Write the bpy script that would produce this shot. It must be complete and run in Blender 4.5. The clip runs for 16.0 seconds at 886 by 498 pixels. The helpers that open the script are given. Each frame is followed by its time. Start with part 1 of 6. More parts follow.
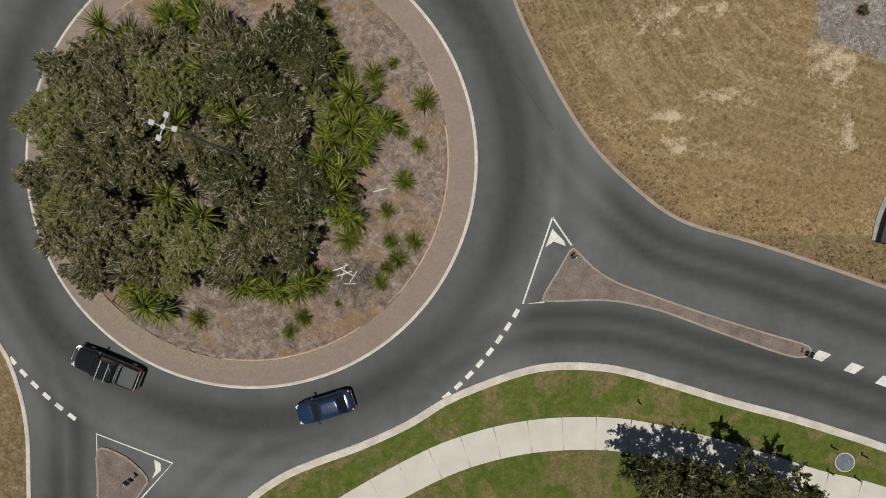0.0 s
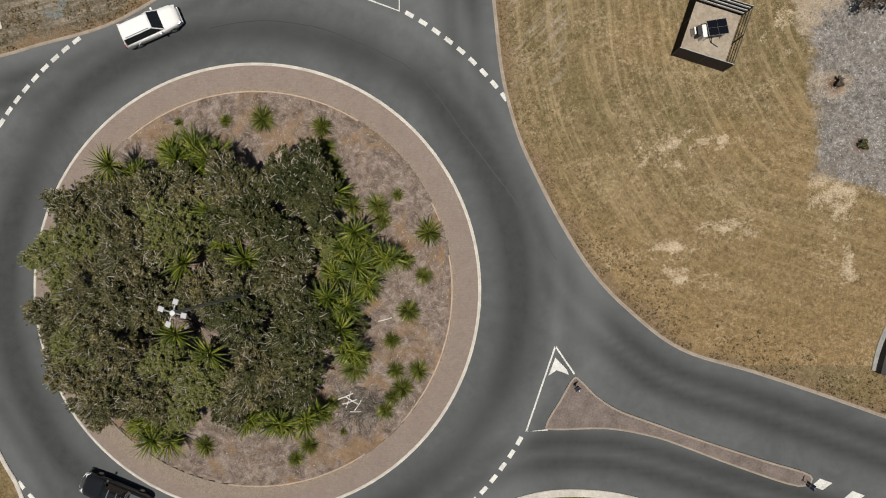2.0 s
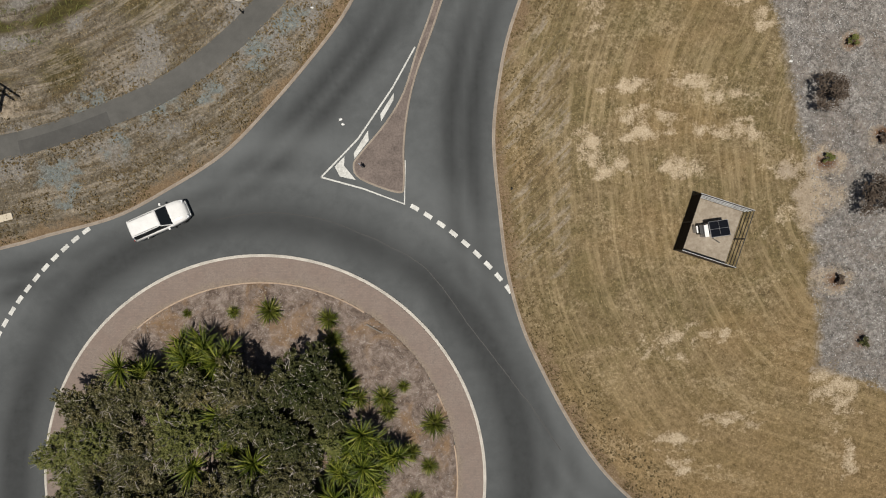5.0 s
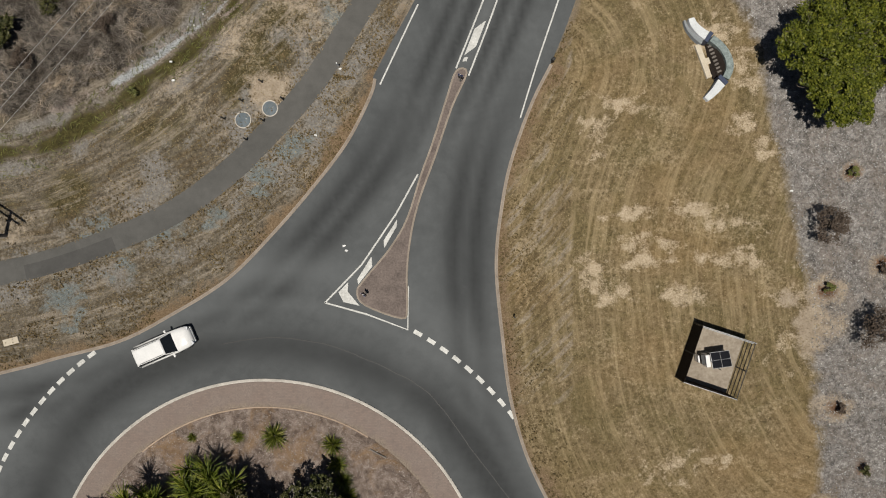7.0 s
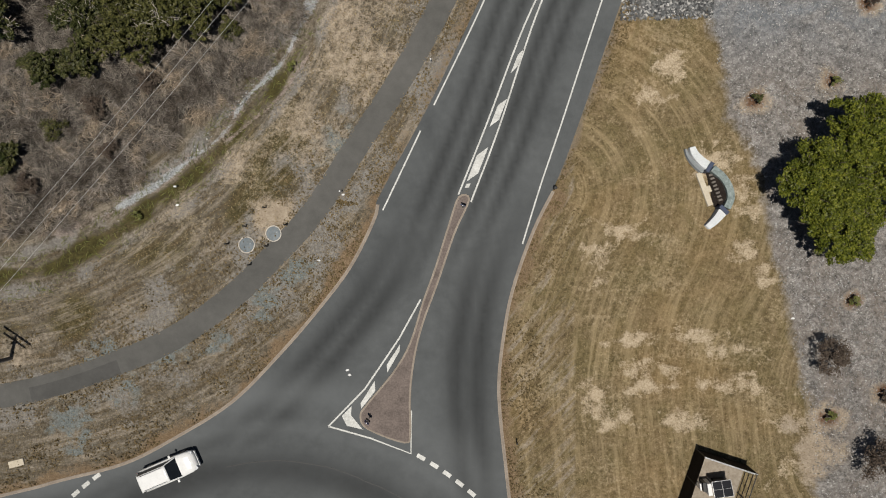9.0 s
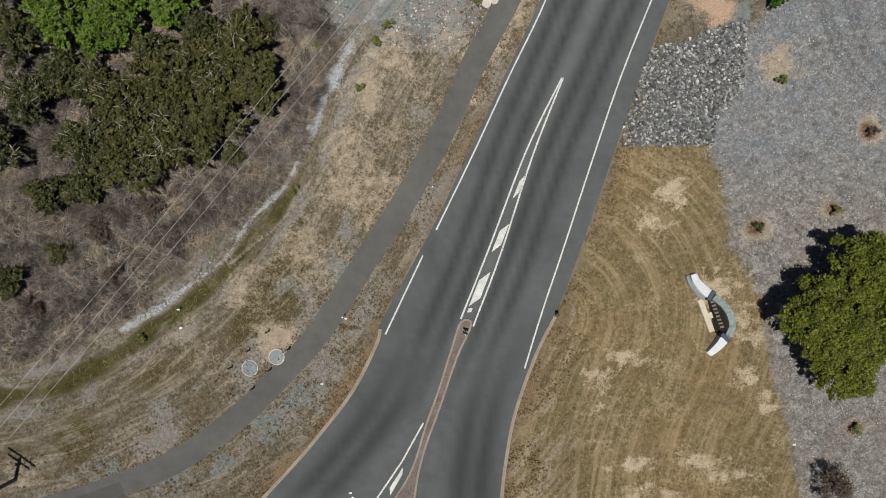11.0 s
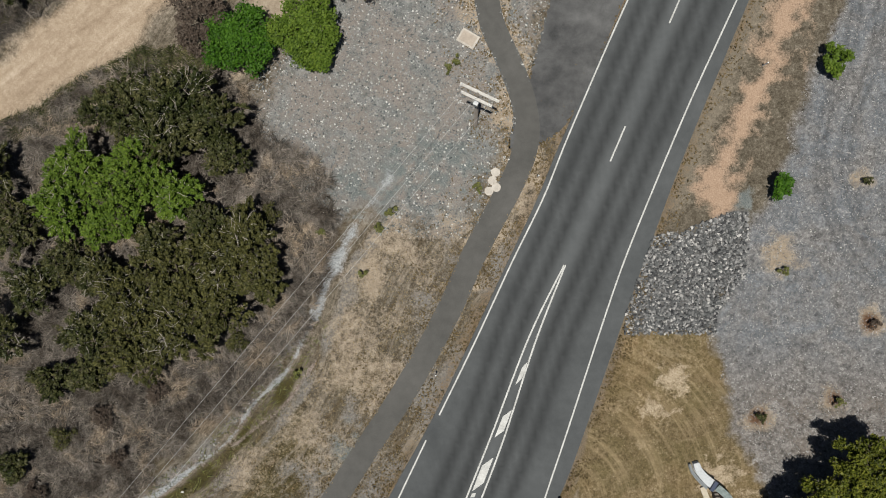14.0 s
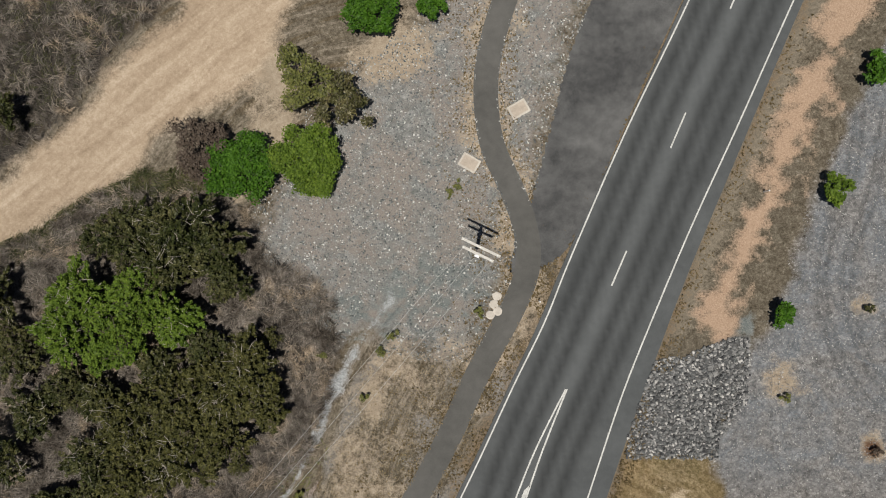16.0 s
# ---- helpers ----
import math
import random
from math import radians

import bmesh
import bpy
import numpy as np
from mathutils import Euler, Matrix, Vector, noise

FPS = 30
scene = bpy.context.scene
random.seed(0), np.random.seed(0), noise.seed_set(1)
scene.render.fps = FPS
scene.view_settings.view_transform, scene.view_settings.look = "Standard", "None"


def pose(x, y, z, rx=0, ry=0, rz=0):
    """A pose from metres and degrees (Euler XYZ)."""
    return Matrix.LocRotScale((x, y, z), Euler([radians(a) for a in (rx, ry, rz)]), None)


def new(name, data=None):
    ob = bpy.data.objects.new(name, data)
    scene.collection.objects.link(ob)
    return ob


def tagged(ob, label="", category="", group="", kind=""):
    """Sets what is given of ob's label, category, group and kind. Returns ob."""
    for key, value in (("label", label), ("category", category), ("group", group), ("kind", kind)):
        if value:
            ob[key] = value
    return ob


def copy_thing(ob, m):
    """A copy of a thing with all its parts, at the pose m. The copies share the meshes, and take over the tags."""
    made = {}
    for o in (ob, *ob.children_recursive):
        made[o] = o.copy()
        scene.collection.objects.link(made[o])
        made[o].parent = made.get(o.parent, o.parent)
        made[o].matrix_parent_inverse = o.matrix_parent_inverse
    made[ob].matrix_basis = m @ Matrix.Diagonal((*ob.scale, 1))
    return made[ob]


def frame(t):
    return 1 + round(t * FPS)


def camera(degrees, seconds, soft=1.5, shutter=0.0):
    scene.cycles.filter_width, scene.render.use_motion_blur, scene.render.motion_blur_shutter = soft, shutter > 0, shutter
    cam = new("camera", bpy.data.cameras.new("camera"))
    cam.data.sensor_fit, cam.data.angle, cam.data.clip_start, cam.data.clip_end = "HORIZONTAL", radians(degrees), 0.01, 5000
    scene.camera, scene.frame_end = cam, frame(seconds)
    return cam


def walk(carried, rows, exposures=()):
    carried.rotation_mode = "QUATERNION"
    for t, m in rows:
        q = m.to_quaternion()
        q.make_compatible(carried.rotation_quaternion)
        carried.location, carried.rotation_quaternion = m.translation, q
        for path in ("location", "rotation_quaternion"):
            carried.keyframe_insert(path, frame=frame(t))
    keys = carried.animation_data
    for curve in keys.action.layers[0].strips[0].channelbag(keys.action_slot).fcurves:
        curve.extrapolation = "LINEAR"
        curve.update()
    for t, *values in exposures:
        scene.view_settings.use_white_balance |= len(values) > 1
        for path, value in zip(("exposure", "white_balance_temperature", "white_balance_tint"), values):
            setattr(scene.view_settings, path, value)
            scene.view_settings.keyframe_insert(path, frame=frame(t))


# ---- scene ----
EXPO = -0.36
# the drone glides straight along +y, about fifty metres up, looking almost straight down
cam = camera(70.0, 16.0, soft=1.05)
ROWS = []
for k in range(33):
    u = k / 32
    ROWS.append((16 * u, pose(-2.009 * u + 1.391 * u * u, 81.202 * u - 1.227 * u * u + 0.022 * u ** 3,
                              49.8 + 2.816 * u - 1.763 * u * u, -1.018 + 0.467 * u, 1.809 + 0.542 * u, -0.837 * u)))
walk(cam, ROWS, exposures=[(0.0, EXPO - 0.05, 6500, 10), (1.0, EXPO + 0.08, 6500, 10), (2.2, EXPO + 0.15, 6500, 10), (4.0, EXPO + 0.12, 6500, 10), (6.4, EXPO - 0.04, 6500, 10), (9.0, EXPO - 0.02, 6430, 10),
                           (11.4, EXPO + 0.03, 6250, 9), (14.0, EXPO + 0.03, 6300, 9), (16.0, EXPO, 6430, 10)])

# ---- daylight: a high summer sun, shadows falling to +y ----
SUN_WAY = Vector((0.035, 0.16, -1.0)).normalized()
world = bpy.data.worlds.new("world")
scene.world = world
world.use_nodes = True
wn = world.node_tree.nodes
sky = wn.new("ShaderNodeTexSky")
sky.sky_type, sky.sun_disc = "NISHITA", False
sky.sun_elevation, sky.sun_rotation = radians(82), radians(195)
wn["Background"].inputs["Strength"].default_value = 0.03
world.node_tree.links.new(sky.outputs["Color"], wn["Background"].inputs["Color"])
sun = new("sun", bpy.data.lights.new("sun", "SUN"))
sun.data.energy, sun.data.angle, sun.data.color = 5.0, radians(0.55), (1.0, 0.945, 0.85)
sun.matrix_world = Matrix.Translation((0, 0, 80)) @ SUN_WAY.to_track_quat("-Z", "Y").to_matrix().to_4x4()


# ---- materials ----
def ramp(nt, fac, stops):
    r = nt.nodes.new("ShaderNodeValToRGB")
    el = r.color_ramp.elements
    while len(el) < len(stops):
        el.new(0.5)
    for e, (p, c) in zip(el, stops):
        e.position, e.color = p, (*c, 1)
    nt.links.new(fac, r.inputs["Fac"])
    return r.outputs["Color"]


def noise_tex(nt, vec, scale, detail=4.0, rough=0.6, dist=0.0):
    n = nt.nodes.new("ShaderNodeTexNoise")
    n.inputs["Scale"].default_value, n.inputs["Detail"].default_value = scale, detail
    n.inputs["Roughness"].default_value, n.inputs["Distortion"].default_value = rough, dist
    nt.links.new(vec, n.inputs["Vector"])
    return n.outputs["Fac"]


def mixc(nt, fac, a, b, mode="MIX"):
    m = nt.nodes.new("ShaderNodeMix")
    m.data_type, m.blend_type = "RGBA", mode
    for sock, v in ((m.inputs[0], fac), (m.inputs[6], a), (m.inputs[7], b)):
        if isinstance(v, (int, float)):
            sock.default_value = v
        elif isinstance(v, tuple):
            sock.default_value = (*v, 1)
        else:
            nt.links.new(v, sock)
    return m.outputs[2]


def calc(nt, op, a, b=None, clamp=False):
    m = nt.nodes.new("ShaderNodeMath")
    m.operation, m.use_clamp = op, clamp
    for sock, v in zip(m.inputs, (a, b)):
        if v is None:
            continue
        if isinstance(v, (int, float)):
            sock.default_value = v
        else:
            nt.links.new(v, sock)
    return m.outputs[0]


def blank(name, rough=0.9, spec=0.3):
    m = bpy.data.materials.new(name)
    m.use_nodes = True
    nt = m.node_tree
    b = nt.nodes["Principled BSDF"]
    b.inputs["Roughness"].default_value = rough
    b.inputs["Specular IOR Level"].default_value = spec
    b.inputs["Diffuse Roughness"].default_value = 0.9 if rough > 0.75 else 0.0
    tc = nt.nodes.new("ShaderNodeTexCoord")
    return m, nt, b, tc.outputs["Object"]


def bump(nt, b, height, strength=0.4, dist=0.03):
    n = nt.nodes.new("ShaderNodeBump")
    n.inputs["Strength"].default_value, n.inputs["Distance"].default_value = strength, dist
    nt.links.new(height, n.inputs["Height"])
    nt.links.new(n.outputs["Normal"], b.inputs["Normal"])


def mottled(name, dark, light, fine=12.0, coarse=0.8, rough=0.9, spec=0.3, relief=0.4, vary=0.0, metal=0.0):
    """Two-scale mottled surface; vary: how far single objects differ in lightness."""
    m, nt, b, vec = blank(name, rough, spec)
    f1 = noise_tex(nt, vec, fine, 5)
    f2 = noise_tex(nt, vec, coarse, 3)
    f = calc(nt, "ADD", calc(nt, "MULTIPLY", f1, 0.55), calc(nt, "MULTIPLY", f2, 0.45))
    col = ramp(nt, f, [(0.32, dark), (0.68, light)])
    if vary:
        oi = nt.nodes.new("ShaderNodeObjectInfo")
        k = calc(nt, "ADD", calc(nt, "MULTIPLY", oi.outputs["Random"], vary), 1 - vary / 2)
        col = mixc(nt, 1.0, col, k, "MULTIPLY")
    nt.links.new(col, b.inputs["Base Color"])
    b.inputs["Metallic"].default_value = metal
    if relief:
        bump(nt, b, f1, relief, 0.02)
    return m


def leafy(name, stops, gloss=0.45, through_light=0.12):
    """Foliage: every leaf its own tint, darker and lighter masses."""
    m, nt, b, vec = blank(name, gloss, 0.16)
    g = nt.nodes.new("ShaderNodeNewGeometry")
    f2 = noise_tex(nt, vec, 1.3, 4, 0.7)
    f = calc(nt, "ADD", calc(nt, "MULTIPLY", g.outputs["Random Per Island"], 0.5), calc(nt, "MULTIPLY", calc(nt, "SUBTRACT", f2, 0.25), 1.0))
    col = ramp(nt, f, stops)
    nt.links.new(col, b.inputs["Base Color"])
    tr = nt.nodes.new("ShaderNodeBsdfTranslucent")
    nt.links.new(mixc(nt, 1.0, col, (1.0, 1.0, 0.5), "MULTIPLY"), tr.inputs["Color"])
    ms = nt.nodes.new("ShaderNodeMixShader")
    ms.inputs[0].default_value = through_light
    nt.links.new(b.outputs[0], ms.inputs[1])
    nt.links.new(tr.outputs[0], ms.inputs[2])
    nt.links.new(ms.outputs[0], nt.nodes["Material Output"].inputs["Surface"])
    return m


def two_toned(mat, scale, dark, light):
    """Broad tonal drifts laid over a foliage material."""
    nt = mat.node_tree
    b = nt.nodes["Principled BSDF"]
    src = b.inputs["Base Color"].links[0].from_socket
    g = nt.nodes.new("ShaderNodeNewGeometry")
    k = ramp(nt, noise_tex(nt, g.outputs["Position"], scale, 4, 0.65, 0.6), [(0.36, dark), (0.5, (1, 1, 1)), (0.64, light)])
    nt.links.new(mixc(nt, 1.0, src, k, "MULTIPLY"), b.inputs["Base Color"])


def plain(name, colour, rough=0.5, metal=0.0, spec=0.5):
    return mottled(name, tuple(c * 0.88 for c in colour), tuple(min(1, c * 1.1) for c in colour), 20, 2, rough, spec, 0.1, 0, metal)


# ---- geometry helpers ----
def part(name, bm, material, parent=None, label=""):
    me = bpy.data.meshes.new(name)
    bm.to_mesh(me)
    bm.free()
    me.materials.append(material)
    ob = new(name, me)
    if parent:
        ob.parent = parent
    if label:
        ob["label"] = label
    return ob


def from_arrays(name, verts, faces, material, parent=None, label=""):
    me = bpy.data.meshes.new(name)
    me.from_pydata(verts, [], faces)
    me.materials.append(material)
    ob = new(name, me)
    if parent:
        ob.parent = parent
    if label:
        ob["label"] = label
    return ob


def smooth_line(p, per=6, closed=False):
    """A smooth line (Catmull-Rom) through the control points."""
    n = len(p)
    out = []
    for i in range(n if closed else n - 1):
        if closed:
            q = [p[(i + k) % n] for k in (-1, 0, 1, 2)]
        else:
            q = [p[max(0, i - 1)], p[i], p[i + 1], p[min(n - 1, i + 2)]]
        q = [np.array(v, float) for v in q]
        for s in range(per):
            t = s / per
            out.append(0.5 * (2 * q[1] + (q[2] - q[0]) * t + (2 * q[0] - 5 * q[1] + 4 * q[2] - q[3]) * t * t
                              + (3 * q[1] - q[0] - 3 * q[2] + q[3]) * t ** 3))
    if not closed:
        out.append(np.array(p[-1], float))
    return np.array(out)


def offset(line, d, closed=False):
    """The line moved d to its left."""
    if closed:
        t = np.roll(line, -1, 0) - np.roll(line, 1, 0)
    else:
        t = np.gradient(line, axis=0)
    t /= np.linalg.norm(t, axis=1)[:, None] + 1e-9
    return line + d * np.stack([-t[:, 1], t[:, 0]], 1)


def ribbon(bm, line, d0, d1, z0, z1, closed=False, round_top=0.02):
    """A bar along a line, from d0 to d1 to its left, between two heights, with eased upper edges."""
    e = min(round_top, (d1 - d0) / 3)
    a, b = offset(line, d0, closed), offset(line, d1, closed)
    a2, b2 = offset(line, d0 + e, closed), offset(line, d1 - e, closed)
    rows = []
    for i in range(len(line)):
        rows.append([bm.verts.new((*a[i], z0)), bm.verts.new((*a[i], z1 - e)), bm.verts.new((*a2[i], z1)),
                     bm.verts.new((*b2[i], z1)), bm.verts.new((*b[i], z1 - e)), bm.verts.new((*b[i], z0))])
    n = len(rows)
    for i in range(n if closed else n - 1):
        r, s = rows[i], rows[(i + 1) % n]
        for k in range(5):
            bm.faces.new((r[k + 1], r[k], s[k], s[k + 1]))
    if not closed:
        bm.faces.new(rows[0])
        bm.faces.new(rows[-1][::-1])
    return bm


def slab(bm, outline, z0, z1):
    """A flat slab with the given outline."""
    pts = [tuple(p) for p in outline]
    area = sum(a[0] * b[1] - b[0] * a[1] for a, b in zip(pts, pts[1:] + pts[:1]))
    if area < 0:
        pts.reverse()
    top = [bm.verts.new((x, y, z1)) for x, y in pts]
    low = [bm.verts.new((x, y, z0)) for x, y in pts]
    f = bm.faces.new(top)
    f.normal_update()
    for i in range(len(pts)):
        j = (i + 1) % len(pts)
        bm.faces.new((top[j], top[i], low[i], low[j]))
    bmesh.ops.triangulate(bm, faces=[f])
    return bm


def box(bm, cx, cy, cz, sx, sy, sz, turn=0.0, bevel=0.0, m=None):
    mat = Matrix.Translation((cx, cy, cz)) @ Matrix.Rotation(turn, 4, "Z") @ Matrix.Diagonal((sx, sy, sz, 1))
    if m:
        mat = m @ mat
    r = bmesh.ops.create_cube(bm, size=1, matrix=mat)
    if bevel:
        es = list({e for v in r["verts"] for e in v.link_edges})
        bmesh.ops.bevel(bm, geom=es, offset=bevel, segments=2, affect="EDGES", profile=0.6)
    return bm


def tube(bm, pts, radii, sides=7):
    """A tapered tube through points."""
    rings = []
    for i, p in enumerate(pts):
        p = Vector(p)
        d = (Vector(pts[min(i + 1, len(pts) - 1)]) - Vector(pts[max(i - 1, 0)])).normalized()
        a = d.orthogonal().normalized()
        b = d.cross(a)
        rings.append([bm.verts.new(p + radii[i] * (math.cos(k * math.tau / sides) * a + math.sin(k * math.tau / sides) * b)) for k in range(sides)])
    for r, s in zip(rings, rings[1:]):
        # keep the rings from twisting
        k0 = min(range(sides), key=lambda k: (s[k].co - r[0].co).length)
        for k in range(sides):
            bm.faces.new((r[k], r[(k + 1) % sides], s[(k + 1 + k0) % sides], s[(k + k0) % sides]))
    bm.faces.new(rings[0][::-1])
    bm.faces.new(rings[-1])
    return bm


def disc(bm, x, y, z0, z1, r, n=28, r2=None):
    v = bmesh.ops.create_cone(bm, cap_ends=True, segments=n, radius1=r, radius2=r if r2 is None else r2, depth=z1 - z0,
                              matrix=Matrix.Translation((x, y, (z0 + z1) / 2)))
    return bm


def signed(px, py, poly):
    """Distance to a closed outline, positive inside."""
    inside = np.zeros(px.shape, bool)
    best = np.full(px.shape, 1e9)
    n = len(poly)
    for i in range(n):
        (x0, y0), (x1, y1) = poly[i], poly[(i + 1) % n]
        dx, dy = x1 - x0, y1 - y0
        t = np.clip(((px - x0) * dx + (py - y0) * dy) / (dx * dx + dy * dy + 1e-12), 0, 1)
        best = np.minimum(best, (px - x0 - t * dx) ** 2 + (py - y0 - t * dy) ** 2)
        if y0 != y1:
            c = ((y0 > py) != (y1 > py)) & (px < dx * (py - y0) / dy + x0)
            inside ^= c
    best = np.sqrt(best)
    return np.where(inside, best, -best)


def near(px, py, line):
    """Distance to an open line."""
    best = np.full(px.shape, 1e9)
    for (x0, y0), (x1, y1) in zip(line[:-1], line[1:]):
        dx, dy = x1 - x0, y1 - y0
        t = np.clip(((px - x0) * dx + (py - y0) * dy) / (dx * dx + dy * dy + 1e-12), 0, 1)
        best = np.minimum(best, (px - x0 - t * dx) ** 2 + (py - y0 - t * dy) ** 2)
    return np.sqrt(best)


def lumps(px, py, size, seed):
    """Smooth random field between -1 and 1 with lumps of about that size."""
    rng = np.random.default_rng(seed)
    g = rng.uniform(-1, 1, (256, 256))
    u, v = px / size + 500, py / size + 500
    i, j = np.floor(u).astype(int), np.floor(v).astype(int)
    fu, fv = u - i, v - j
    fu, fv = fu * fu * (3 - 2 * fu), fv * fv * (3 - 2 * fv)
    a = g[i % 256, j % 256] * (1 - fu) + g[(i + 1) % 256, j % 256] * fu
    b = g[i % 256, (j + 1) % 256] * (1 - fu) + g[(i + 1) % 256, (j + 1) % 256] * fu
    return a * (1 - fv) + b * fv


# ---- the plan ----
CX, CY = -16.95, 6.05          # middle of the roundabout
R_KERB, R_BED = 18.1, 15.85
KERB_E = [(75, -19), (50, -10.2), (40, -6.6), (32.6, -3.9), (27.5, -2.1), (22.4, -0.4), (16.7, 1.4), (12.5, 4.6), (9.8, 7.5), (7.6, 10.9), (5.6, 14.7),
          (4.0, 18.3), (2.8, 22.8), (2.2, 27.7), (1.8, 31.9), (1.8, 34.6), (2.2, 37.8), (2.8, 40.9), (3.8, 44.0), (4.9, 46.7), (6.2, 49.2)]
EDGE_E = [(6.2, 49.2), (7.5, 52.3), (9.7, 58.4), (11.5, 63.5), (13.9, 70.1), (16.8, 77.6), (20.8, 87.0), (25.7, 98.3), (34, 117), (60, 175)]
KERB_W = [(-75, 19), (-50, 22.4), (-38.1, 25.0), (-34.3, 26.0), (-29.0, 27.4), (-24.8, 29.5), (-20.1, 32.4), (-16.3, 36.1), (-13.1, 39.7), (-10.3, 43.3), (-8.4, 46.9), (-8.0, 48.3)]
EDGE_W = [(-8.0, 48.3), (-6.6, 50.9), (-3.6, 56.2), (-0.6, 62.2), (2.4, 68.4), (4.9, 73.6), (7.0, 78.5), (12.1, 89.2), (16.6, 98.9), (25, 117), (51, 175)]
KERB_SW = [(-75, 3), (-52, 2), (-44, -1), (-39.5, -5), (-37.4, -8.4), (-36.5, -10.0), (-35.6, -12.7), (-35.1, -15.5), (-35.0, -18.7), (-35.2, -24), (-37, -34), (-44, -60)]
KERB_S = [(-30, -60), (-23, -30), (-20.5, -24.5), (-17.2, -20.9), (-14.4, -18.9), (-11.7, -17.7), (-8.0, -16.3), (-4.4, -14.6), (-1.5, -12.8), (1.4, -11.5), (4.5, -10.4), (7.1, -9.9),
          (10.2, -9.9), (12.9, -10.3), (16.8, -11.4), (21.2, -12.7), (25.5, -13.8), (29.8, -15.1), (32.8, -16.1), (40, -18.8), (75, -32)]
kerb_e, edge_e, kerb_w, edge_w, kerb_sw, kerb_s = (smooth_line(p) for p in (KERB_E, EDGE_E, KERB_W, EDGE_W, KERB_SW, KERB_S))
kerb_w = offset(kerb_w, -0.28)
road_outline = np.concatenate([kerb_e, edge_e[1:], edge_w[::-1], kerb_w[::-1][1:], kerb_sw, kerb_s])

PATH_NW = [(-75, 26), (-50, 31), (-38.9, 32.8), (-34.1, 33.9), (-29.4, 35.5), (-24.7, 37.5), (-20.0, 40.7), (-16.2, 44.3), (-12.8, 48.0), (-9.4, 53.1), (-5.7, 58.6), (-2.4, 64.5),
           (-0.1, 69.4), (3.1, 75.3), (4.1, 78.5), (3.8, 81.5), (2.8, 84.4), (1.4, 87.7), (0.9, 91.3), (1.2, 94.9), (2.6, 99.6), (6, 108), (14, 130)]
PATH_S = [(-24, -32), (-12.5, -24), (-7.5, -20.8), (-2.6, -18.1), (0.9, -16.7), (4.5, -15.8), (8.0, -15.4), (11.6, -15.4), (14.6, -15.8), (19.0, -16.8), (23.4, -18.1), (27.7, -19.4), (32.5, -20.6), (45, -25), (75, -36)]
path_nw, path_s = smooth_line(PATH_NW), smooth_line(PATH_S)
OLD_BITUMEN = [(2.6, 77.7), (5.2, 77.9), (8, 80.6), (12.0, 89.4), (16.5, 99), (21, 108), (16, 108), (10.6, 101), (8.6, 97.6), (7.2, 93.8), (5.9, 88.9), (4.3, 83.2)]
MULCH_E = [(26.5, 15), (27.1, 17.3), (26.8, 23.0), (26.4, 30.5), (25.4, 34.0), (25.0, 38.5), (23.2, 45.1), (22.6, 50), (20.3, 54.8), (19.0, 60.2), (18.2, 63.0), (20.4, 68.2), (21.5, 72.0),
           (23.0, 72.8), (24.4, 77.0), (26.0, 82.0), (29, 89), (33, 98), (60, 150), (80, 150), (80, 2), (45, 6), (36, 11), (32.4, 13.3), (28.4, 14.6)]
STONES = [(13.6, 69.2), (17.4, 70.9), (21.3, 72.2), (20.4, 68.2), (18.2, 63.1), (11.7, 62.6)]
TRACK = [(-75, 58), (-50, 76), (-39.4, 79.6), (-32.2, 83.7), (-28.3, 86.0), (-24.9, 90.1), (-19.3, 92.2), (-16.4, 96.3), (-14.0, 100), (-6, 112), (-14, 118), (-22.9, 100.5), (-24.3, 98.8),
         (-29.6, 94.8), (-33.0, 90.2), (-39.3, 85.7), (-55, 80), (-75, 66)]
GRAVEL_NW = [(-18.1, 81.0), (-14, 88), (-11.0, 92.5), (-3.6, 96.5), (-1, 105), (8, 118), (9, 101), (6, 93), (4.5, 86), (2.1, 79.1), (0.6, 74.6), (-1.0, 71.2), (-3.0, 70.5), (-6.0, 71.8), (-9, 72.6), (-14, 74.2), (-18, 77)]
RED_STRIP = [(18.6, 73.5), (20.0, 77), (21.9, 81.0), (24.5, 87.6), (27.2, 92.9), (29.6, 98.6), (36, 113)]
DITCH = [(-75, 36), (-50, 41.5), (-39.2, 42.6), (-33.9, 44.0), (-27.7, 47.4), (-22.5, 51.3), (-18.7, 55.1), (-15.4, 59.0), (-13.6, 62.6), (-11.5, 68.2), (-9.2, 72.3), (-6.8, 75.4)]
BRUSH = [(-80, 40), (-50, 45.5), (-39.1, 46.6), (-34.3, 47.7), (-29.6, 50.4), (-23.4, 55.9), (-19.1, 59.0), (-16.3, 62.2), (-14.3, 66.4), (-11.6, 71.9), (-13.5, 75.5), (-18.2, 79.0), (-20, 83.5), (-28, 84.6), (-34, 81.4), (-44, 76), (-80, 54)]
BRUSH_FAR = [(-80, 70), (-55, 81.5), (-39.3, 87), (-33.5, 91), (-30, 96), (-24, 101), (-16, 118), (-30, 150), (-80, 150)]
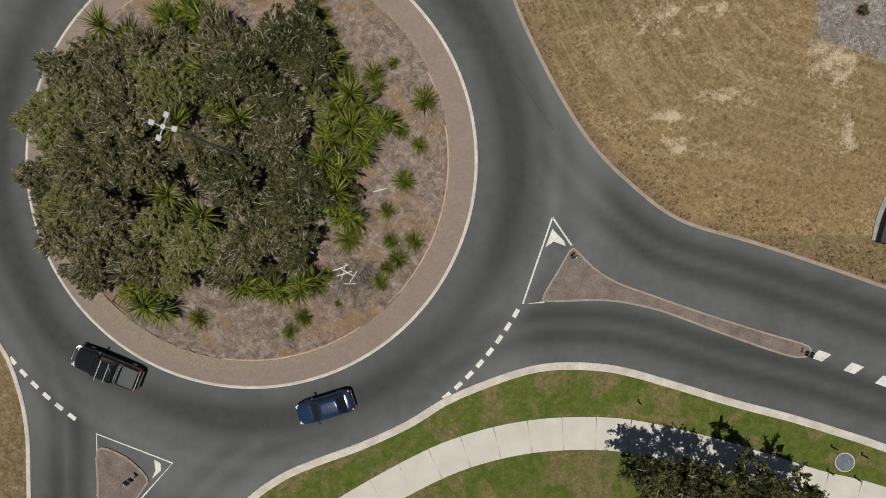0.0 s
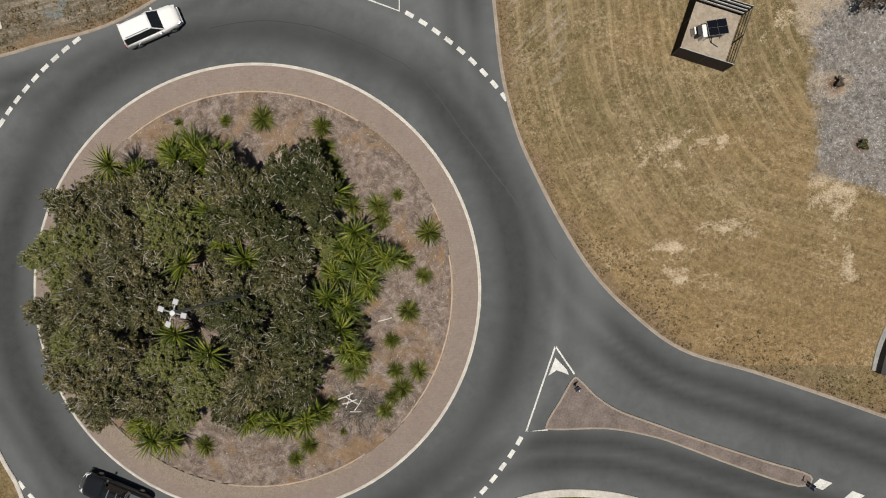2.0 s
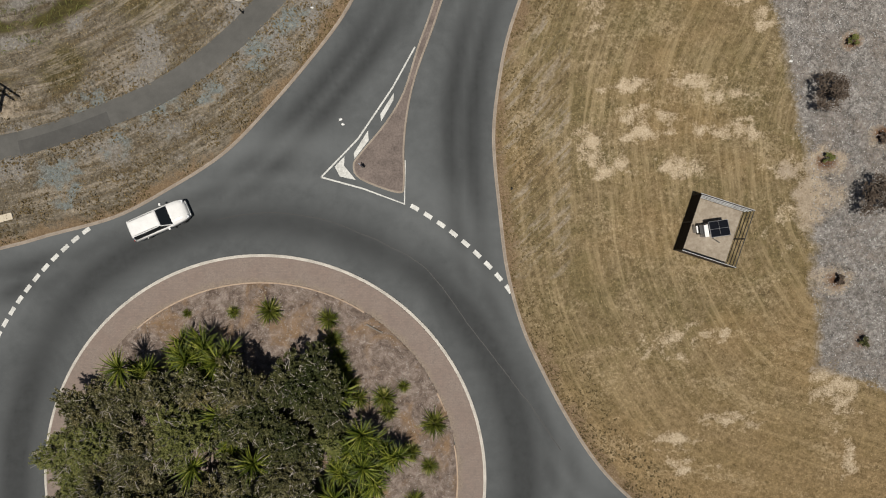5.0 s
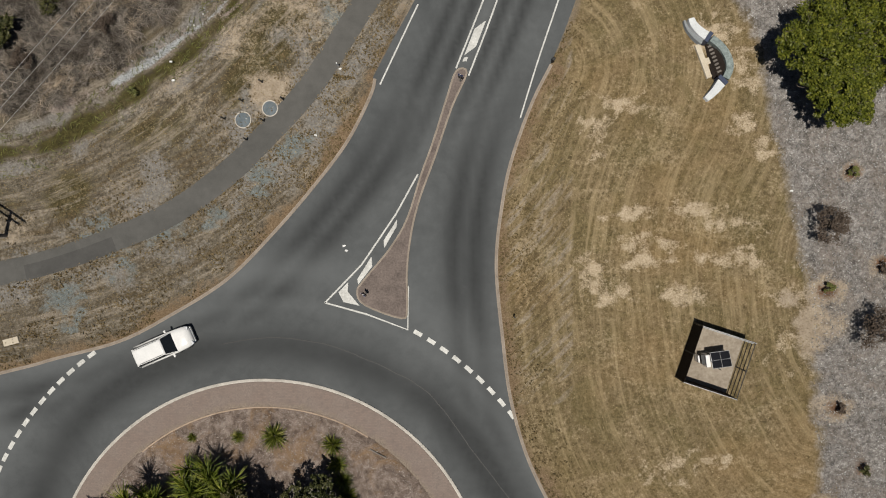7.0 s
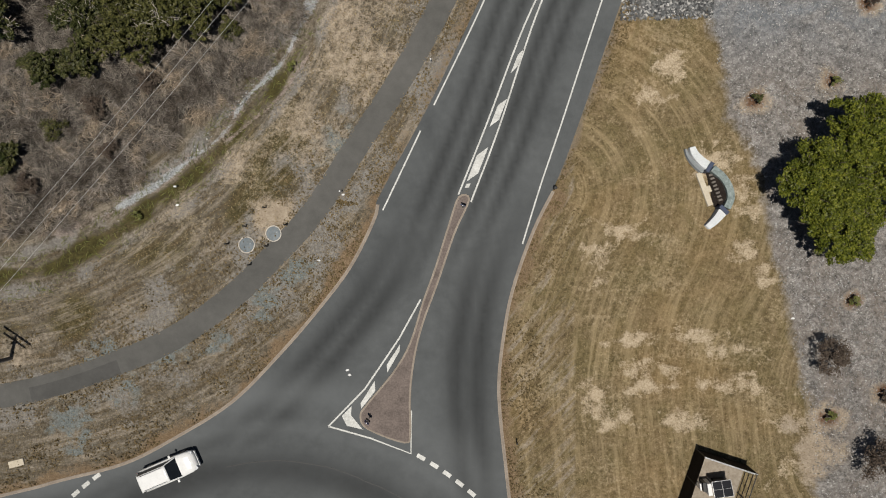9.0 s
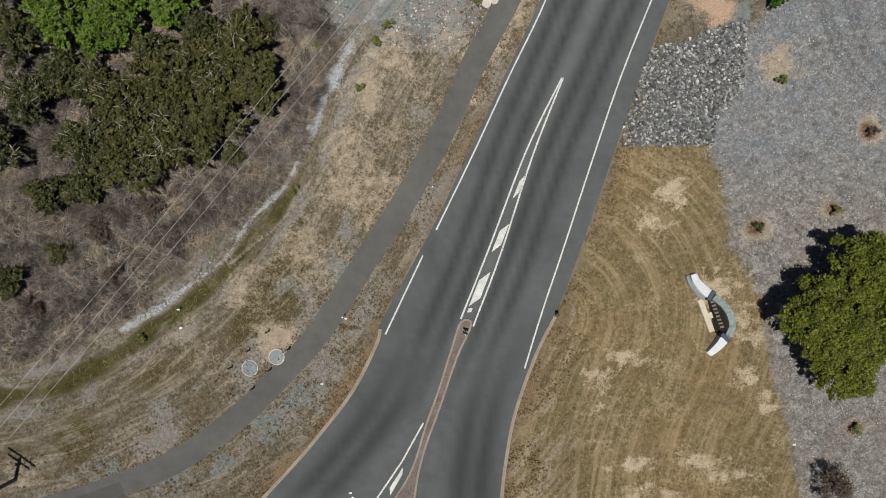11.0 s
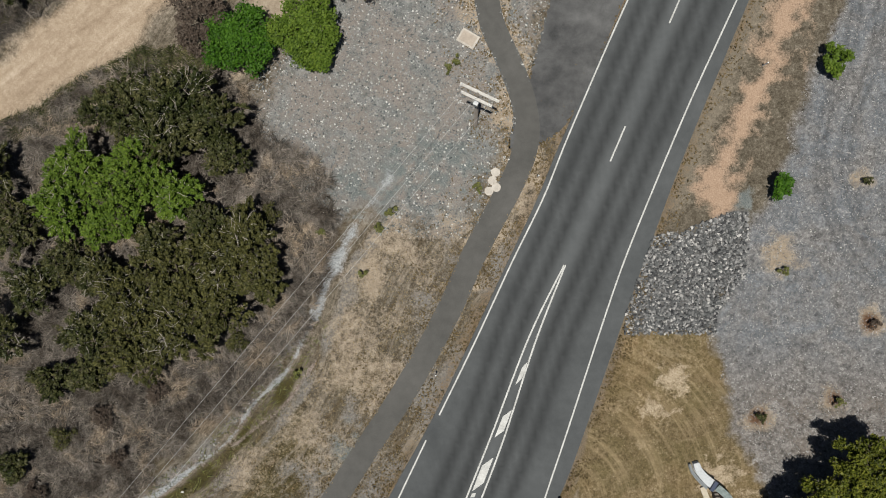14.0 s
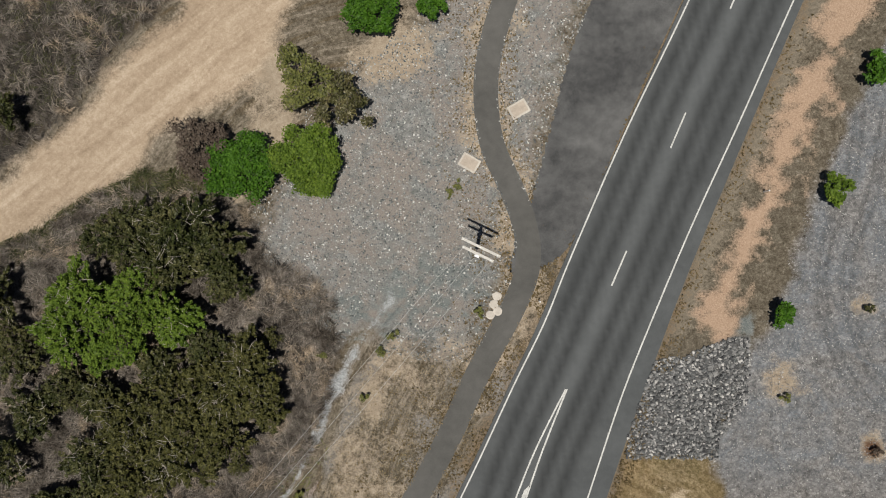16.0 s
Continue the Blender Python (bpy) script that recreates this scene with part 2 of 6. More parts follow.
# stony wash beside the ditch, a low pale bund, and wheel marks on the lawn
WASH = [(-34, 46.2), (-28.1, 48.8), (-23.3, 52.0), (-20.3, 54.4), (-18.6, 56.9), (-15.7, 59.8), (-13.6, 63.8), (-11.2, 69.3), (-9.3, 72.5), (-6.9, 75.6)]
BUND = [(-20.3, 53.5), (-18.2, 55.2), (-16.0, 56.9), (-14.4, 59.0), (-13.2, 60.6)]
LAWN_MARKS = [(14.0, 62), (12.6, 56.4), (13.3, 51.9), (15.7, 47.0), (18.8, 42.9), (21.6, 39.8), (22.8, 35.7), (22.8, 30.4), (21.6, 23.2), (19.5, 18)]
wash, bund, lawn_marks = smooth_line(WASH), smooth_line(BUND), smooth_line(LAWN_MARKS)
red_strip, ditch = smooth_line(RED_STRIP), smooth_line(DITCH)

# ---- ground: one sheet, fine where it is overlooked, wide out to the horizon ----
def soft(d, width=0.5):
    return np.clip(d / width + 0.5, 0, 1)


def land_height(px, py):
    """Height of the open ground (without road bed and planting bed)."""
    z = np.full(px.shape, 0.06) + 0.05 * lumps(px, py, 6, 3) + 0.025 * lumps(px, py, 1.3, 4)
    d = near(px, py, ditch)
    z -= 0.55 * np.exp(-(d / 1.3) ** 2)
    z -= 0.35 * soft(signed(px, py, np.array(BRUSH)), 4) * (0.7 + 0.5 * lumps(px, py, 3, 8))
    s = soft(signed(px, py, np.array(MULCH_E)), 4)
    z += s * (0.35 + 0.12 * lumps(px, py, 4, 12))
    return z


def ground_height(px, py):
    z = land_height(px, py)
    d = signed(px, py, road_outline)
    z = np.where(d > -1.2, 0.06 + (z - 0.06) * np.clip(-d / 1.2, 0, 1), z)
    unkerbed = (py > 49.0) & (px > -9)
    z = np.where(unkerbed & (d > -1.5), np.minimum(z, -0.025 + 0.06 * np.clip(-d, 0, 1.5)), z)
    z = np.where(d > -0.05, z + (-0.35 - z) * np.clip((d + 0.05) / 0.3, 0, 1), z)
    for line, half in ((path_nw, 1.0), (path_s, 1.3)):
        dp = near(px, py, line)
        z = np.where(dp < half + 1.0, np.minimum(z, 0.035), z)
        z = np.where(dp < half - 0.15, -0.2, z)
    z = np.where(signed(px, py, old_bitumen) > 0.15, -0.15, z)
    r = np.hypot(px - CX, py - CY)
    z = np.where(r < R_BED + 0.1, 0.15 + 0.55 * np.clip(1 - (r / R_BED) ** 2, 0, 1) + 0.04 * lumps(px, py, 1.0, 5), z)
    return z


old_bitumen = smooth_line(OLD_BITUMEN, 4, True)


def axis(a, b, step, far):
    core = np.arange(a, b + step / 2, step)
    out = np.array([0.6, 2, 5, 12, 30, 80, 250, 800, far])
    return np.concatenate([(a - out)[::-1], core, b + out])


gx, gy = axis(-44, 40, 0.25, 2600), axis(-27, 110, 0.25, 2600)
GX, GY = np.meshgrid(gx, gy)
fx, fy = GX.ravel(), GY.ravel()
fz = ground_height(fx, fy)
nx, ny = len(gx), len(gy)
idx = np.arange(nx * ny).reshape(ny, nx)
quads = np.stack([idx[:-1, :-1], idx[:-1, 1:], idx[1:, 1:], idx[1:, :-1]], -1).reshape(-1, 4)
gme = bpy.data.meshes.new("ground")
gme.vertices.add(nx * ny)
gme.vertices.foreach_set("co", np.stack([fx, fy, fz], 1).astype(np.float32).ravel())
gme.loops.add(quads.size)
gme.loops.foreach_set("vertex_index", quads.ravel().astype(np.int32))
gme.polygons.add(len(quads))
gme.polygons.foreach_set("loop_start", np.arange(0, quads.size, 4, dtype=np.int32))
gme.update()
gme.validate()
gme.polygons.foreach_set("use_smooth", np.ones(len(gme.polygons), dtype=bool))

# what covers the ground where: soft weights of each cover
wob = 0.55 * lumps(fx, fy, 2.2, 21) + 0.35 * lumps(fx, fy, 0.7, 22)
d_road = signed(fx, fy, road_outline)
r_mid = np.hypot(fx - CX, fy - CY)
in_bed = r_mid < R_BED + 0.3
w_green = soft(-near(fx, fy, path_s) + 6.5 + wob, 1.5) * (fy < 0) * soft(-11 - fx * 0 + 0 * fy + (fx > -20) * 30, 1)
w_green = np.maximum(w_green * (fx > -30), 0)
w_mulch = np.maximum(soft(signed(fx, fy, np.array(MULCH_E)) + 0.9 * wob, 1.5), 1.0 * in_bed)
w_gravel = soft(signed(fx, fy, np.array(GRAVEL_NW)) + 1.6 * wob, 4.0)
w_dirt = np.maximum(soft(signed(fx, fy, np.array(TRACK)) + 0.9 * wob, 2.4), 0)
w_red = np.clip(1.0 - near(fx, fy, red_strip) / 2.5 + 1.0 * wob, 0, 1)
w_brush = np.maximum(soft(signed(fx, fy, np.array(BRUSH)) + 1.4 * wob, 3.5), soft(signed(fx, fy, np.array(BRUSH_FAR)) + 1.0 * wob, 2))
w_stone = soft(signed(fx, fy, np.array(STONES)) + 1.1 * wob, 0.9)
w_silt = np.clip(0.92 - near(fx, fy, wash) / (0.30 + 0.45 * soft(fy - 63, 6)) + 0.55 * lumps(fx, fy, 1.9, 63) + 0.6 * wob, 0, 1) * soft(fx + 31, 4)
verge = np.clip(0.9 - (-d_road - 0.2) / 1.4 + 0.8 * wob, 0, 1) * (d_road < 0) * (fy > -6) * np.where(fy > 49, 0.5, 1.0)
verge = np.maximum(verge, np.clip(1.3 - np.maximum(np.abs(fx - 29.5), np.abs(fy + 17.2)) / 1.7, 0, 1))


def weights(name, a, b, c, d):
    at = gme.attributes.new(name, "FLOAT_COLOR", "POINT")
    at.data.foreach_set("color", np.stack([a, b, c, d], 1).astype(np.float32).ravel())


d_nw = near(fx, fy, path_nw)
pale_soil = np.clip(1.3 - d_nw / 1.9 + 0.9 * wob, 0, 1) * (fy > 66) * (fx < 6)
beyond = signed(fx, fy, np.concatenate([path_nw, ditch[::-1]]))
pale_soil = np.maximum(pale_soil, np.clip(0.42 + 0.35 * lumps(fx, fy, 3.5, 61) + 0.5 * wob, 0, 0.8) * soft(beyond - 0.5, 2) * soft(fy - 46, 8) * soft(74 - fy, 4))
bare = np.zeros(fx.shape)
for bx, by, br in ((27.5, 31.5, 1.5), (28.5, 22.1, 1.4), (26.2, 28.4, 1.9), (24.6, 30.5, 1.0), (21.9, 56.2, 1.0), (27.8, 57.4, 1.1), (30.6, 63.6, 1.1), (23.9, 68.5, 1.7),
                   (30.2, 74.7, 0.9), (29.4, 40.5, 0.8), (31.7, 33.1, 0.9), (-37.8, 36.6, 1.6), (-8.6, 66.5, 1.4), (-16.0, 47.6, 1.6), (-31.5, -2.6, 1.0), (1.9, 80.0, 1.2), (-15.5, 89.6, 2.6), (-6.5, 95.2, 2.8), (-20.5, 84.6, 1.8), (-15.6, 94, 2.0)):
    bare = np.maximum(bare, np.clip(1.1 - np.hypot(fx - bx, fy - by) / (1.35 * br) + 0.8 * wob, 0, 1))
weights("cover_a", w_green, w_mulch, w_gravel, w_dirt)
weights("cover_b", w_red, w_brush, w_stone, w_silt)
TYRES = smooth_line([(29.6, 90), (28.7, 84.1), (26.9, 79.7), (26.5, 75.6), (27.2, 72.0), (28.7, 68.4), (31, 65.8)])
tracks = np.zeros(fx.shape)
for off in (0.0, 0.65, 1.9, 2.55):
    tracks = np.maximum(tracks, np.clip(1.0 - near(fx, fy, offset(TYRES, off)) / 0.3, 0, 1))
# bleached bald patches of the lawn: middle and half-widths
BALD = [(12.5, 37.1, 1.4, 0.6), (13.9, 34.9, 1.9, 0.6), (11.2, 30.8, 1.7, 0.8), (9.4, 32.4, 0.8, 1.2), (13.0, 33.5, 1.6, 0.5), (19.6, 36.2, 2.2, 0.6), (20.9, 33.7, 2.2, 0.7), (12.6, 45.9, 2.2, 0.6),
        (9.7, 44.3, 0.8, 1.6), (13.9, 56.8, 1.1, 0.7), (15.3, 59.0, 0.9, 1.3), (25.3, 30.8, 1.3, 0.7), (25.5, 26.3, 1.3, 1.3), (17.4, 37.5, 1.6, 0.5), (22.7, 42.2, 0.5, 0.9), (21.4, 48.2, 1.1, 1.8),
        (21.0, 44.7, 0.9, 0.9), (16.1, 30.8, 1.8, 0.5), (19.2, 50.9, 1.3, 1.1), (15.8, 17.1, 1.8, 0.8), (16.2, 9.3, 1.1, 0.5), (17.1, 7.1, 1.1, 0.6), (20.1, 11.0, 1.4, 0.5), (13.6, 16.3, 0.7, 0.4), (19.0, 17.6, 1.4, 0.5), (29.6, 7.4, 0.5, 1.6), (28.7, 13.5, 1.3, 1.8)]
w_bald = np.zeros(fx.shape)
curd = 0.65 * lumps(fx, 1.6 * fy, 1.1, 71) + 0.75 * lumps(fx, 1.3 * fy, 0.5, 72)
for bx, by, ax, ay in BALD:
    w_bald = np.maximum(w_bald, np.clip(0.72 - 0.5 * np.hypot((fx - bx) / (1.25 * ax), (fy - by) / (1.25 * ay)) + 0.55 * curd, 0, 1))
# dug rings of dark reddish soil round the planted seedlings
rings = np.zeros(fx.shape)
for bx, by in ((21.9, 56.2), (27.9, 57.5), (27.6, 31.2), (29.4, 40.4), (30.3, 17.4), (28.3, 22.0), (30.5, 63.5), (31.8, 33.2)):
    rings = np.maximum(rings, np.clip(1.25 - np.hypot(fx - bx, fy - by) / 0.85 + 0.5 * wob, 0, 1))
weights("cover_e", tracks * (0.95 + 0.3 * wob), soft(signed(fx, fy, np.array(MULCH_E)), 1) * soft(fy - 60, 6), w_bald, rings)
# blue-grey stone showing through, pinkish wash litter, ditch weeds, wheel marks
w_teal = np.zeros(fx.shape)
for bx, by, br in ((-33.6, 30.3, 1.9), (-17.0, 40.0, 1.6), (-29.0, 33.3, 1.3), (-11.3, 52.7, 1.9), (-30.6, 36.4, 1.6), (-25.0, 36.0, 1.4), (-14.6, 42.7, 1.4), (-21, 37.2, 1.3), (-6.5, 75.4, 3.0), (-2, 76.5, 2.8), (-10, 74.5, 2.0), (20.2, 70.6, 1.2), (19.6, 67.4, 1.1), (18.9, 64.8, 0.9), (21.3, 72.9, 1.0)):
    w_teal = np.maximum(w_teal, np.clip(0.85 - 0.6 * np.hypot(fx - bx, fy - by) / br + 0.6 * curd, 0, 1))
d_wash = near(fx, fy, wash)
w_litter = np.clip(0.6 - d_wash / 1.3 + 0.7 * wob, 0, 1) * soft(72 - fy, 3) + np.clip(0.9 - near(fx, fy, bund) / 0.3, 0, 1)
w_weed = np.clip(0.90 - np.abs(near(fx, fy, ditch) - 0.2) / 0.8 + 0.9 * lumps(fx, fy, 1.6, 64) + 0.5 * wob, 0, 1) * soft(60 - fy, 5) * (fx < -10)
w_marks = np.zeros(fx.shape)
for off in (-1.0, 0.9, -3.6, 3.2):
    w_marks = np.maximum(w_marks, np.clip(0.9 - near(fx, fy, offset(lawn_marks, off)) / 0.55, 0, 1) * (0.75 if abs(off) < 2 else 0.4))
weights("cover_f", w_teal, w_litter, w_weed, w_marks * (0.7 + 0.6 * curd))
weights("cover_c", verge, bare, pale_soil, 1.0 * in_bed)
weights("cover_g", np.clip(near(fx, fy, ditch), 0, 60), soft(60 - near(fx, fy, ditch), 2) * ((fx < 8) & (fy > 22)), verge * 0, verge * 0 + 1)

d_path, d_ditch = near(fx, fy, path_nw), near(fx, fy, ditch)
d_lawn = near(fx, fy, kerb_e)
bank = (fx < 4) & (fy > 24) & (d_road < 0) & (r_mid > 20)
w_olive = bank * np.clip(0.75 - np.abs(d_ditch - 4.5) / 4.5 + 0.7 * lumps(fx, fy, 3, 51), 0, 1) * soft(62 - fy, 10)
w_rubble = bank * np.clip(0.50 - np.abs(d_path - 2.2) / 4.5 + 0.6 * lumps(fx, fy, 2.6, 52) + 0.45 * lumps(fx, fy, 0.8, 54), 0, 1)
w_rubble = np.maximum(w_rubble, bank * np.clip(0.8 - np.abs(d_ditch - 1.6) / 1.0 + 0.8 * lumps(fx, fy, 1.6, 53), 0, 1))
w_olive = np.maximum(w_olive, bank * np.clip(1.1 - d_ditch / 0.9 + 0.6 * wob, 0, 1) * soft(58 - fy, 5))
d_edge = near(fx, fy, edge_e)
w_shoulder = (fy > 52) * (fx > 5) * np.clip(1.4 - d_edge / 2.0 + 0.5 * wob, 0, 1) * soft(fy - 72, 3)
w_shoulder = np.maximum(w_shoulder, (fy > 50) * (fx > 5) * np.clip(1.0 - d_edge / 0.8 + 0.6 * wob, 0, 1))
weights("cover_d", w_olive, w_rubble, w_shoulder, np.clip(d_lawn / 40, 0, 1) * (fx > -5) + 2.0 * ((fx > 2) & (fy > 0) & (fy < 64)))

M, nt, bsdf, vec = blank("open_ground", 0.95, 0.15)
n_fine, n_mid, n_big, n_huge = noise_tex(nt, vec, 9, 6, 0.75), noise_tex(nt, vec, 1.6, 5, 0.7, 0.6), noise_tex(nt, vec, 0.35, 4, 0.6, 0.8), noise_tex(nt, vec, 0.09, 3)
n_grain = noise_tex(nt, vec, 28, 3, 0.8)
n_sm = noise_tex(nt, vec, 4.2, 5, 0.75, 0.4)
mixed = calc(nt, "ADD", calc(nt, "MULTIPLY", n_fine, 0.30), calc(nt, "ADD", calc(nt, "MULTIPLY", n_sm, 0.40), calc(nt, "MULTIPLY", n_mid, 0.30)))
dry = ramp(nt, mixed, [(0.38, (0.076, 0.056, 0.030)), (0.47, (0.165, 0.124, 0.068)), (0.54, (0.245, 0.190, 0.110)), (0.64, (0.46, 0.375, 0.25))])
dry = mixc(nt, ramp(nt, n_big, [(0.42, (0, 0, 0)), (0.60, (0.7, 0.7, 0.7))]), dry, ramp(nt, mixed, [(0.38, (0.060, 0.051, 0.022)), (0.62, (0.245, 0.195, 0.095))]))
brown = ramp(nt, mixed, [(0.38, (0.115, 0.076, 0.034)), (0.62, (0.40, 0.28, 0.145))])
dry = mixc(nt, ramp(nt, n_huge, [(0.48, (0, 0, 0)), (0.64, (0.6, 0.6, 0.6))]), dry, brown)
# mowing arcs that follow the kerb, and bleached bare patches on the lawn
ad = nt.nodes.new("ShaderNodeAttribute")
ad.attribute_name = "cover_d"
lawn = ramp(nt, ad.outputs["Alpha"], [(0.0, (0, 0, 0)), (1.0, (1, 1, 1))])
dist = calc(nt, "MULTIPLY", calc(nt, "FRACT", ad.outputs["Alpha"]), 40.0)
sep = nt.nodes.new("ShaderNodeSeparateXYZ")
nt.links.new(vec, sep.inputs[0])
cmb = nt.nodes.new("ShaderNodeCombineXYZ")
nt.links.new(calc(nt, "MULTIPLY", dist, 2.0), cmb.inputs[0])
nt.links.new(calc(nt, "MULTIPLY", sep.outputs[1], 0.12), cmb.inputs[1])
streak = noise_tex(nt, cmb.outputs[0], 1.0, 4, 0.7)
on_lawn = calc(nt, "GREATER_THAN", ad.outputs["Alpha"], 1.5)
k = calc(nt, "MULTIPLY", on_lawn, ramp(nt, streak, [(0.50, (0, 0, 0)), (0.64, (0.50, 0.50, 0.50))]))
dry = mixc(nt, k, dry, (0.40, 0.315, 0.185))
k = calc(nt, "MULTIPLY", on_lawn, ramp(nt, streak, [(0.32, (0.50, 0.50, 0.50)), (0.48, (0, 0, 0))]))
dry = mixc(nt, k, dry, (0.13, 0.10, 0.045))
mpp = nt.nodes.new("ShaderNodeMapping")
mpp.inputs["Scale"].default_value = (0.17, 0.34, 1)
nt.links.new(vec, mpp.inputs["Vector"])
dry = mixc(nt, calc(nt, "MULTIPLY", on_lawn, calc(nt, "MULTIPLY", calc(nt, "SUBTRACT", 1.0, calc(nt, "MULTIPLY", sep.outputs[1], 0.05), True), 0.9)), dry, brown)
bald = calc(nt, "ADD", noise_tex(nt, mpp.outputs[0], 1.0, 5, 0.65, 0.8), calc(nt, "MULTIPLY", calc(nt, "SUBTRACT", n_sm, 0.5), 0.8))
bald = calc(nt, "MULTIPLY", on_lawn, ramp(nt, bald, [(0.55, (0, 0, 0)), (0.68, (0.3, 0.3, 0.3))]))
dry = mixc(nt, bald, dry, ramp(nt, n_fine, [(0.3, (0.42, 0.33, 0.205)), (0.7, (0.66, 0.55, 0.385))]))


def cover(name):
    a = nt.nodes.new("ShaderNodeAttribute")
    a.attribute_name = name
    s = nt.nodes.new("ShaderNodeSeparateColor")
    nt.links.new(a.outputs["Color"], s.inputs[0])
    return (*s.outputs, a.outputs["Alpha"])


def patchy(w, grit=0.9):
    """A weight broken up by the grain of the ground."""
    k = calc(nt, "MULTIPLY", calc(nt, "MULTIPLY", calc(nt, "SUBTRACT", mixed, 0.5), grit * 2.6), calc(nt, "MULTIPLY", w, 4.0, True))
    k = calc(nt, "ADD", w, k)
    return ramp(nt, k, [(0.25, (0, 0, 0)), (0.75, (1, 1, 1))])


ca, cb, cc, cd, ce, cf, cg = cover("cover_a"), cover("cover_b"), cover("cover_c"), cover("cover_d"), cover("cover_e"), cover("cover_f"), cover("cover_g")
dry = mixc(nt, calc(nt, "MULTIPLY", patchy(cf[3], 0.8), 0.6), dry, ramp(nt, mixed, [(0.38, (0.055, 0.047, 0.019)), (0.62, (0.21, 0.165, 0.075))]))
dry = mixc(nt, patchy(ce[2], 1.3), dry, ramp(nt, n_fine, [(0.3, (0.33, 0.26, 0.17)), (0.5, (0.46, 0.375, 0.265)), (0.7, (0.66, 0.565, 0.43))]))
on_bank = calc(nt, "MULTIPLY", calc(nt, "LESS_THAN", ad.outputs["Alpha"], 1.5), calc(nt, "GREATER_THAN", sep.outputs[1], 10.0))
bank_c = ramp(nt, mixed, [(0.38, (0.040, 0.034, 0.025)), (0.47, (0.112, 0.096, 0.074)), (0.55, (0.185, 0.163, 0.130)), (0.64, (0.42, 0.385, 0.33))])
dry = mixc(nt, calc(nt, "MULTIPLY", on_bank, 0.88), dry, bank_c)
dry = mixc(nt, patchy(cd[0], 1.2), dry, ramp(nt, mixed, [(0.38, (0.030, 0.026, 0.011)), (0.5, (0.088, 0.073, 0.033)), (0.64, (0.23, 0.19, 0.105))]))
# drifts drawn out along the ditch
cmg = nt.nodes.new("ShaderNodeCombineXYZ")
nt.links.new(calc(nt, "MULTIPLY", cg[0], 1.5), cmg.inputs[0])
nt.links.new(calc(nt, "MULTIPLY", calc(nt, "ADD", sep.outputs[0], sep.outputs[1]), 0.13), cmg.inputs[1])
drift = noise_tex(nt, cmg.outputs[0], 1.0, 5, 0.72, 0.4)
dry = mixc(nt, calc(nt, "MULTIPLY", cg[1], ramp(nt, drift, [(0.50, (0, 0, 0)), (0.62, (0.75, 0.75, 0.75))])), dry, ramp(nt, mixed, [(0.38, (0.15, 0.122, 0.092)), (0.62, (0.46, 0.40, 0.32))]))
dry = mixc(nt, calc(nt, "MULTIPLY", cg[1], ramp(nt, drift, [(0.36, (0.75, 0.75, 0.75)), (0.47, (0, 0, 0))])), dry, ramp(nt, mixed, [(0.38, (0.035, 0.027, 0.014)), (0.62, (0.20, 0.145, 0.082))]))
rubbly = ramp(nt, calc(nt, "ADD", calc(nt, "MULTIPLY", n_grain, 0.5), calc(nt, "MULTIPLY", n_sm, 0.5)), [(0.36, (0.11, 0.105, 0.095)), (0.5, (0.22, 0.205, 0.185)), (0.66, (0.42, 0.39, 0.35))])
dry = mixc(nt, patchy(cd[1], 1.2), dry, rubbly)
dry = mixc(nt, patchy(cd[2], 0.8), dry, ramp(nt, mixed, [(0.38, (0.12, 0.104, 0.082)), (0.62, (0.32, 0.275, 0.21))]))
stone_blue = ramp(nt, calc(nt, "ADD", calc(nt, "MULTIPLY", n_grain, 0.6), calc(nt, "MULTIPLY", n_sm, 0.4)), [(0.36, (0.075, 0.088, 0.088)), (0.5, (0.175, 0.195, 0.19)), (0.66, (0.36, 0.375, 0.36))])
dry = mixc(nt, patchy(cf[0], 1.1), dry, stone_blue)
dry = mixc(nt, patchy(calc(nt, "MULTIPLY", cf[2], 0.9), 1.2), dry, ramp(nt, mixed, [(0.38, (0.022, 0.019, 0.008)), (0.62, (0.115, 0.10, 0.035))]))
col = mixc(nt, patchy(cc[0], 1.4), dry, ramp(nt, n_fine, [(0.3, (0.085, 0.058, 0.035)), (0.5, (0.20, 0.14, 0.085)), (0.7, (0.34, 0.26, 0.17))]))
green = ramp(nt, calc(nt, "ADD", calc(nt, "MULTIPLY", n_fine, 0.5), calc(nt, "MULTIPLY", n_mid, 0.5)), [(0.34, (0.042, 0.070, 0.012)), (0.5, (0.088, 0.120, 0.022)), (0.66, (0.17, 0.165, 0.050))])
green = mixc(nt, ramp(nt, n_big, [(0.47, (0, 0, 0)), (0.62, (0.8, 0.8, 0.8))]), green, dry)
col = mixc(nt, patchy(ca[0], 0.7), col, green)
twigs = ramp(nt, noise_tex(nt, vec, 3, 6, 0.8, 2.5), [(0.3, (0.017, 0.014, 0.012)), (0.5, (0.058, 0.050, 0.043)), (0.7, (0.18, 0.160, 0.140))])
col = mixc(nt, patchy(cb[1], 0.8), col, twigs)
grav = ramp(nt, calc(nt, "ADD", calc(nt, "MULTIPLY", n_grain, 0.6), calc(nt, "MULTIPLY", n_mid, 0.4)), [(0.38, (0.085, 0.094, 0.094)), (0.5, (0.20, 0.212, 0.208)), (0.62, (0.46, 0.465, 0.45))])
grav = mixc(nt, ramp(nt, n_big, [(0.38, (0.15, 0.15, 0.15)), (0.56, (0.85, 0.85, 0.85))]), grav, ramp(nt, n_grain, [(0.35, (0.15, 0.13, 0.115)), (0.68, (0.42, 0.375, 0.335))]))
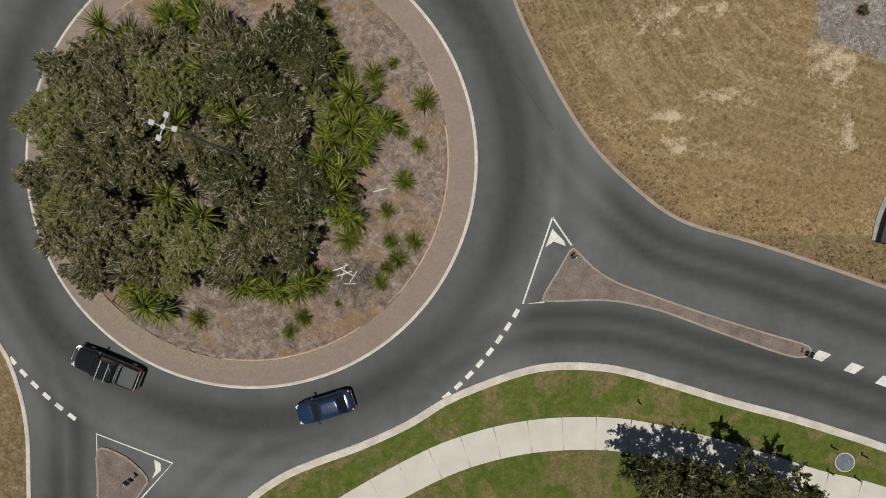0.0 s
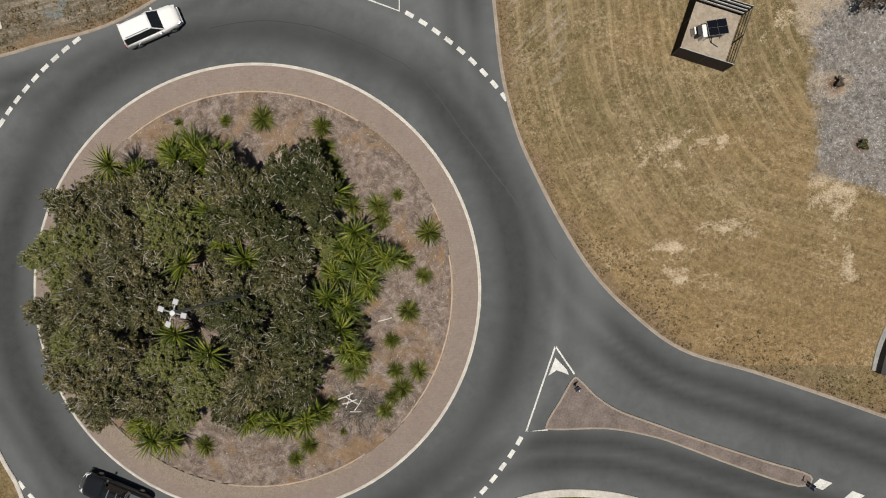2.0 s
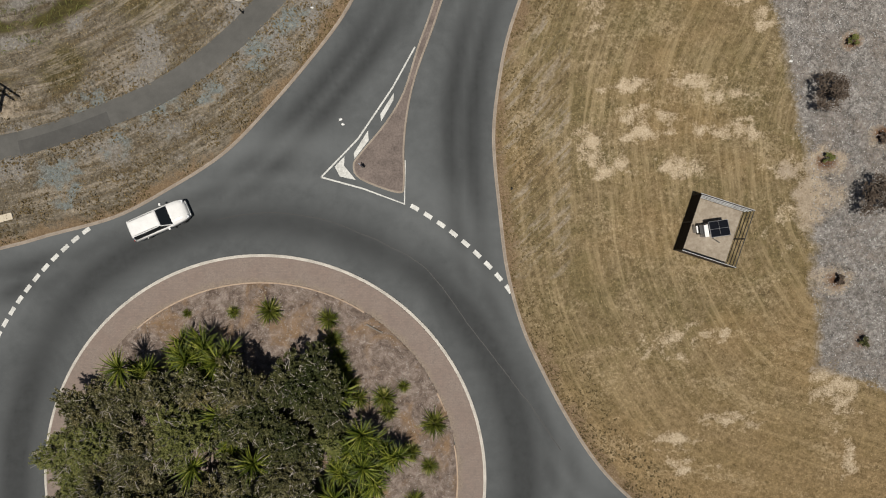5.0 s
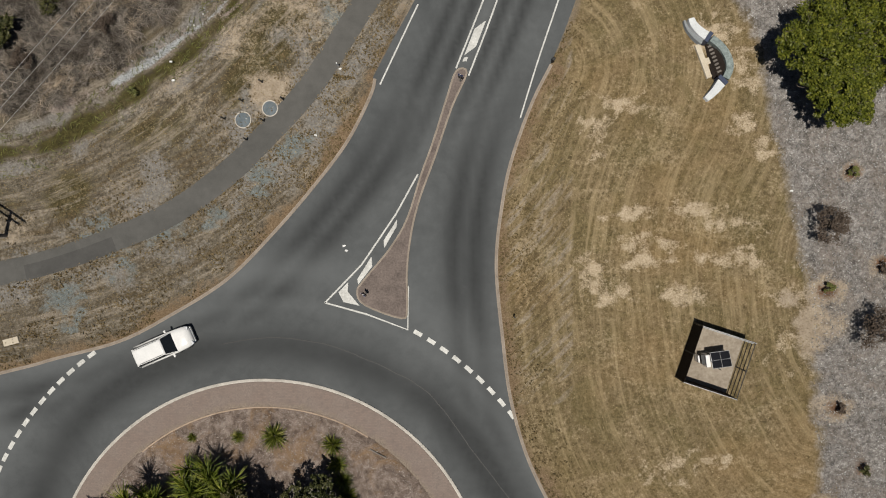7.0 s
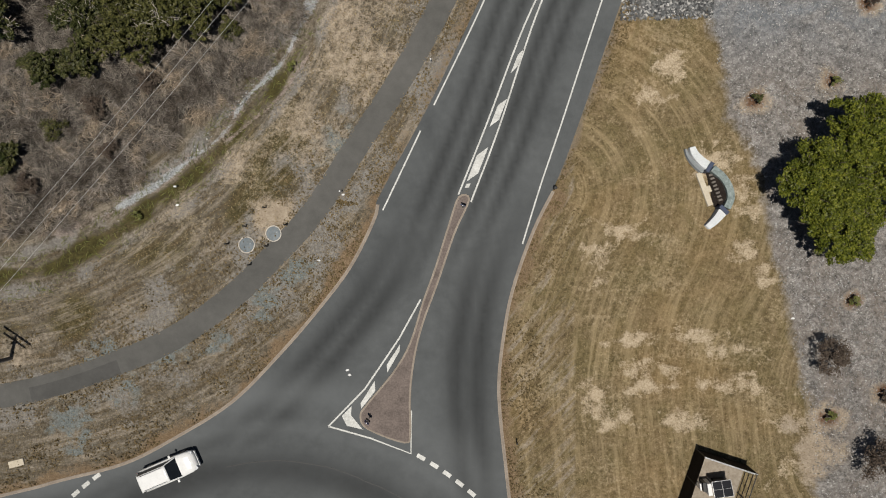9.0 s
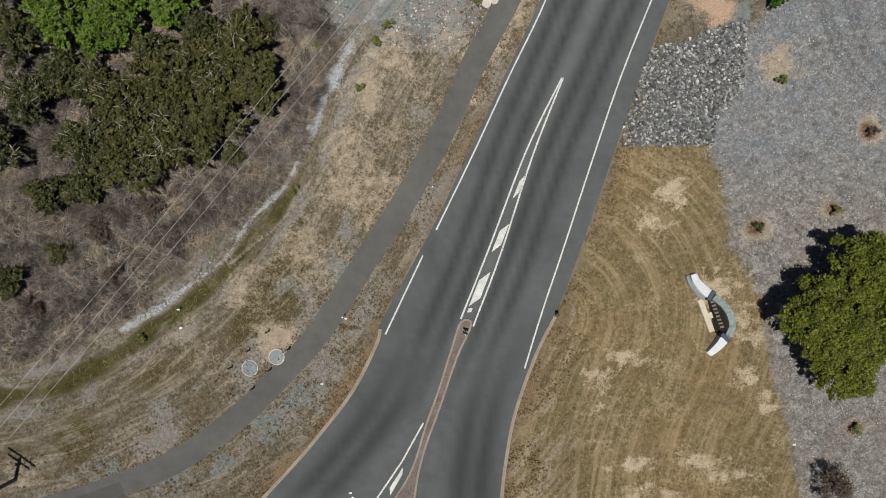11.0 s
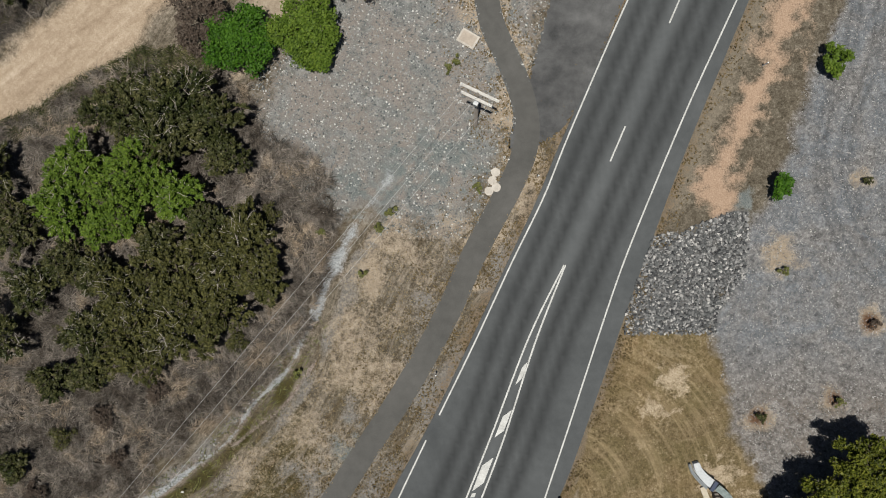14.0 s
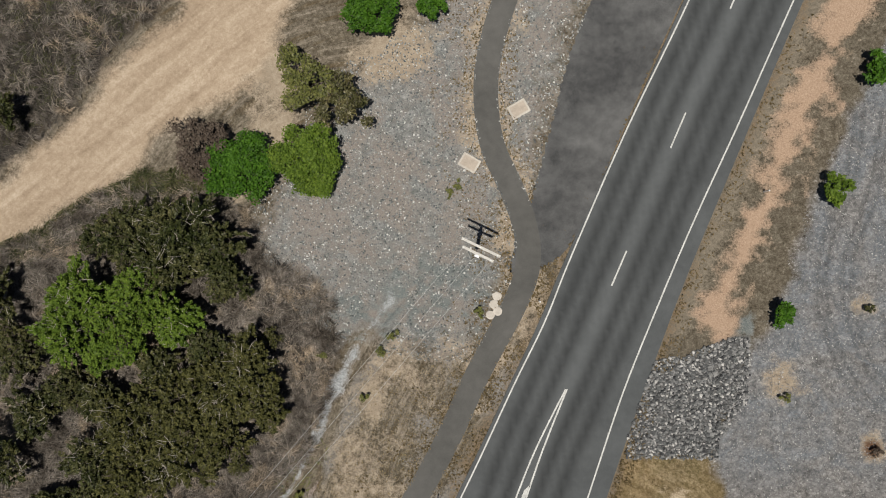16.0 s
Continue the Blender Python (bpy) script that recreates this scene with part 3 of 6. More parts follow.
grav = mixc(nt, patchy(cf[0], 1.0), grav, stone_blue)
col = mixc(nt, patchy(ca[2], 0.9), col, grav)
col = mixc(nt, patchy(calc(nt, "MULTIPLY", cf[1], 0.85), 1.3), col, ramp(nt, n_fine, [(0.3, (0.16, 0.125, 0.105)), (0.5, (0.29, 0.235, 0.205)), (0.7, (0.50, 0.43, 0.385))]))
mulch = ramp(nt, calc(nt, "ADD", calc(nt, "MULTIPLY", n_grain, 0.35), calc(nt, "ADD", calc(nt, "MULTIPLY", n_sm, 0.35), calc(nt, "MULTIPLY", n_mid, 0.3))), [(0.40, (0.062, 0.056, 0.051)), (0.5, (0.205, 0.190, 0.177)), (0.60, (0.46, 0.435, 0.41))])
mulch_bed = ramp(nt, calc(nt, "ADD", calc(nt, "MULTIPLY", n_grain, 0.5), calc(nt, "MULTIPLY", n_mid, 0.5)), [(0.38, (0.075, 0.055, 0.043)), (0.5, (0.20, 0.155, 0.13)), (0.62, (0.40, 0.34, 0.30))])
mulch = mixc(nt, cc[3], mulch, mixc(nt, ramp(nt, n_big, [(0.52, (0, 0, 0)), (0.66, (0.7, 0.7, 0.7))]), mulch_bed, ramp(nt, n_fine, [(0.3, (0.16, 0.09, 0.045)), (0.7, (0.36, 0.24, 0.13))])))
blue = ramp(nt, mixed, [(0.38, (0.085, 0.093, 0.105)), (0.5, (0.195, 0.208, 0.224)), (0.62, (0.37, 0.385, 0.40))])
mulch = mixc(nt, calc(nt, "MULTIPLY", calc(nt, "SUBTRACT", 1.0, cc[3]), ramp(nt, n_big, [(0.46, (0, 0, 0)), (0.62, (0.75, 0.75, 0.75))])), mulch, ramp(nt, mixed, [(0.38, (0.085, 0.07, 0.06)), (0.62, (0.33, 0.29, 0.255))]))
mulch = mixc(nt, calc(nt, "MULTIPLY", ce[1], ramp(nt, n_big, [(0.38, (0.35, 0.35, 0.35)), (0.60, (1, 1, 1))])), mulch, blue)
mulch = mixc(nt, calc(nt, "MULTIPLY", ce[0], 0.5, True), mulch, (0.055, 0.058, 0.062))
col = mixc(nt, patchy(ca[1], 0.6), col, mulch)
soil = ramp(nt, calc(nt, "ADD", calc(nt, "MULTIPLY", n_fine, 0.5), calc(nt, "MULTIPLY", n_mid, 0.5)), [(0.34, (0.25, 0.198, 0.142)), (0.5, (0.37, 0.305, 0.230)), (0.66, (0.52, 0.445, 0.35))])
col = mixc(nt, patchy(calc(nt, "MULTIPLY", cc[2], 0.8), 1.2), col, soil)
col = mixc(nt, patchy(cc[1], 1.0), col, soil)
mr = nt.nodes.new("ShaderNodeMapping")
mr.vector_type = "TEXTURE"
mr.inputs["Rotation"].default_value, mr.inputs["Scale"].default_value = (0, 0, radians(38)), (9.0, 1.3, 1)
nt.links.new(vec, mr.inputs["Vector"])
ruts = noise_tex(nt, mr.outputs[0], 1.0, 5, 0.7, 0.5)
earth = ramp(nt, calc(nt, "ADD", calc(nt, "MULTIPLY", ruts, 0.35), calc(nt, "MULTIPLY", mixed, 0.65)), [(0.38, (0.30, 0.225, 0.155)), (0.5, (0.45, 0.355, 0.26)), (0.62, (0.62, 0.525, 0.41))])
col = mixc(nt, patchy(ca[3], 0.6), col, earth)
col = mixc(nt, patchy(cb[0], 0.9), col, ramp(nt, n_fine, [(0.3, (0.31, 0.205, 0.135)), (0.7, (0.57, 0.43, 0.32))]))
col = mixc(nt, patchy(cb[2], 0.5), col, ramp(nt, n_fine, [(0.3, (0.075, 0.075, 0.077)), (0.7, (0.21, 0.205, 0.20))]))
col = mixc(nt, patchy(calc(nt, "MULTIPLY", cb[3], 0.9), 1.2), col, ramp(nt, n_fine, [(0.35, (0.17, 0.175, 0.175)), (0.65, (0.56, 0.585, 0.60))]))
col = mixc(nt, calc(nt, "MULTIPLY", patchy(cf[0], 0.9), calc(nt, "MULTIPLY", cb[2], 0.7)), col, stone_blue)
col = mixc(nt, patchy(calc(nt, "MULTIPLY", ce[3], 0.9), 1.0), col, ramp(nt, n_fine, [(0.3, (0.055, 0.030, 0.018)), (0.5, (0.135, 0.075, 0.045)), (0.7, (0.28, 0.175, 0.115))]))
nt.links.new(col, bsdf.inputs["Base Color"])
bump(nt, bsdf, calc(nt, "ADD", n_fine, calc(nt, "MULTIPLY", n_grain, 0.6)), 0.9, 0.10)
gme.materials.append(M)
ground = tagged(new("ground", gme), "dry mown grass, bark mulch and gravel ground", "ground", kind="structure")


def at_ground(x, y):
    return float(ground_height(np.array([float(x)]), np.array([float(y)]))[0])


# ---- surfaces of the built things ----
def asphalt_material(name, dark, light, worn=True):
    m, nt, b, vec = blank(name, 0.82, 0.35)
    g = noise_tex(nt, vec, 45, 3, 0.8)
    mid = noise_tex(nt, vec, 1.2, 5, 0.65)
    big = noise_tex(nt, vec, 0.16, 4, 0.6, 1.0)
    c = ramp(nt, calc(nt, "ADD", calc(nt, "MULTIPLY", g, 0.35), calc(nt, "ADD", calc(nt, "MULTIPLY", mid, 0.25), calc(nt, "MULTIPLY", big, 0.4))), [(0.36, dark), (0.66, light)])
    if worn:
        # polished wheel tracks along the ring and the north arm, kept as a weight on the mesh
        a = nt.nodes.new("ShaderNodeAttribute")
        a.attribute_name = "wear"
        s = nt.nodes.new("ShaderNodeSeparateColor")
        nt.links.new(a.outputs["Color"], s.inputs[0])
        k = calc(nt, "MULTIPLY", s.outputs[0], calc(nt, "ADD", 0.45, calc(nt, "MULTIPLY", mid, 0.7)))
        c = mixc(nt, calc(nt, "MULTIPLY", k, 0.95), c, tuple(v * 0.42 for v in dark))
        c = mixc(nt, calc(nt, "MULTIPLY", s.outputs[1], 0.5), c, tuple(v * 1.4 for v in light))
    nt.links.new(c, b.inputs["Base Color"])
    bump(nt, b, g, 0.35, 0.012)
    return m


ASPHALT = asphalt_material("road_asphalt", (0.073, 0.079, 0.082), (0.142, 0.151, 0.155))
PATH_ASPHALT = asphalt_material("path_asphalt", (0.085, 0.084, 0.078), (0.165, 0.16, 0.15), False)
OLD_ASPHALT = asphalt_material("old_bitumen", (0.035, 0.036, 0.038), (0.20, 0.20, 0.198), False)
KERB_PINK = mottled("kerb_concrete", (0.23, 0.19, 0.155), (0.44, 0.38, 0.32), 14, 1.0, 0.9, 0.2, 0.3)
KERB_WHITE = mottled("kerb_whitewashed", (0.40, 0.375, 0.335), (0.72, 0.685, 0.63), 14, 0.9, 0.85, 0.3, 0.3)
CONCRETE = mottled("path_concrete", (0.50, 0.48, 0.44), (0.66, 0.645, 0.60), 25, 0.5, 0.85, 0.3, 0.15)
PAINT = mottled("road_paint", (0.36, 0.36, 0.34), (0.74, 0.74, 0.71), 7, 1.2, 0.6, 0.4, 0.15)
INFILL = mottled("island_infill", (0.115, 0.094, 0.085), (0.29, 0.238, 0.212), 7, 0.9, 0.9, 0.2, 0.3)


def paving_material():
    m, nt, b, vec = blank("stamped_paving", 0.9, 0.25)
    br = nt.nodes.new("ShaderNodeTexBrick")
    br.inputs["Scale"].default_value = 1.0
    br.inputs["Brick Width"].default_value, br.inputs["Row Height"].default_value, br.inputs["Mortar Size"].default_value = 0.26, 0.13, 0.012
    br.inputs["Color1"].default_value, br.inputs["Color2"].default_value = (0.305, 0.238, 0.205, 1), (0.26, 0.208, 0.182, 1)
    br.inputs["Mortar"].default_value = (0.25, 0.20, 0.172, 1)
    nt.links.new(vec, br.inputs["Vector"])
    c = mixc(nt, ramp(nt, noise_tex(nt, vec, 0.5, 4), [(0.4, (0, 0, 0)), (0.65, (0.6, 0.6, 0.6))]), br.outputs["Color"], ramp(nt, noise_tex(nt, vec, 9, 4), [(0.3, (0.20, 0.17, 0.15)), (0.7, (0.38, 0.315, 0.275))]))
    # soil washed out of the bed over the inner edge, mostly on the south-west
    d = nt.nodes.new("ShaderNodeVectorMath")
    d.operation = "DISTANCE"
    d.inputs[1].default_value = (CX, CY, 0.135)
    nt.links.new(vec, d.inputs[0])
    xy = nt.nodes.new("ShaderNodeSeparateXYZ")
    nt.links.new(vec, xy.inputs[0])
    south_west = calc(nt, "MULTIPLY", calc(nt, "SUBTRACT", CX + CY - 4.0, calc(nt, "ADD", xy.outputs[0], xy.outputs[1])), 0.05, True)
    spill = calc(nt, "SUBTRACT", R_BED + 0.2, d.outputs["Value"])
    spill = calc(nt, "ADD", calc(nt, "ADD", spill, south_west), calc(nt, "MULTIPLY", noise_tex(nt, vec, 0.9, 5, 0.7), 1.5))
    soil_ = ramp(nt, noise_tex(nt, vec, 12, 4, 0.75), [(0.3, (0.16, 0.125, 0.095)), (0.5, (0.29, 0.235, 0.185)), (0.7, (0.44, 0.375, 0.31))])
    c = mixc(nt, ramp(nt, spill, [(0.45, (0, 0, 0)), (0.95, (0.85, 0.85, 0.85))]), c, soil_)
    c = mixc(nt, ramp(nt, noise_tex(nt, vec, 2.5, 5, 0.8), [(0.50, (0, 0, 0)), (0.72, (0.5, 0.5, 0.5))]), c, (0.17, 0.145, 0.13))
    nt.links.new(c, b.inputs["Base Color"])
    bump(nt, b, br.outputs["Fac"], -0.2, 0.006)
    return m


PAVING = paving_material()

# ---- the road: one sheet with a wear weight ----
STEP = 0.5
RX, RY = np.meshgrid(np.arange(-48, 44, STEP), np.arange(-30, 122, STEP))
rx, ry = RX.ravel(), RY.ravel()
# inner cells lie well inside the outline, the rim is filled up to the exact edge
rd = signed(rx, ry, road_outline)
north_mid = smooth_line([(-8, 33), (-4.5, 40.5), (-1.0, 48.6), (1.5, 54.5), (4.4, 62.4), (7.0, 68.2), (11.9, 79.2), (16.7, 90.0), (20.5, 98.1), (29, 117), (34, 128)])


def wear_at(px, py):
    rr = np.hypot(px - CX, py - CY)
    ring = (1.0 + 0.4 * lumps(px, py, 9, 33)) * np.exp(-((rr - 21.0 - 0.5 * lumps(px, py, 12, 34)) / 1.35) ** 2)
    ring *= soft(25.5 - rr, 1.5)
    k = np.zeros(px.shape)
    dm = near(px, py, north_mid)
    up = soft(py - 45, 10)
    for off in (1.15, 2.75):
        k = np.maximum(k, 1.0 * np.exp(-((dm - off) / 0.50) ** 2) * up)
    for line, offs in ((kerb_e, (1.7, 3.4)), (kerb_s, (2.2, 3.9)), (kerb_w, (1.9, 3.6)), (kerb_sw, (2.2, 3.9))):
        dl = near(px, py, line)
        for off in offs:
            k = np.maximum(k, 1.0 * np.exp(-((dl - off) / 0.80) ** 2) * soft(rr - 23.0, 5) * (1 - up))
    scuff = np.exp(-((rr - 26.6) / 1.9) ** 2) * soft(lumps(px, py, 7, 31) + 0.15, 0.6) + 0.5 * np.exp(-((rr - 24.2) / 0.6) ** 2)
    return np.clip(np.maximum(ring, k), 0, 1), np.clip(scuff * 0.9 + 0.5 * up * np.exp(-(dm / 0.5) ** 2), 0, 1)


bm = bmesh.new()
rim = [bm.verts.new((x, y, 0)) for x, y in road_outline]
top = bm.faces.new(rim)
top.normal_update()
if top.normal.z < 0:
    top.normal_flip()
bmesh.ops.triangulate(bm, faces=[top])
for axis_no, lo, hi in ((0, -48, 44), (1, -30, 122)):
    for c in np.arange(lo, hi, STEP):
        co, no = ((c, 0, 0), (1, 0, 0)) if axis_no == 0 else ((0, c, 0), (0, 1, 0))
        bmesh.ops.bisect_plane(bm, geom=bm.verts[:] + bm.edges[:] + bm.faces[:], plane_co=co, plane_no=no, dist=1e-4)
road = tagged(part("road", bm, ASPHALT), "grey worn asphalt roundabout and approach roads", "road", kind="structure")
n = len(road.data.vertices)
co = np.empty(n * 3)
road.data.vertices.foreach_get("co", co)
co = co.reshape(-1, 3)
wr, sc = wear_at(co[:, 0], co[:, 1])
at = road.data.attributes.new("wear", "FLOAT_COLOR", "POINT")
at.data.foreach_set("color", np.stack([wr, sc, wr * 0, wr * 0 + 1], 1).astype(np.float32).ravel())

# ---- kerbs ----
for line, mat_, label, w0, w1 in ((kerb_e, KERB_PINK, "weathered pinkish concrete kerb beside dry grass", -0.20, 0.06), (kerb_w, KERB_PINK, "weathered pinkish concrete kerb beside dry grass", -0.06, 0.20),
                                  (kerb_sw, KERB_WHITE, "pale concrete kerb along the road", -0.30, 0.06), (kerb_s, KERB_WHITE, "wide pale concrete kerb and channel", -0.50, 0.10)):
    bm = bmesh.new()
    ribbon(bm, line, w0, w1, -0.3, 0.11, round_top=0.05)
    tagged(part("kerb", bm, mat_), label, "kerb", kind="structure")


def ring_line(r, n=160):
    a = np.linspace(0, math.tau, n, endpoint=False)
    return np.stack([CX + r * np.cos(a), CY + r * np.sin(a)], 1)


bm = ribbon(bmesh.new(), ring_line(R_KERB), 0.0, 0.24, -0.3, 0.12, True, 0.05)
tagged(part("kerb", bm, KERB_WHITE), "whitewashed concrete kerb ring of the roundabout", "kerb", kind="structure")
bm = ribbon(bmesh.new(), ring_line(R_KERB - 0.24), 0.0, R_KERB - 0.24 - R_BED, -0.2, 0.135, True, 0.01)
tagged(part("pavement", bm, PAVING), "pinkish stamped paving apron of the roundabout", "pavement", kind="structure")
EDGING = mottled("bed_edging", (0.34, 0.25, 0.18), (0.58, 0.46, 0.36), 10, 1.2, 0.9, 0.2, 0.4)
# the edging shows only where the soil has not buried it
for a0, a1 in ((58, 131), (318, 371), (262, 306), (20, 27)):
    a = np.radians(np.arange(a0, a1, 2.0))
    bm = ribbon(bmesh.new(), np.stack([CX + R_BED * np.cos(a), CY + R_BED * np.sin(a)], 1), 0.0, 0.11, -0.1, 0.19, False, 0.03)
    tagged(part("trim", bm, EDGING), "low concrete edging of the planting bed", "edging", kind="structure")

# ---- splitter islands ----
ISL_SE = [(8.4, -0.9), (7.4, -2.6), (6.3, -4.5), (6.8, -5.0), (11.1, -4.9), (14.6, -5.5), (16.8, -6.2), (21.1, -7.8), (25.9, -9.3), (26.8, -8.4), (23.3, -7.3), (18.9, -5.9), (14.6, -4.4), (11.9, -3.4), (10.2, -2.3), (9.0, -1.1)]
ISL_SW = [(-29.4, -17.1), (-27.5, -17.4), (-26.1, -18.4), (-25.3, -19.4), (-25.7, -20.3), (-27.5, -23), (-29.5, -28), (-31.2, -34), (-31.6, -33), (-29.9, -27), (-29.4, -21)]
ISL_N = [(-8.8, 32.2), (-9.4, 31.2), (-8.8, 30.1), (-5.8, 29.0), (-5.3, 29.8), (-5.3, 32.8), (-4.9, 36.0), (-4.2, 38.7), (-3.0, 41.9), (-1.6, 45.9), (-0.4, 48.6), (-1.3, 48.8), (-2.1, 46.6), (-3.2, 43.2), (-4.2, 40.5), (-5.3, 37.1), (-6.7, 34.7)]
for outline in (ISL_SE, ISL_SW, ISL_N):
    o = smooth_line(outline, 4, True)
    turn = 1 if sum(a[0] * b[1] - b[0] * a[1] for a, b in zip(o, np.roll(o, -1, 0))) > 0 else -1
    bm = slab(bmesh.new(), o, -0.15, 0.125)
    isl = tagged(part("traffic_island", bm, INFILL), "brownish concrete splitter island with pale kerb", "traffic island", kind="structure")
    bm = ribbon(bmesh.new(), o, -0.03 if turn > 0 else -0.13, 0.13 if turn > 0 else 0.03, -0.2, 0.15, True, 0.04)
    part("kerb", bm, KERB_PINK, isl, "pale concrete island kerb")

# ---- paint on the road ----
def stripe(line, width, z=0.006):
    bm = ribbon(bmesh.new(), np.array(line, float), -width / 2, width / 2, 0.0, z, round_top=0.001)
    return part("painted_line", bm, PAINT, road)


def patch(outline):
    return part("painted_chevron", slab(bmesh.new(), outline, 0.0, 0.006), PAINT, road)


def give_way(a0, a1, n, R_GIVE):
    """Dashes along the edge of the ring between two bearings."""
    for k in range(n):
        a = radians(a0 + (a1 - a0) * k / (n - 1))
        h = 0.36 / R_GIVE
        arc = [(CX + R_GIVE * math.cos(a + s), CY + R_GIVE * math.sin(a + s)) for s in (-h, 0, h)]
        part("give_way_dash", ribbon(bmesh.new(), np.array(arc), -0.17, 0.17, 0.0, 0.006, round_top=0.001), PAINT, road)


# worn give-way dashes
give_way(37.4, 60.2, 9, 25.08)
give_way(125.6, 168, 17, 24.66)
give_way(310.2, 330.4, 8, 24.28)
give_way(219.5, 234.6, 6, 25.12)
for pts in ([(7.0, 1.6), (4.7, -5.2), (6.4, -5.05)], [(7.0, 1.6), (8.5, -0.6)], [(-29.45, -21.5), (-29.5, -15.8), (-23.3, -18.1), (-25.9, -21.0), (-27.3, -22.6)],
            [(-12.0, 30.3), (-8.6, 29.35), (-5.3, 28.1), (-5.25, 31.6)], [(-12.0, 30.3), (-9.0, 33.35), (-6.2, 37.4), (-4.4, 40.6)]):
    stripe(pts, 0.13)
for line in ([(-1.3, 49.0), (1.0, 54.6), (4.1, 62.5), (6.95, 68.2)], [(-0.3, 48.4), (1.95, 54.2), (4.6, 62.1), (7.05, 68.2)]):
    stripe(smooth_line(line), 0.13)
stripe(smooth_line([(-7.4, 47.8), (-4.3, 54.15)]), 0.12)
stripe(smooth_line([(-3.2, 56.2), (-0.2, 62.2), (2.8, 68.5), (5.35, 73.6), (7.6, 79.0), (12.1, 89.0), (17.0, 98.9), (25.5, 117)]), 0.12)
stripe(smooth_line([(3.8, 45.0), (5.25, 49.6), (7.0, 54.7), (9.3, 61.6), (11.6, 68.2), (14.3, 74.8), (17.2, 81.5), (20.7, 89.0), (25.1, 98.7), (33.5, 117)]), 0.12)
for k in range(4):
    x, y = 11.9 + 4.75 * k, 79.2 + 10.85 * k
    stripe([(x - 1.22, y - 2.78), (x, y)], 0.12)
patch([(-10.9, 31.15), (-10.1, 31.95), (-10.15, 31.2), (-9.2, 30.05), (-10.5, 30.35)])
patch([(-9.35, 32.2), (-8.2, 34.0), (-8.15, 33.2), (-9.3, 31.75)])
patch([(-7.2, 35.3), (-6.1, 37.0), (-6.15, 36.4), (-7.15, 34.7)])
patch([(7.0, 0.7), (7.9, -0.25), (8.05, -0.65), (7.1, -0.3), (6.45, -0.75)])
patch([(-24.8, -17.85), (-24.3, -18.1), (-24.25, -18.7), (-25.0, -19.4), (-24.7, -18.7)])
for x, y in ((27.7, -9.15), (30.2, -10.1), (32.6, -11.1), (35, -12)):
    patch([(x - 0.75, y - 0.15), (x - 0.1, y + 0.45), (x + 0.85, y + 0.1), (x + 0.1, y - 0.45)])
for k, (x, y, L, wd) in enumerate(((0.25, 51.4, 3.2, 0.62), (1.95, 55.5, 2.6, 0.5), (3.5, 59.6, 2.2, 0.3), (-0.55, 49.7, 0.5, 0.3))):
    dxy = np.array([0.37, 0.93])
    nrm = np.array([0.93, -0.37])
    c = np.array([x, y])
    patch([c - dxy * L / 2 - nrm * wd / 2, c - dxy * L * 0.2 + nrm * wd / 2, c + dxy * L / 2 + nrm * wd / 2, c + dxy * L * 0.2 - nrm * wd / 2])

SEAL = plain("bitumen_seal", (0.018, 0.018, 0.018), 0.6)
seam = smooth_line([(-20.5, 26.9), (-17.6, 27.4), (-14.8, 27.4), (-11.6, 26.8), (-8.4, 25.6), (-5.7, 24.3), (-3.9, 23.2), (-2.3, 21.4), (-0.7, 19.1), (0.8, 17.1), (2.4, 15.0), (3.7, 13.3), (5.1, 11.4), (7.1, 8.4)], 5)
seam = seam + 0.05 * np.stack([lumps(seam[:, 0], seam[:, 1], 0.5, 5), lumps(seam[:, 0], seam[:, 1], 0.5, 6)], 1)
part("crack_seal", ribbon(bmesh.new(), seam, -0.035, 0.035, 0.0, 0.005, round_top=0.001), SEAL, road, "dark bitumen crack seal")

# ---- paths ----
bm = ribbon(bmesh.new(), path_nw, -1.0, 1.0, -0.25, 0.05, round_top=0.02)
tagged(part("footpath", bm, PATH_ASPHALT), "grey asphalt footpath beside the road", "footpath", kind="structure")
i0, i1 = (int(np.argmin(np.abs(path_nw[:, 0] - x))) for x in (-36.5, -29.6))
bm = ribbon(bmesh.new(), path_nw[i0:i1 + 1], -0.98, 0.25, 0.0, 0.055, round_top=0.002)
part("asphalt_patch", bm, asphalt_material("newer_asphalt", (0.062, 0.061, 0.058), (0.13, 0.127, 0.12), False), bpy.data.objects["footpath"], "darker newer asphalt patch")
bm = slab(bmesh.new(), old_bitumen, -0.3, 0.035)
tagged(part("pavement", bm, OLD_ASPHALT), "old patched bitumen shoulder beside the road", "pavement", kind="structure")
# concrete path: bays of 2.4 m with open joints
footpath = new("footpath")
tagged(footpath, "pale broom-finished concrete footpath in bays", "footpath", kind="structure")
seg = np.linalg.norm(np.diff(path_s, axis=0), axis=1)
cum = np.concatenate([[0], np.cumsum(seg)])
for k in range(int(cum[-1] / 2.6)):
    s = np.linspace(k * 2.6 + 0.003, k * 2.6 + 2.597, 4)
    bay = np.stack([np.interp(s, cum, path_s[:, 0]), np.interp(s, cum, path_s[:, 1])], 1)
    part("bay", ribbon(bmesh.new(), bay, -1.3, 1.3, -0.15, 0.07, round_top=0.008), CONCRETE, footpath)

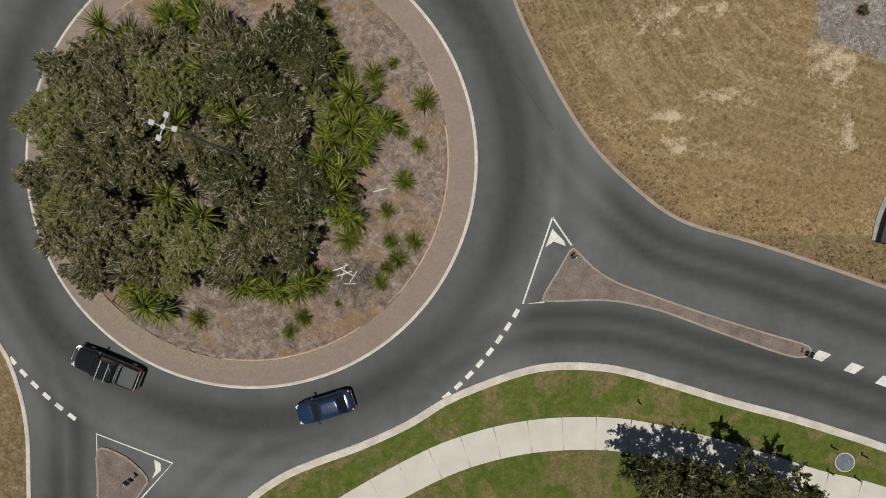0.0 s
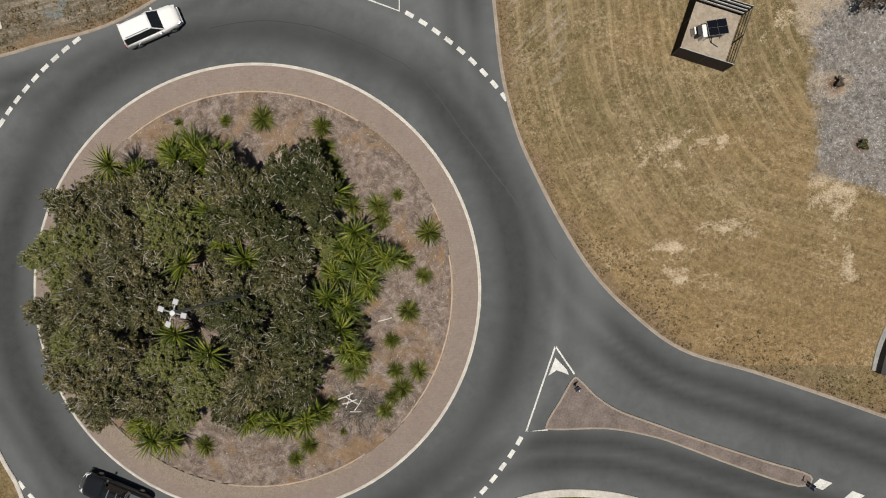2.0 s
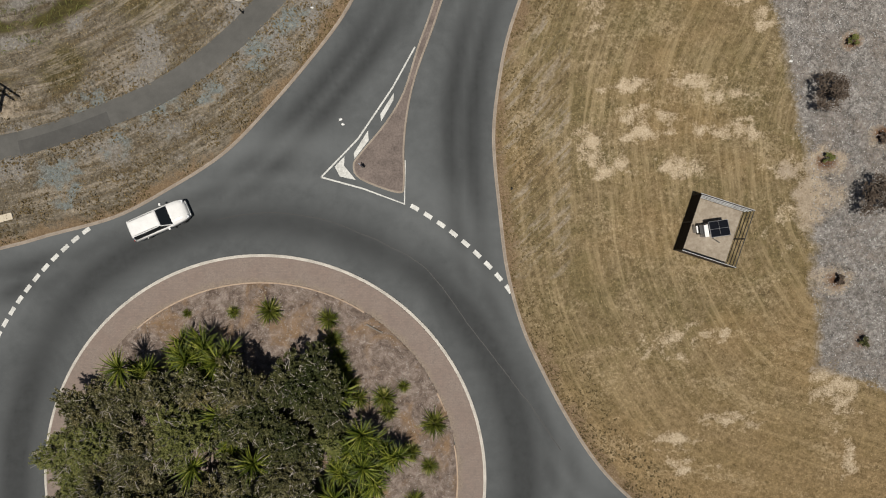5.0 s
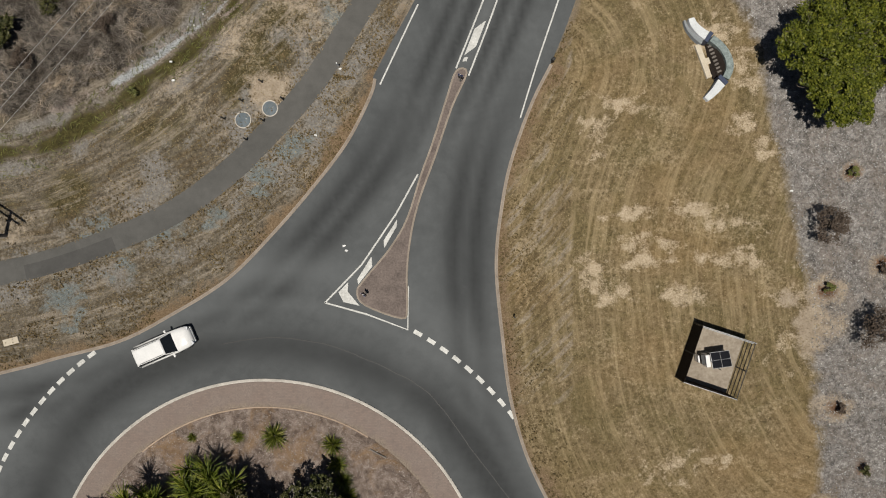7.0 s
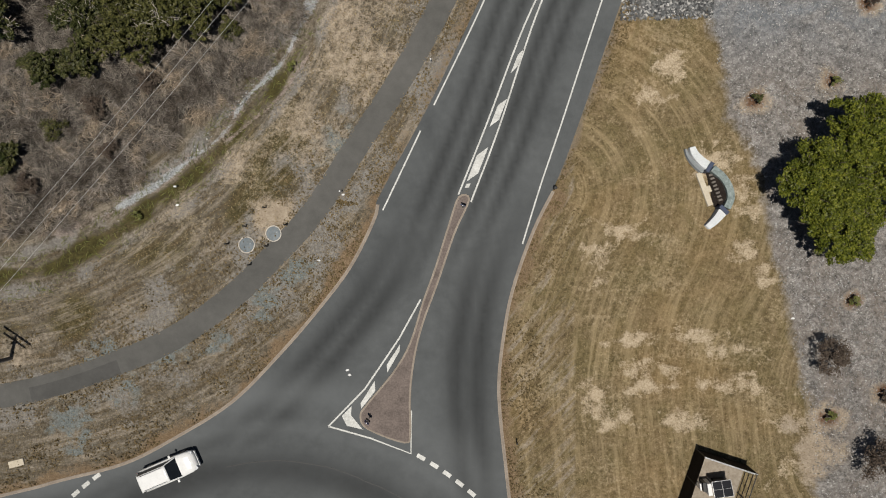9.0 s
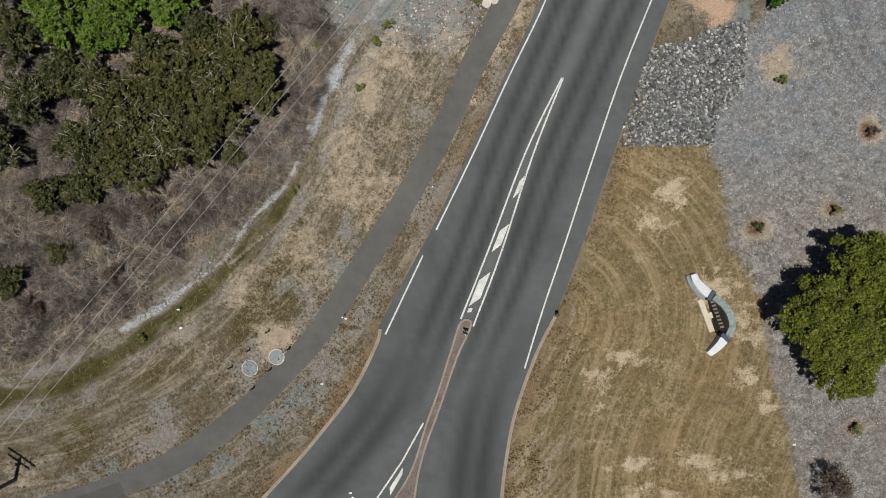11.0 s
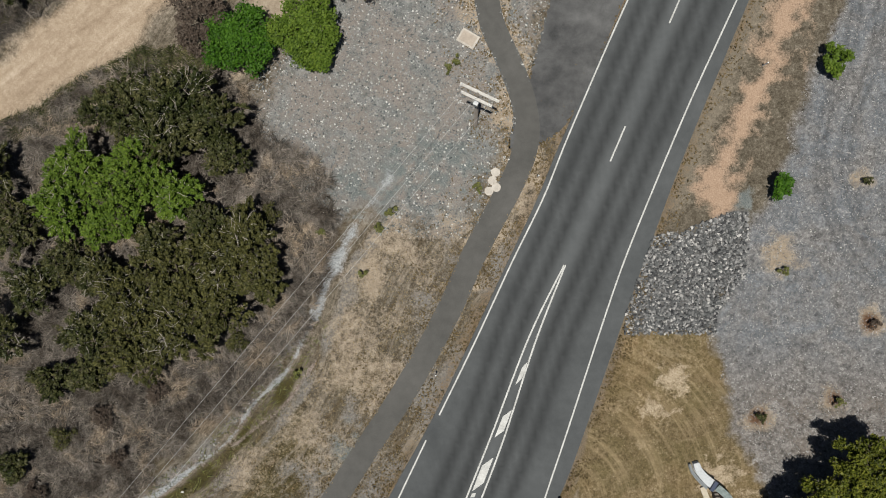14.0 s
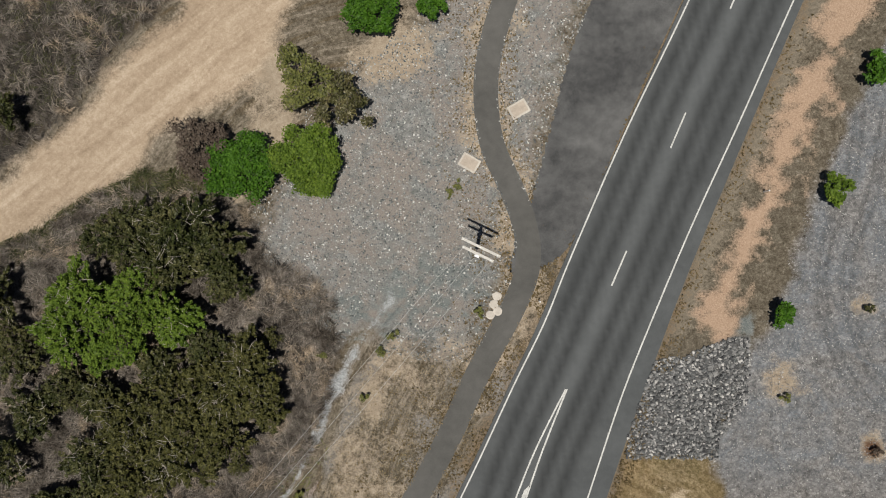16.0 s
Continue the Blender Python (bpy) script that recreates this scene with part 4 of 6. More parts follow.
# ---- plants ----
rng = np.random.default_rng(7)
BARK_PALE = mottled("pale_bark", (0.26, 0.225, 0.19), (0.56, 0.52, 0.46), 10, 2, 0.9, 0.2, 0.4)
BARK_DARK = mottled("dark_bark", (0.07, 0.055, 0.045), (0.17, 0.14, 0.115), 10, 2, 0.9, 0.2, 0.4)
GREY_LEAF = leafy("grey_green_leaf", [(0.10, (0.020, 0.019, 0.007)), (0.42, (0.068, 0.065, 0.026)), (0.70, (0.150, 0.142, 0.068)), (0.94, (0.42, 0.39, 0.28))])
two_toned(GREY_LEAF, 0.5, (0.58, 0.64, 0.46), (1.55, 1.40, 1.34))
DARK_LEAF = leafy("dark_green_leaf", [(0.10, (0.014, 0.018, 0.004)), (0.5, (0.050, 0.055, 0.018)), (0.9, (0.15, 0.148, 0.062))])
two_toned(DARK_LEAF, 0.45, (0.5, 0.6, 0.45), (1.35, 1.25, 1.3))
GOLD_LEAF = leafy("yellow_green_leaf", [(0.10, (0.020, 0.027, 0.004)), (0.5, (0.092, 0.110, 0.013)), (0.9, (0.25, 0.25, 0.036))])
OLIVE_LEAF = leafy("olive_leaf", [(0.12, (0.061, 0.068, 0.022)), (0.5, (0.135, 0.146, 0.043)), (0.9, (0.236, 0.230, 0.078))])
BRIGHT_LEAF = leafy("bright_green_leaf", [(0.12, (0.036, 0.066, 0.007)), (0.5, (0.092, 0.150, 0.017)), (0.9, (0.18, 0.25, 0.036))], 0.55)
FIG_LEAF = leafy("glossy_green_leaf", [(0.12, (0.016, 0.048, 0.004)), (0.5, (0.046, 0.118, 0.008)), (0.9, (0.095, 0.20, 0.020))], 0.55)
STRAP_LEAF = leafy("strap_leaf", [(0.1, (0.014, 0.024, 0.004)), (0.45, (0.070, 0.095, 0.011)), (0.74, (0.19, 0.21, 0.028)), (0.96, (0.46, 0.42, 0.14))], 0.5, 0.15)
TUFT_LEAF = leafy("tuft_leaf", [(0.1, (0.026, 0.036, 0.006)), (0.45, (0.082, 0.100, 0.016)), (0.75, (0.20, 0.20, 0.042)), (0.94, (0.45, 0.39, 0.18))], 0.5, 0.2)
SCRUB_LEAF = leafy("brown_olive_leaf", [(0.10, (0.020, 0.022, 0.007)), (0.5, (0.068, 0.070, 0.021)), (0.9, (0.155, 0.145, 0.050))])
DRY_GRASS = leafy("grey_dry_grass", [(0.1, (0.060, 0.051, 0.042)), (0.5, (0.20, 0.175, 0.150)), (0.9, (0.46, 0.41, 0.36))], 0.9, 0.05)
two_toned(DRY_GRASS, 0.32, (0.42, 0.40, 0.38), (1.45, 1.32, 1.12))
DRY_TWIG = leafy("dry_twig", [(0.1, (0.036, 0.031, 0.026)), (0.5, (0.115, 0.103, 0.088)), (0.9, (0.30, 0.272, 0.24))], 0.9, 0.05)
BROWN_LEAF = leafy("dead_brown_leaf", [(0.1, (0.050, 0.036, 0.028)), (0.5, (0.105, 0.080, 0.062)), (0.9, (0.19, 0.155, 0.125))], 0.8, 0.1)


def unit(n, r):
    v = r.normal(size=(n, 3))
    return v / np.linalg.norm(v, axis=1)[:, None]


def quad_cloud(name, centre, u, v, material, parent=None, label=""):
    """Many small leaves: each a kite of four corners, slightly folded."""
    n = len(centre)
    w = np.cross(u, v)
    w /= np.linalg.norm(w, axis=1)[:, None] + 1e-9
    fold = 0.25 * np.linalg.norm(v, axis=1)[:, None] * w
    p = np.stack([centre - u, centre + v - 0.1 * u + fold, centre + u, centre - v - 0.1 * u + fold], 1).reshape(-1, 3)
    me = bpy.data.meshes.new(name)
    me.vertices.add(4 * n)
    me.vertices.foreach_set("co", p.astype(np.float32).ravel())
    me.loops.add(4 * n)
    me.loops.foreach_set("vertex_index", np.arange(4 * n, dtype=np.int32))
    me.polygons.add(n)
    me.polygons.foreach_set("loop_start", np.arange(0, 4 * n, 4, dtype=np.int32))
    me.update()
    me.materials.append(material)
    ob = new(name, me)
    if parent:
        ob.parent = parent
    if label:
        ob["label"] = label
    return ob


def leaves_about(tips, spread, count, size, r, slim=0.4, flat=0.6, spray=0.0, hub=None):
    """Leaf middles and axes round the tips of the twigs."""
    k = r.integers(0, len(tips), count)
    d = unit(count, r) * (r.random((count, 1)) ** 0.7) * 1.15 * spread[k][:, None]
    d[:, 2] *= flat
    c = tips[k] + d
    u = unit(count, r)
    u[:, 2] *= 0.55
    if spray:
        # drawn-out sprays that point away from the middle of the tree
        way = tips - np.array(hub)
        way /= np.linalg.norm(way, axis=1)[:, None] + 1e-6
        way = way + 0.75 * unit(len(tips), r)
        way[:, 2] *= 0.6
        way /= np.linalg.norm(way, axis=1)[:, None] + 1e-6
        w = way[k]
        d = unit(count, r) * (r.random((count, 1)) ** 0.6) * spread[k][:, None] * 0.55
        c = tips[k] + d + w * (r.uniform(-1.5, 1.5, (count, 1)) * spread[k][:, None])
        u = w * spray + u * 0.6
    u /= np.linalg.norm(u, axis=1)[:, None]
    v = np.cross(u, unit(count, r) * 0.6 + np.array([0, 0, 1.0]))
    v /= np.linalg.norm(v, axis=1)[:, None] + 1e-9
    s = size * r.uniform(0.6, 1.35, (count, 1))
    return c, u * s, v * s * slim


def tree(x, y, height, radius, leaf, bark, label, count=5000, size=0.14, clumps=26, seed=0, slim=0.4, group="", name="tree", bare=0.0, low=0.45, stretch=1.0, angle=0.0, puff=(0.20, 0.34), spray=0.0):
    """Tapered trunk, limbs that fork into the crown, and a crown of leaf clumps with gaps."""
    r = np.random.default_rng(seed)
    z0 = at_ground(x, y) - 0.05
    base = new(name)
    base.location = (x, y, z0)
    tagged(base, label, "tree" if name == "tree" else "shrub", group)
    ca_, sa_ = math.cos(angle), math.sin(angle)
    tips, spread = [], []
    for k in range(clumps):
        a, q = r.uniform(0, math.tau), math.sqrt(r.uniform(0.0, 1.0)) * 0.86
        lump = 0.86 + (0.24 if bare else 0.06) * math.sin(3 * a + seed) + 0.12 * math.sin(5 * a + 2 * seed)
        px, py = q * radius * lump * math.cos(a) * stretch, q * radius * lump * math.sin(a)
        dome = math.sqrt(max(0.0, 1 - q * q))
        z = height * (low + (0.93 - low) * dome * r.uniform(0.72, 1.0))
        tips.append((px * ca_ - py * sa_, px * sa_ + py * ca_, z))
        spread.append(radius * r.uniform(*puff))
    tips, spread = np.array(tips), np.array(spread)
    bm = bmesh.new()
    fork = height * low * 0.45
    lean = r.uniform(-0.05, 0.05, 2) * height
    rt = 0.022 * height + 0.03
    tube(bm, [(0, 0, -0.1), (lean[0] * 0.5, lean[1] * 0.5, fork * 0.6), (lean[0], lean[1], fork)], [rt * 1.25, rt, rt * 0.85], 8)
    part("trunk", bm, bark, base)
    bm = bmesh.new()
    for n_tip, t in enumerate(tips):
        t = np.array(t)
        s = np.array([lean[0], lean[1], fork])
        m1 = s + (t - s) * 0.4 + r.normal(size=3) * radius * 0.06 + np.array([0, 0, height * 0.05])
        m2 = s + (t - s) * 0.75 + r.normal(size=3) * radius * 0.07
        over = t + (t - s) / (np.linalg.norm(t - s) + 1e-6) * radius * 0.12 * (1 + 2 * bare)
        if n_tip % 5 and clumps > 60:
            continue
        tube(bm, [s, m1, m2, over], [rt * 0.55, rt * 0.34, rt * 0.2, 0.014], 5)
        for j in range(2 + int(2 * bare)):
            e = t + unit(1, r)[0] * radius * (0.15 + 0.12 * bare)
            e[2] = max(e[2], fork)
            tube(bm, [m2, (np.array(m2) + e) / 2 + r.normal(size=3) * radius * 0.04, e], [rt * 0.2, rt * 0.15, 0.014], 4)
    for k in range(int(22 * bare) if spray else 0):
        # bare pale twigs that show on top of the crown
        t = tips[r.integers(0, clumps)] + np.array([0, 0, radius * 0.1])
        d = unit(1, r)[0] * np.array([1, 1, 0.3]) * radius * r.uniform(0.07, 0.2)
        tube(bm, [t - d, t + np.array([0, 0, 0.1]) + r.normal(size=3) * 0.08, t + d], [0.030, 0.022, 0.009], 4)
        tube(bm, [t, t + d * 0.5 + unit(1, r)[0] * radius * 0.14], [0.018, 0.008], 4)
    part("limb_frame", bm, bark, base)
    c, u, v = leaves_about(tips, spread, count, size, r, slim, 0.6, spray, (0, 0, height * 0.35))
    c[:, 2] = np.maximum(c[:, 2], 0.15)
    quad_cloud("crown", c, u, v, leaf, base)
    return base


def blades_mesh(name, count, length, width, r, up=0.55, droop=0.9, material=None, parent=None, root=0.06, z=0.0, at=(0, 0)):
    """A rosette of strap leaves, each of three bent lengths."""
    a = r.uniform(0, math.tau, count)
    el = np.arccos(np.clip(r.uniform(0, 1, count) ** 0.8, 0, 1)) * 0.92
    ln = length * r.uniform(0.65, 1.1, count)
    verts, faces = [], []
    for k in range(count):
        dx, dy = math.cos(a[k]), math.sin(a[k])
        px, py = -dy, dx
        e = el[k]
        rad, hz = root * r.random(), z
        pts = []
        for s in range(4):
            t = s / 3
            wd = width * (0.75, 1.0, 0.75, 0.06)[s] / 2
            pts.append((at[0] + rad * dx, at[1] + rad * dy, max(hz, 0.03), wd))
            ang = e - (0.25 - t) * 0.2 + droop * t * 0.75
            rad += ln[k] / 3 * math.sin(ang)
            hz += ln[k] / 3 * math.cos(ang)
        b = len(verts)
        for qx, qy, qz, wd in pts:
            verts.append((qx + px * wd, qy + py * wd, qz))
            verts.append((qx - px * wd, qy - py * wd, qz))
        for s in range(3):
            faces.append((b + 2 * s, b + 2 * s + 1, b + 2 * s + 3, b + 2 * s + 2))
    return from_arrays(name, verts, faces, material, parent)


def tuft(seed):
    r = np.random.default_rng(seed)
    ob = new("strap_leaf_tuft")
    blades_mesh("foliage", 150, 1.12, 0.052, r, droop=0.6, material=TUFT_LEAF, parent=ob)
    bm = disc(bmesh.new(), 0, 0, -0.05, 0.1, 0.12, 10, 0.06)
    part("crown_base", bm, BARK_DARK, ob)
    return tagged(ob, "round green and straw tuft of strap leaves on mulch", "plant", "tufts round the planting bed")


def cabbage_palm(seed, heads=5, tall=2.2, reach=1.05, leaf=1.7):
    """Several stems, each with a big head of long strap leaves."""
    r = np.random.default_rng(seed)
    ob = new("strap_leaf_palm")
    for k in range(heads):
        a = k * 2.4 + r.uniform(-0.4, 0.4)
        q = reach * math.sqrt((k + 0.3) / heads) if k else 0.0
        x, y, z = q * math.cos(a), q * math.sin(a), tall * r.uniform(0.45, 1.0)
        part("stem", tube(bmesh.new(), [(x * 0.35, y * 0.35, -0.1), (x * 0.8, y * 0.8, z * 0.6), (x, y, z)], [0.1, 0.075, 0.06], 7), BARK_DARK, ob)
        blades_mesh("leaf_head", 66, leaf, 0.085, r, droop=0.75, material=STRAP_LEAF, parent=ob, z=z, at=(x, y))
    return tagged(ob, "clump of stemmed plants with long arching bright green strap leaves" if heads > 1 else "single stemmed plant with a rosette of long arching strap leaves", "plant", "strap-leaf palms of the bed")


# the planting bed: grey-green trees on its western side, strap-leaf palms to the east, tufts round the rim
TREES = [(-28.6, 9.6, 5.2, 2.2), (-26.4, 13.0, 5.0, 2.0), (-24.6, 9.6, 6.4, 2.4), (-27.6, 6.0, 6.0, 2.4), (-29.0, 2.6, 5.2, 2.0), (-26.0, 2.4, 6.2, 2.2), (-23.6, 13.6, 5.2, 1.8), (-27.6, -1.2, 5.0, 2.0),
         (-21.6, 10.8, 6.2, 2.1), (-17.4, 14.2, 5.6, 2.0), (-13.6, 14.2, 5.2, 1.9), (-15.8, 12.0, 5.8, 1.9), (-13.6, 7.0, 5.4, 2.0), (-16.6, 4.6, 6.0, 2.0), (-13.2, 1.6, 5.0, 1.9),
         (-15.6, 0.2, 5.4, 2.1), (-19.6, -0.6, 5.2, 1.9), (-23.6, -1.6, 5.4, 2.0), (-25.0, 6.4, 6.4, 2.0), (-23.2, 5.4, 6.0, 1.8), (-30.0, 6.2, 4.6, 1.7), (-17.4, 7.2, 5.2, 1.6), (-20.6, 13.8, 5.0, 1.5), (-18.2, 11.4, 5.0, 1.5),
         (-30.8, 9.0, 5.0, 1.9), (-31.0, 4.4, 4.8, 1.8), (-29.6, 12.2, 4.8, 1.8), (-30.4, 0.4, 4.6, 1.7), (-12.2, 3.8, 5.4, 2.2), (-11.8, 15.2, 4.6, 1.7), (-19.4, 6.2, 5.8, 1.7), (-28.4, -2.6, 4.2, 1.5), (-21.2, -2.2, 4.8, 1.6), (-17.4, -1.8, 4.8, 1.8), (-14.0, 10.0, 5.0, 1.9), (-17.6, 5.2, 5.2, 1.6), (-22.4, 1.0, 5.0, 1.6), (-11.2, 12.6, 4.6, 1.6), (-12.6, -0.8, 4.4, 1.5)]
for k, (x, y, h, rad) in enumerate(TREES):
    grey = x < -19
    tree(x, y, h * 0.95, rad * 1.36, (GREY_LEAF if k % 4 else OLIVE_LEAF) if grey else (DARK_LEAF if k % 3 else GREY_LEAF), BARK_PALE,
         "grey-green fine-leaved tree with pale branches in the planting bed" if grey else "dark green small-leaved tree with pale branches", 17500, 0.088, 230, 100 + k, 0.38, "trees of the planting bed", bare=0.6, low=0.40, puff=(0.07, 0.15), spray=0.25)
tree(-11.9, 9.6, 3.6, 1.9, OLIVE_LEAF, BARK_PALE, "yellow-green open shrub with pale bare branches", 3600, 0.12, 18, 140, 0.45, name="shrub", bare=0.8)
tree(-15.6, 11.0, 4.4, 1.2, OLIVE_LEAF, BARK_PALE, "yellow-green open shrub with pale bare branches", 2200, 0.12, 12, 141, 0.45, name="shrub", bare=0.5)
# added low dark shrubs, standing in for the deep shade between the palms
for k, (x, y, rad) in enumerate(((-9.4, 7.2, 1.9), (-10.4, 10.6, 1.6), (-9.0, 3.4, 1.6), (-24.4, -3.2, 1.6), (-15.2, -2.8, 1.7), (-21.6, 15.2, 1.9))):
    tree(x, y, 1.7, rad, DARK_LEAF, BARK_DARK, "added low dark green shrub standing in for shade between the palms", 2600, 0.11, 50, 150 + k, 0.4, "undergrowth of the bed", "shrub", 0.2, 0.25, puff=(0.10, 0.18))
palms = [cabbage_palm(11, 7, 2.8, 1.7, 1.8), cabbage_palm(12, 3, 2.2, 0.8, 1.5), cabbage_palm(13, 1, 3.6, 0.0, 2.0)]
PALMS = [(-8.4, 9.0, 0), (-16.4, -3.6, 1), (-21.6, 3.1, 2), (-9.9, 4.9, 0), (-20.8, 16.2, 0), (-23.6, -4.2, 0), (-14.2, -3.9, 1), (-12.2, -3.5, 1), (-22.6, 16.6, 1), (-25.4, 15.0, 1), (-18.4, 9.6, 1), (-9.4, 2.5, 1),
         (-15.0, 11.2, 1), (-25.2, -4.0, 1), (-6.2, 8.6, 1), (-18.8, 16.2, 1), (-18.9, 12.2, 2), (-20.9, 8.3, 2), (-19.0, 1.6, 2), (-16.3, 8.6, 2), (-10.2, 13.2, 1), (-7.4, 6.6, 1), (-8.6, 1.6, 1), (-26.6, 15.6, 2), (-10.2, 7.6, 1)]
for k, (x, y, size) in enumerate(PALMS):
    m = pose(x, y, at_ground(x, y), 0, 0, 67 * k)
    if k < 3:
        palms[k].matrix_basis = m
    else:
        copy_thing(palms[size], m)
TUFTS = [(-22.9, 19.4, 0.5), (-19.1, 19.5, 0.65), (-16.1, 19.6, 1.25), (-11.4, 18.9, 1.1), (-11.0, 17.3, 0.9), (-10.2, 14.9, 0.95), (-9.0, 12.7, 1.1), (-7.0, 12.7, 1.15), (-5.4, 13.6, 0.65), (-3.0, 10.6, 1.35),
         (-3.4, 7.2, 0.85), (-4.6, 4.4, 1.15), (-5.9, 2.1, 0.9), (-3.8, -0.3, 1.0), (-5.6, -0.3, 0.9), (-5.1, -1.7, 1.1), (-6.5, -3.5, 0.85), (-4.9, 8.4, 1.0), (-12.5, -6.3, 1.0), (-13.6, -7.4, 0.8),
         (-20.9, -6.4, 1.05), (-9.8, -5.2, 0.42), (-8.9, -0.1, 1.3), (-11.4, -3.7, 1.1), (-23.1, -6.0, 0.8), (-10.6, 16.0, 0.9), (-9.6, 13.8, 0.9), (-5.9, -2.4, 0.8), (-10.6, -2.9, 0.7), (-6.6, 11.6, 0.9)]
tufts = [tuft(31), tuft(32), tuft(33)]
for k, (x, y, s) in enumerate(TUFTS):
    m = pose(x, y, at_ground(x, y) - 0.02, 0, 0, 51 * k)
    ob = tufts[k] if k < 3 else copy_thing(tufts[k % 3], m)
    ob.matrix_basis = m @ Matrix.Scale(s, 4)

# trees of the verges
for k, (x, y, h, rad, cnt) in enumerate(((25.9, 49.3, 5.6, 4.3, 22000), (26.9, 46.0, 5.2, 3.4, 12000), (28.2, 52.9, 5.6, 3.5, 12000), (31.0, 49.4, 6.2, 4.0, 11000))):
    tree(x, y, h, rad, GOLD_LEAF, BARK_DARK, "broad yellow-green tree on grey mulch", int(cnt * 1.7), 0.100, 260, 200 + k, 0.55, low=0.3, puff=(0.06, 0.13))
for k, (x, y, h, rad) in enumerate(((13.6, -17.2, 6.8, 2.4), (16.6, -17.8, 7.4, 2.9), (20.6, -17.6, 7.2, 2.6), (23.9, -18.6, 6.4, 2.2), (18.6, -20.6, 7.0, 2.8), (22.6, -21.2, 6.6, 2.6))):
    tree(x, y, h, rad, DARK_LEAF, BARK_PALE, "dark green small-leaved tree beside the concrete path", 5600, 0.12, 100, 220 + k, 0.42, "path-side trees", bare=0.3, puff=(0.10, 0.2), spray=0.5)
for k, (x, y, h, rad) in enumerate(((27.1, 36.3, 2.4, 1.6), (30.6, 28.4, 2.6, 1.9), (33.3, 34.2, 2.0, 1.2))):
    tree(x, y, h, rad, BROWN_LEAF, BARK_DARK, "sparse half-dead brown shrub on grey mulch", 1300, 0.11, 24, 240 + k, 0.4, "shrubs on the mulch", "shrub", 0.9, 0.3)
# western scrub
SCRUB = [(-27.8, 80.8, 5.0, 2.6, 0), (-23.4, 81.2, 5.2, 2.8, 0), (-20.6, 79.9, 4.6, 2.2, 0), (-24.6, 78.4, 5.0, 2.4, 0), (-19.6, 77.2, 3.8, 1.7, 3),
         (-31.2, 76.3, 5.0, 2.5, 1), (-26.0, 76.6, 5.4, 2.4, 1), (-32.6, 73.4, 4.6, 2.2, 1), (-27.6, 74.0, 5.2, 2.4, 1), (-23.6, 74.2, 4.4, 1.9, 1), (-29.4, 71.8, 4.4, 1.7, 1),
         (-18.0, 70.4, 4.4, 2.1, 2), (-17.0, 67.6, 3.8, 1.7, 2), (-20.6, 69.0, 4.6, 2.3, 2), (-23.8, 67.8, 4.8, 2.3, 2), (-27.6, 66.2, 4.6, 2.4, 2), (-20.6, 65.0, 4.4, 2.1, 2), (-23.8, 63.4, 4.4, 2.3, 2), (-27.4, 61.9, 4.4, 2.3, 2), (-30.6, 63.4, 4.2, 2.2, 3),
         (-34.4, 59.4, 3.2, 1.4, 3), (-35.4, 67.0, 3.8, 2.0, 3), (-36.4, 71.8, 4.0, 2.2, 3), (-38.8, 63.2, 4.2, 2.4, 3), (-32.8, 69.0, 3.6, 1.8, 3), (-39.0, 76.0, 4.2, 2.2, 3), (-38.0, 52.4, 2.4, 1.2, 3), (-25.6, 70.6, 3.4, 1.5, 3), (-21.6, 72.2, 3.4, 1.5, 3), (-30.2, 68.2, 3.6, 1.7, 3), (-31.6, 60.0, 3.0, 1.4, 3)]
kinds = ((DARK_LEAF, "dark olive scrub tree in dry undergrowth"), (BRIGHT_LEAF, "fresh green bushy tree in dry undergrowth"), (SCRUB_LEAF, "brownish olive scrub tree in dry undergrowth"), (DARK_LEAF, "dark olive scrub tree in dry undergrowth"))
for k, (x, y, h, rad, kind) in enumerate(SCRUB):
    leaf, lab = kinds[kind]
    tree(x, y, h * 0.9, rad * (1.28, 1.26, 1.45, 1.28)[kind], leaf, BARK_PALE if k % 2 else BARK_DARK, lab, 8600 if kind < 3 else 5200, 0.125, 160, 300 + k, 0.46, "trees of the western scrub", bare=0.4, low=0.3, puff=(0.07, 0.14), spray=0.2)
for k, (x, y, rad) in enumerate(((-30.6, 56.4, 1.2), (-34.0, 54.6, 1.1), (-26.2, 58.4, 1.0), (-19.4, 62.4, 1.0), (-36.4, 50.2, 1.0), (-16.6, 72.6, 1.1), (-29.4, 52.8, 0.9))):
    tree(x, y, 1.5, rad, SCRUB_LEAF if k % 2 else BROWN_LEAF, BARK_DARK, "small dark half-bare bush in dry grass", 900, 0.10, 26, 420 + k, 0.4, "bushes in the dry grass", "shrub", 0.8, 0.3)
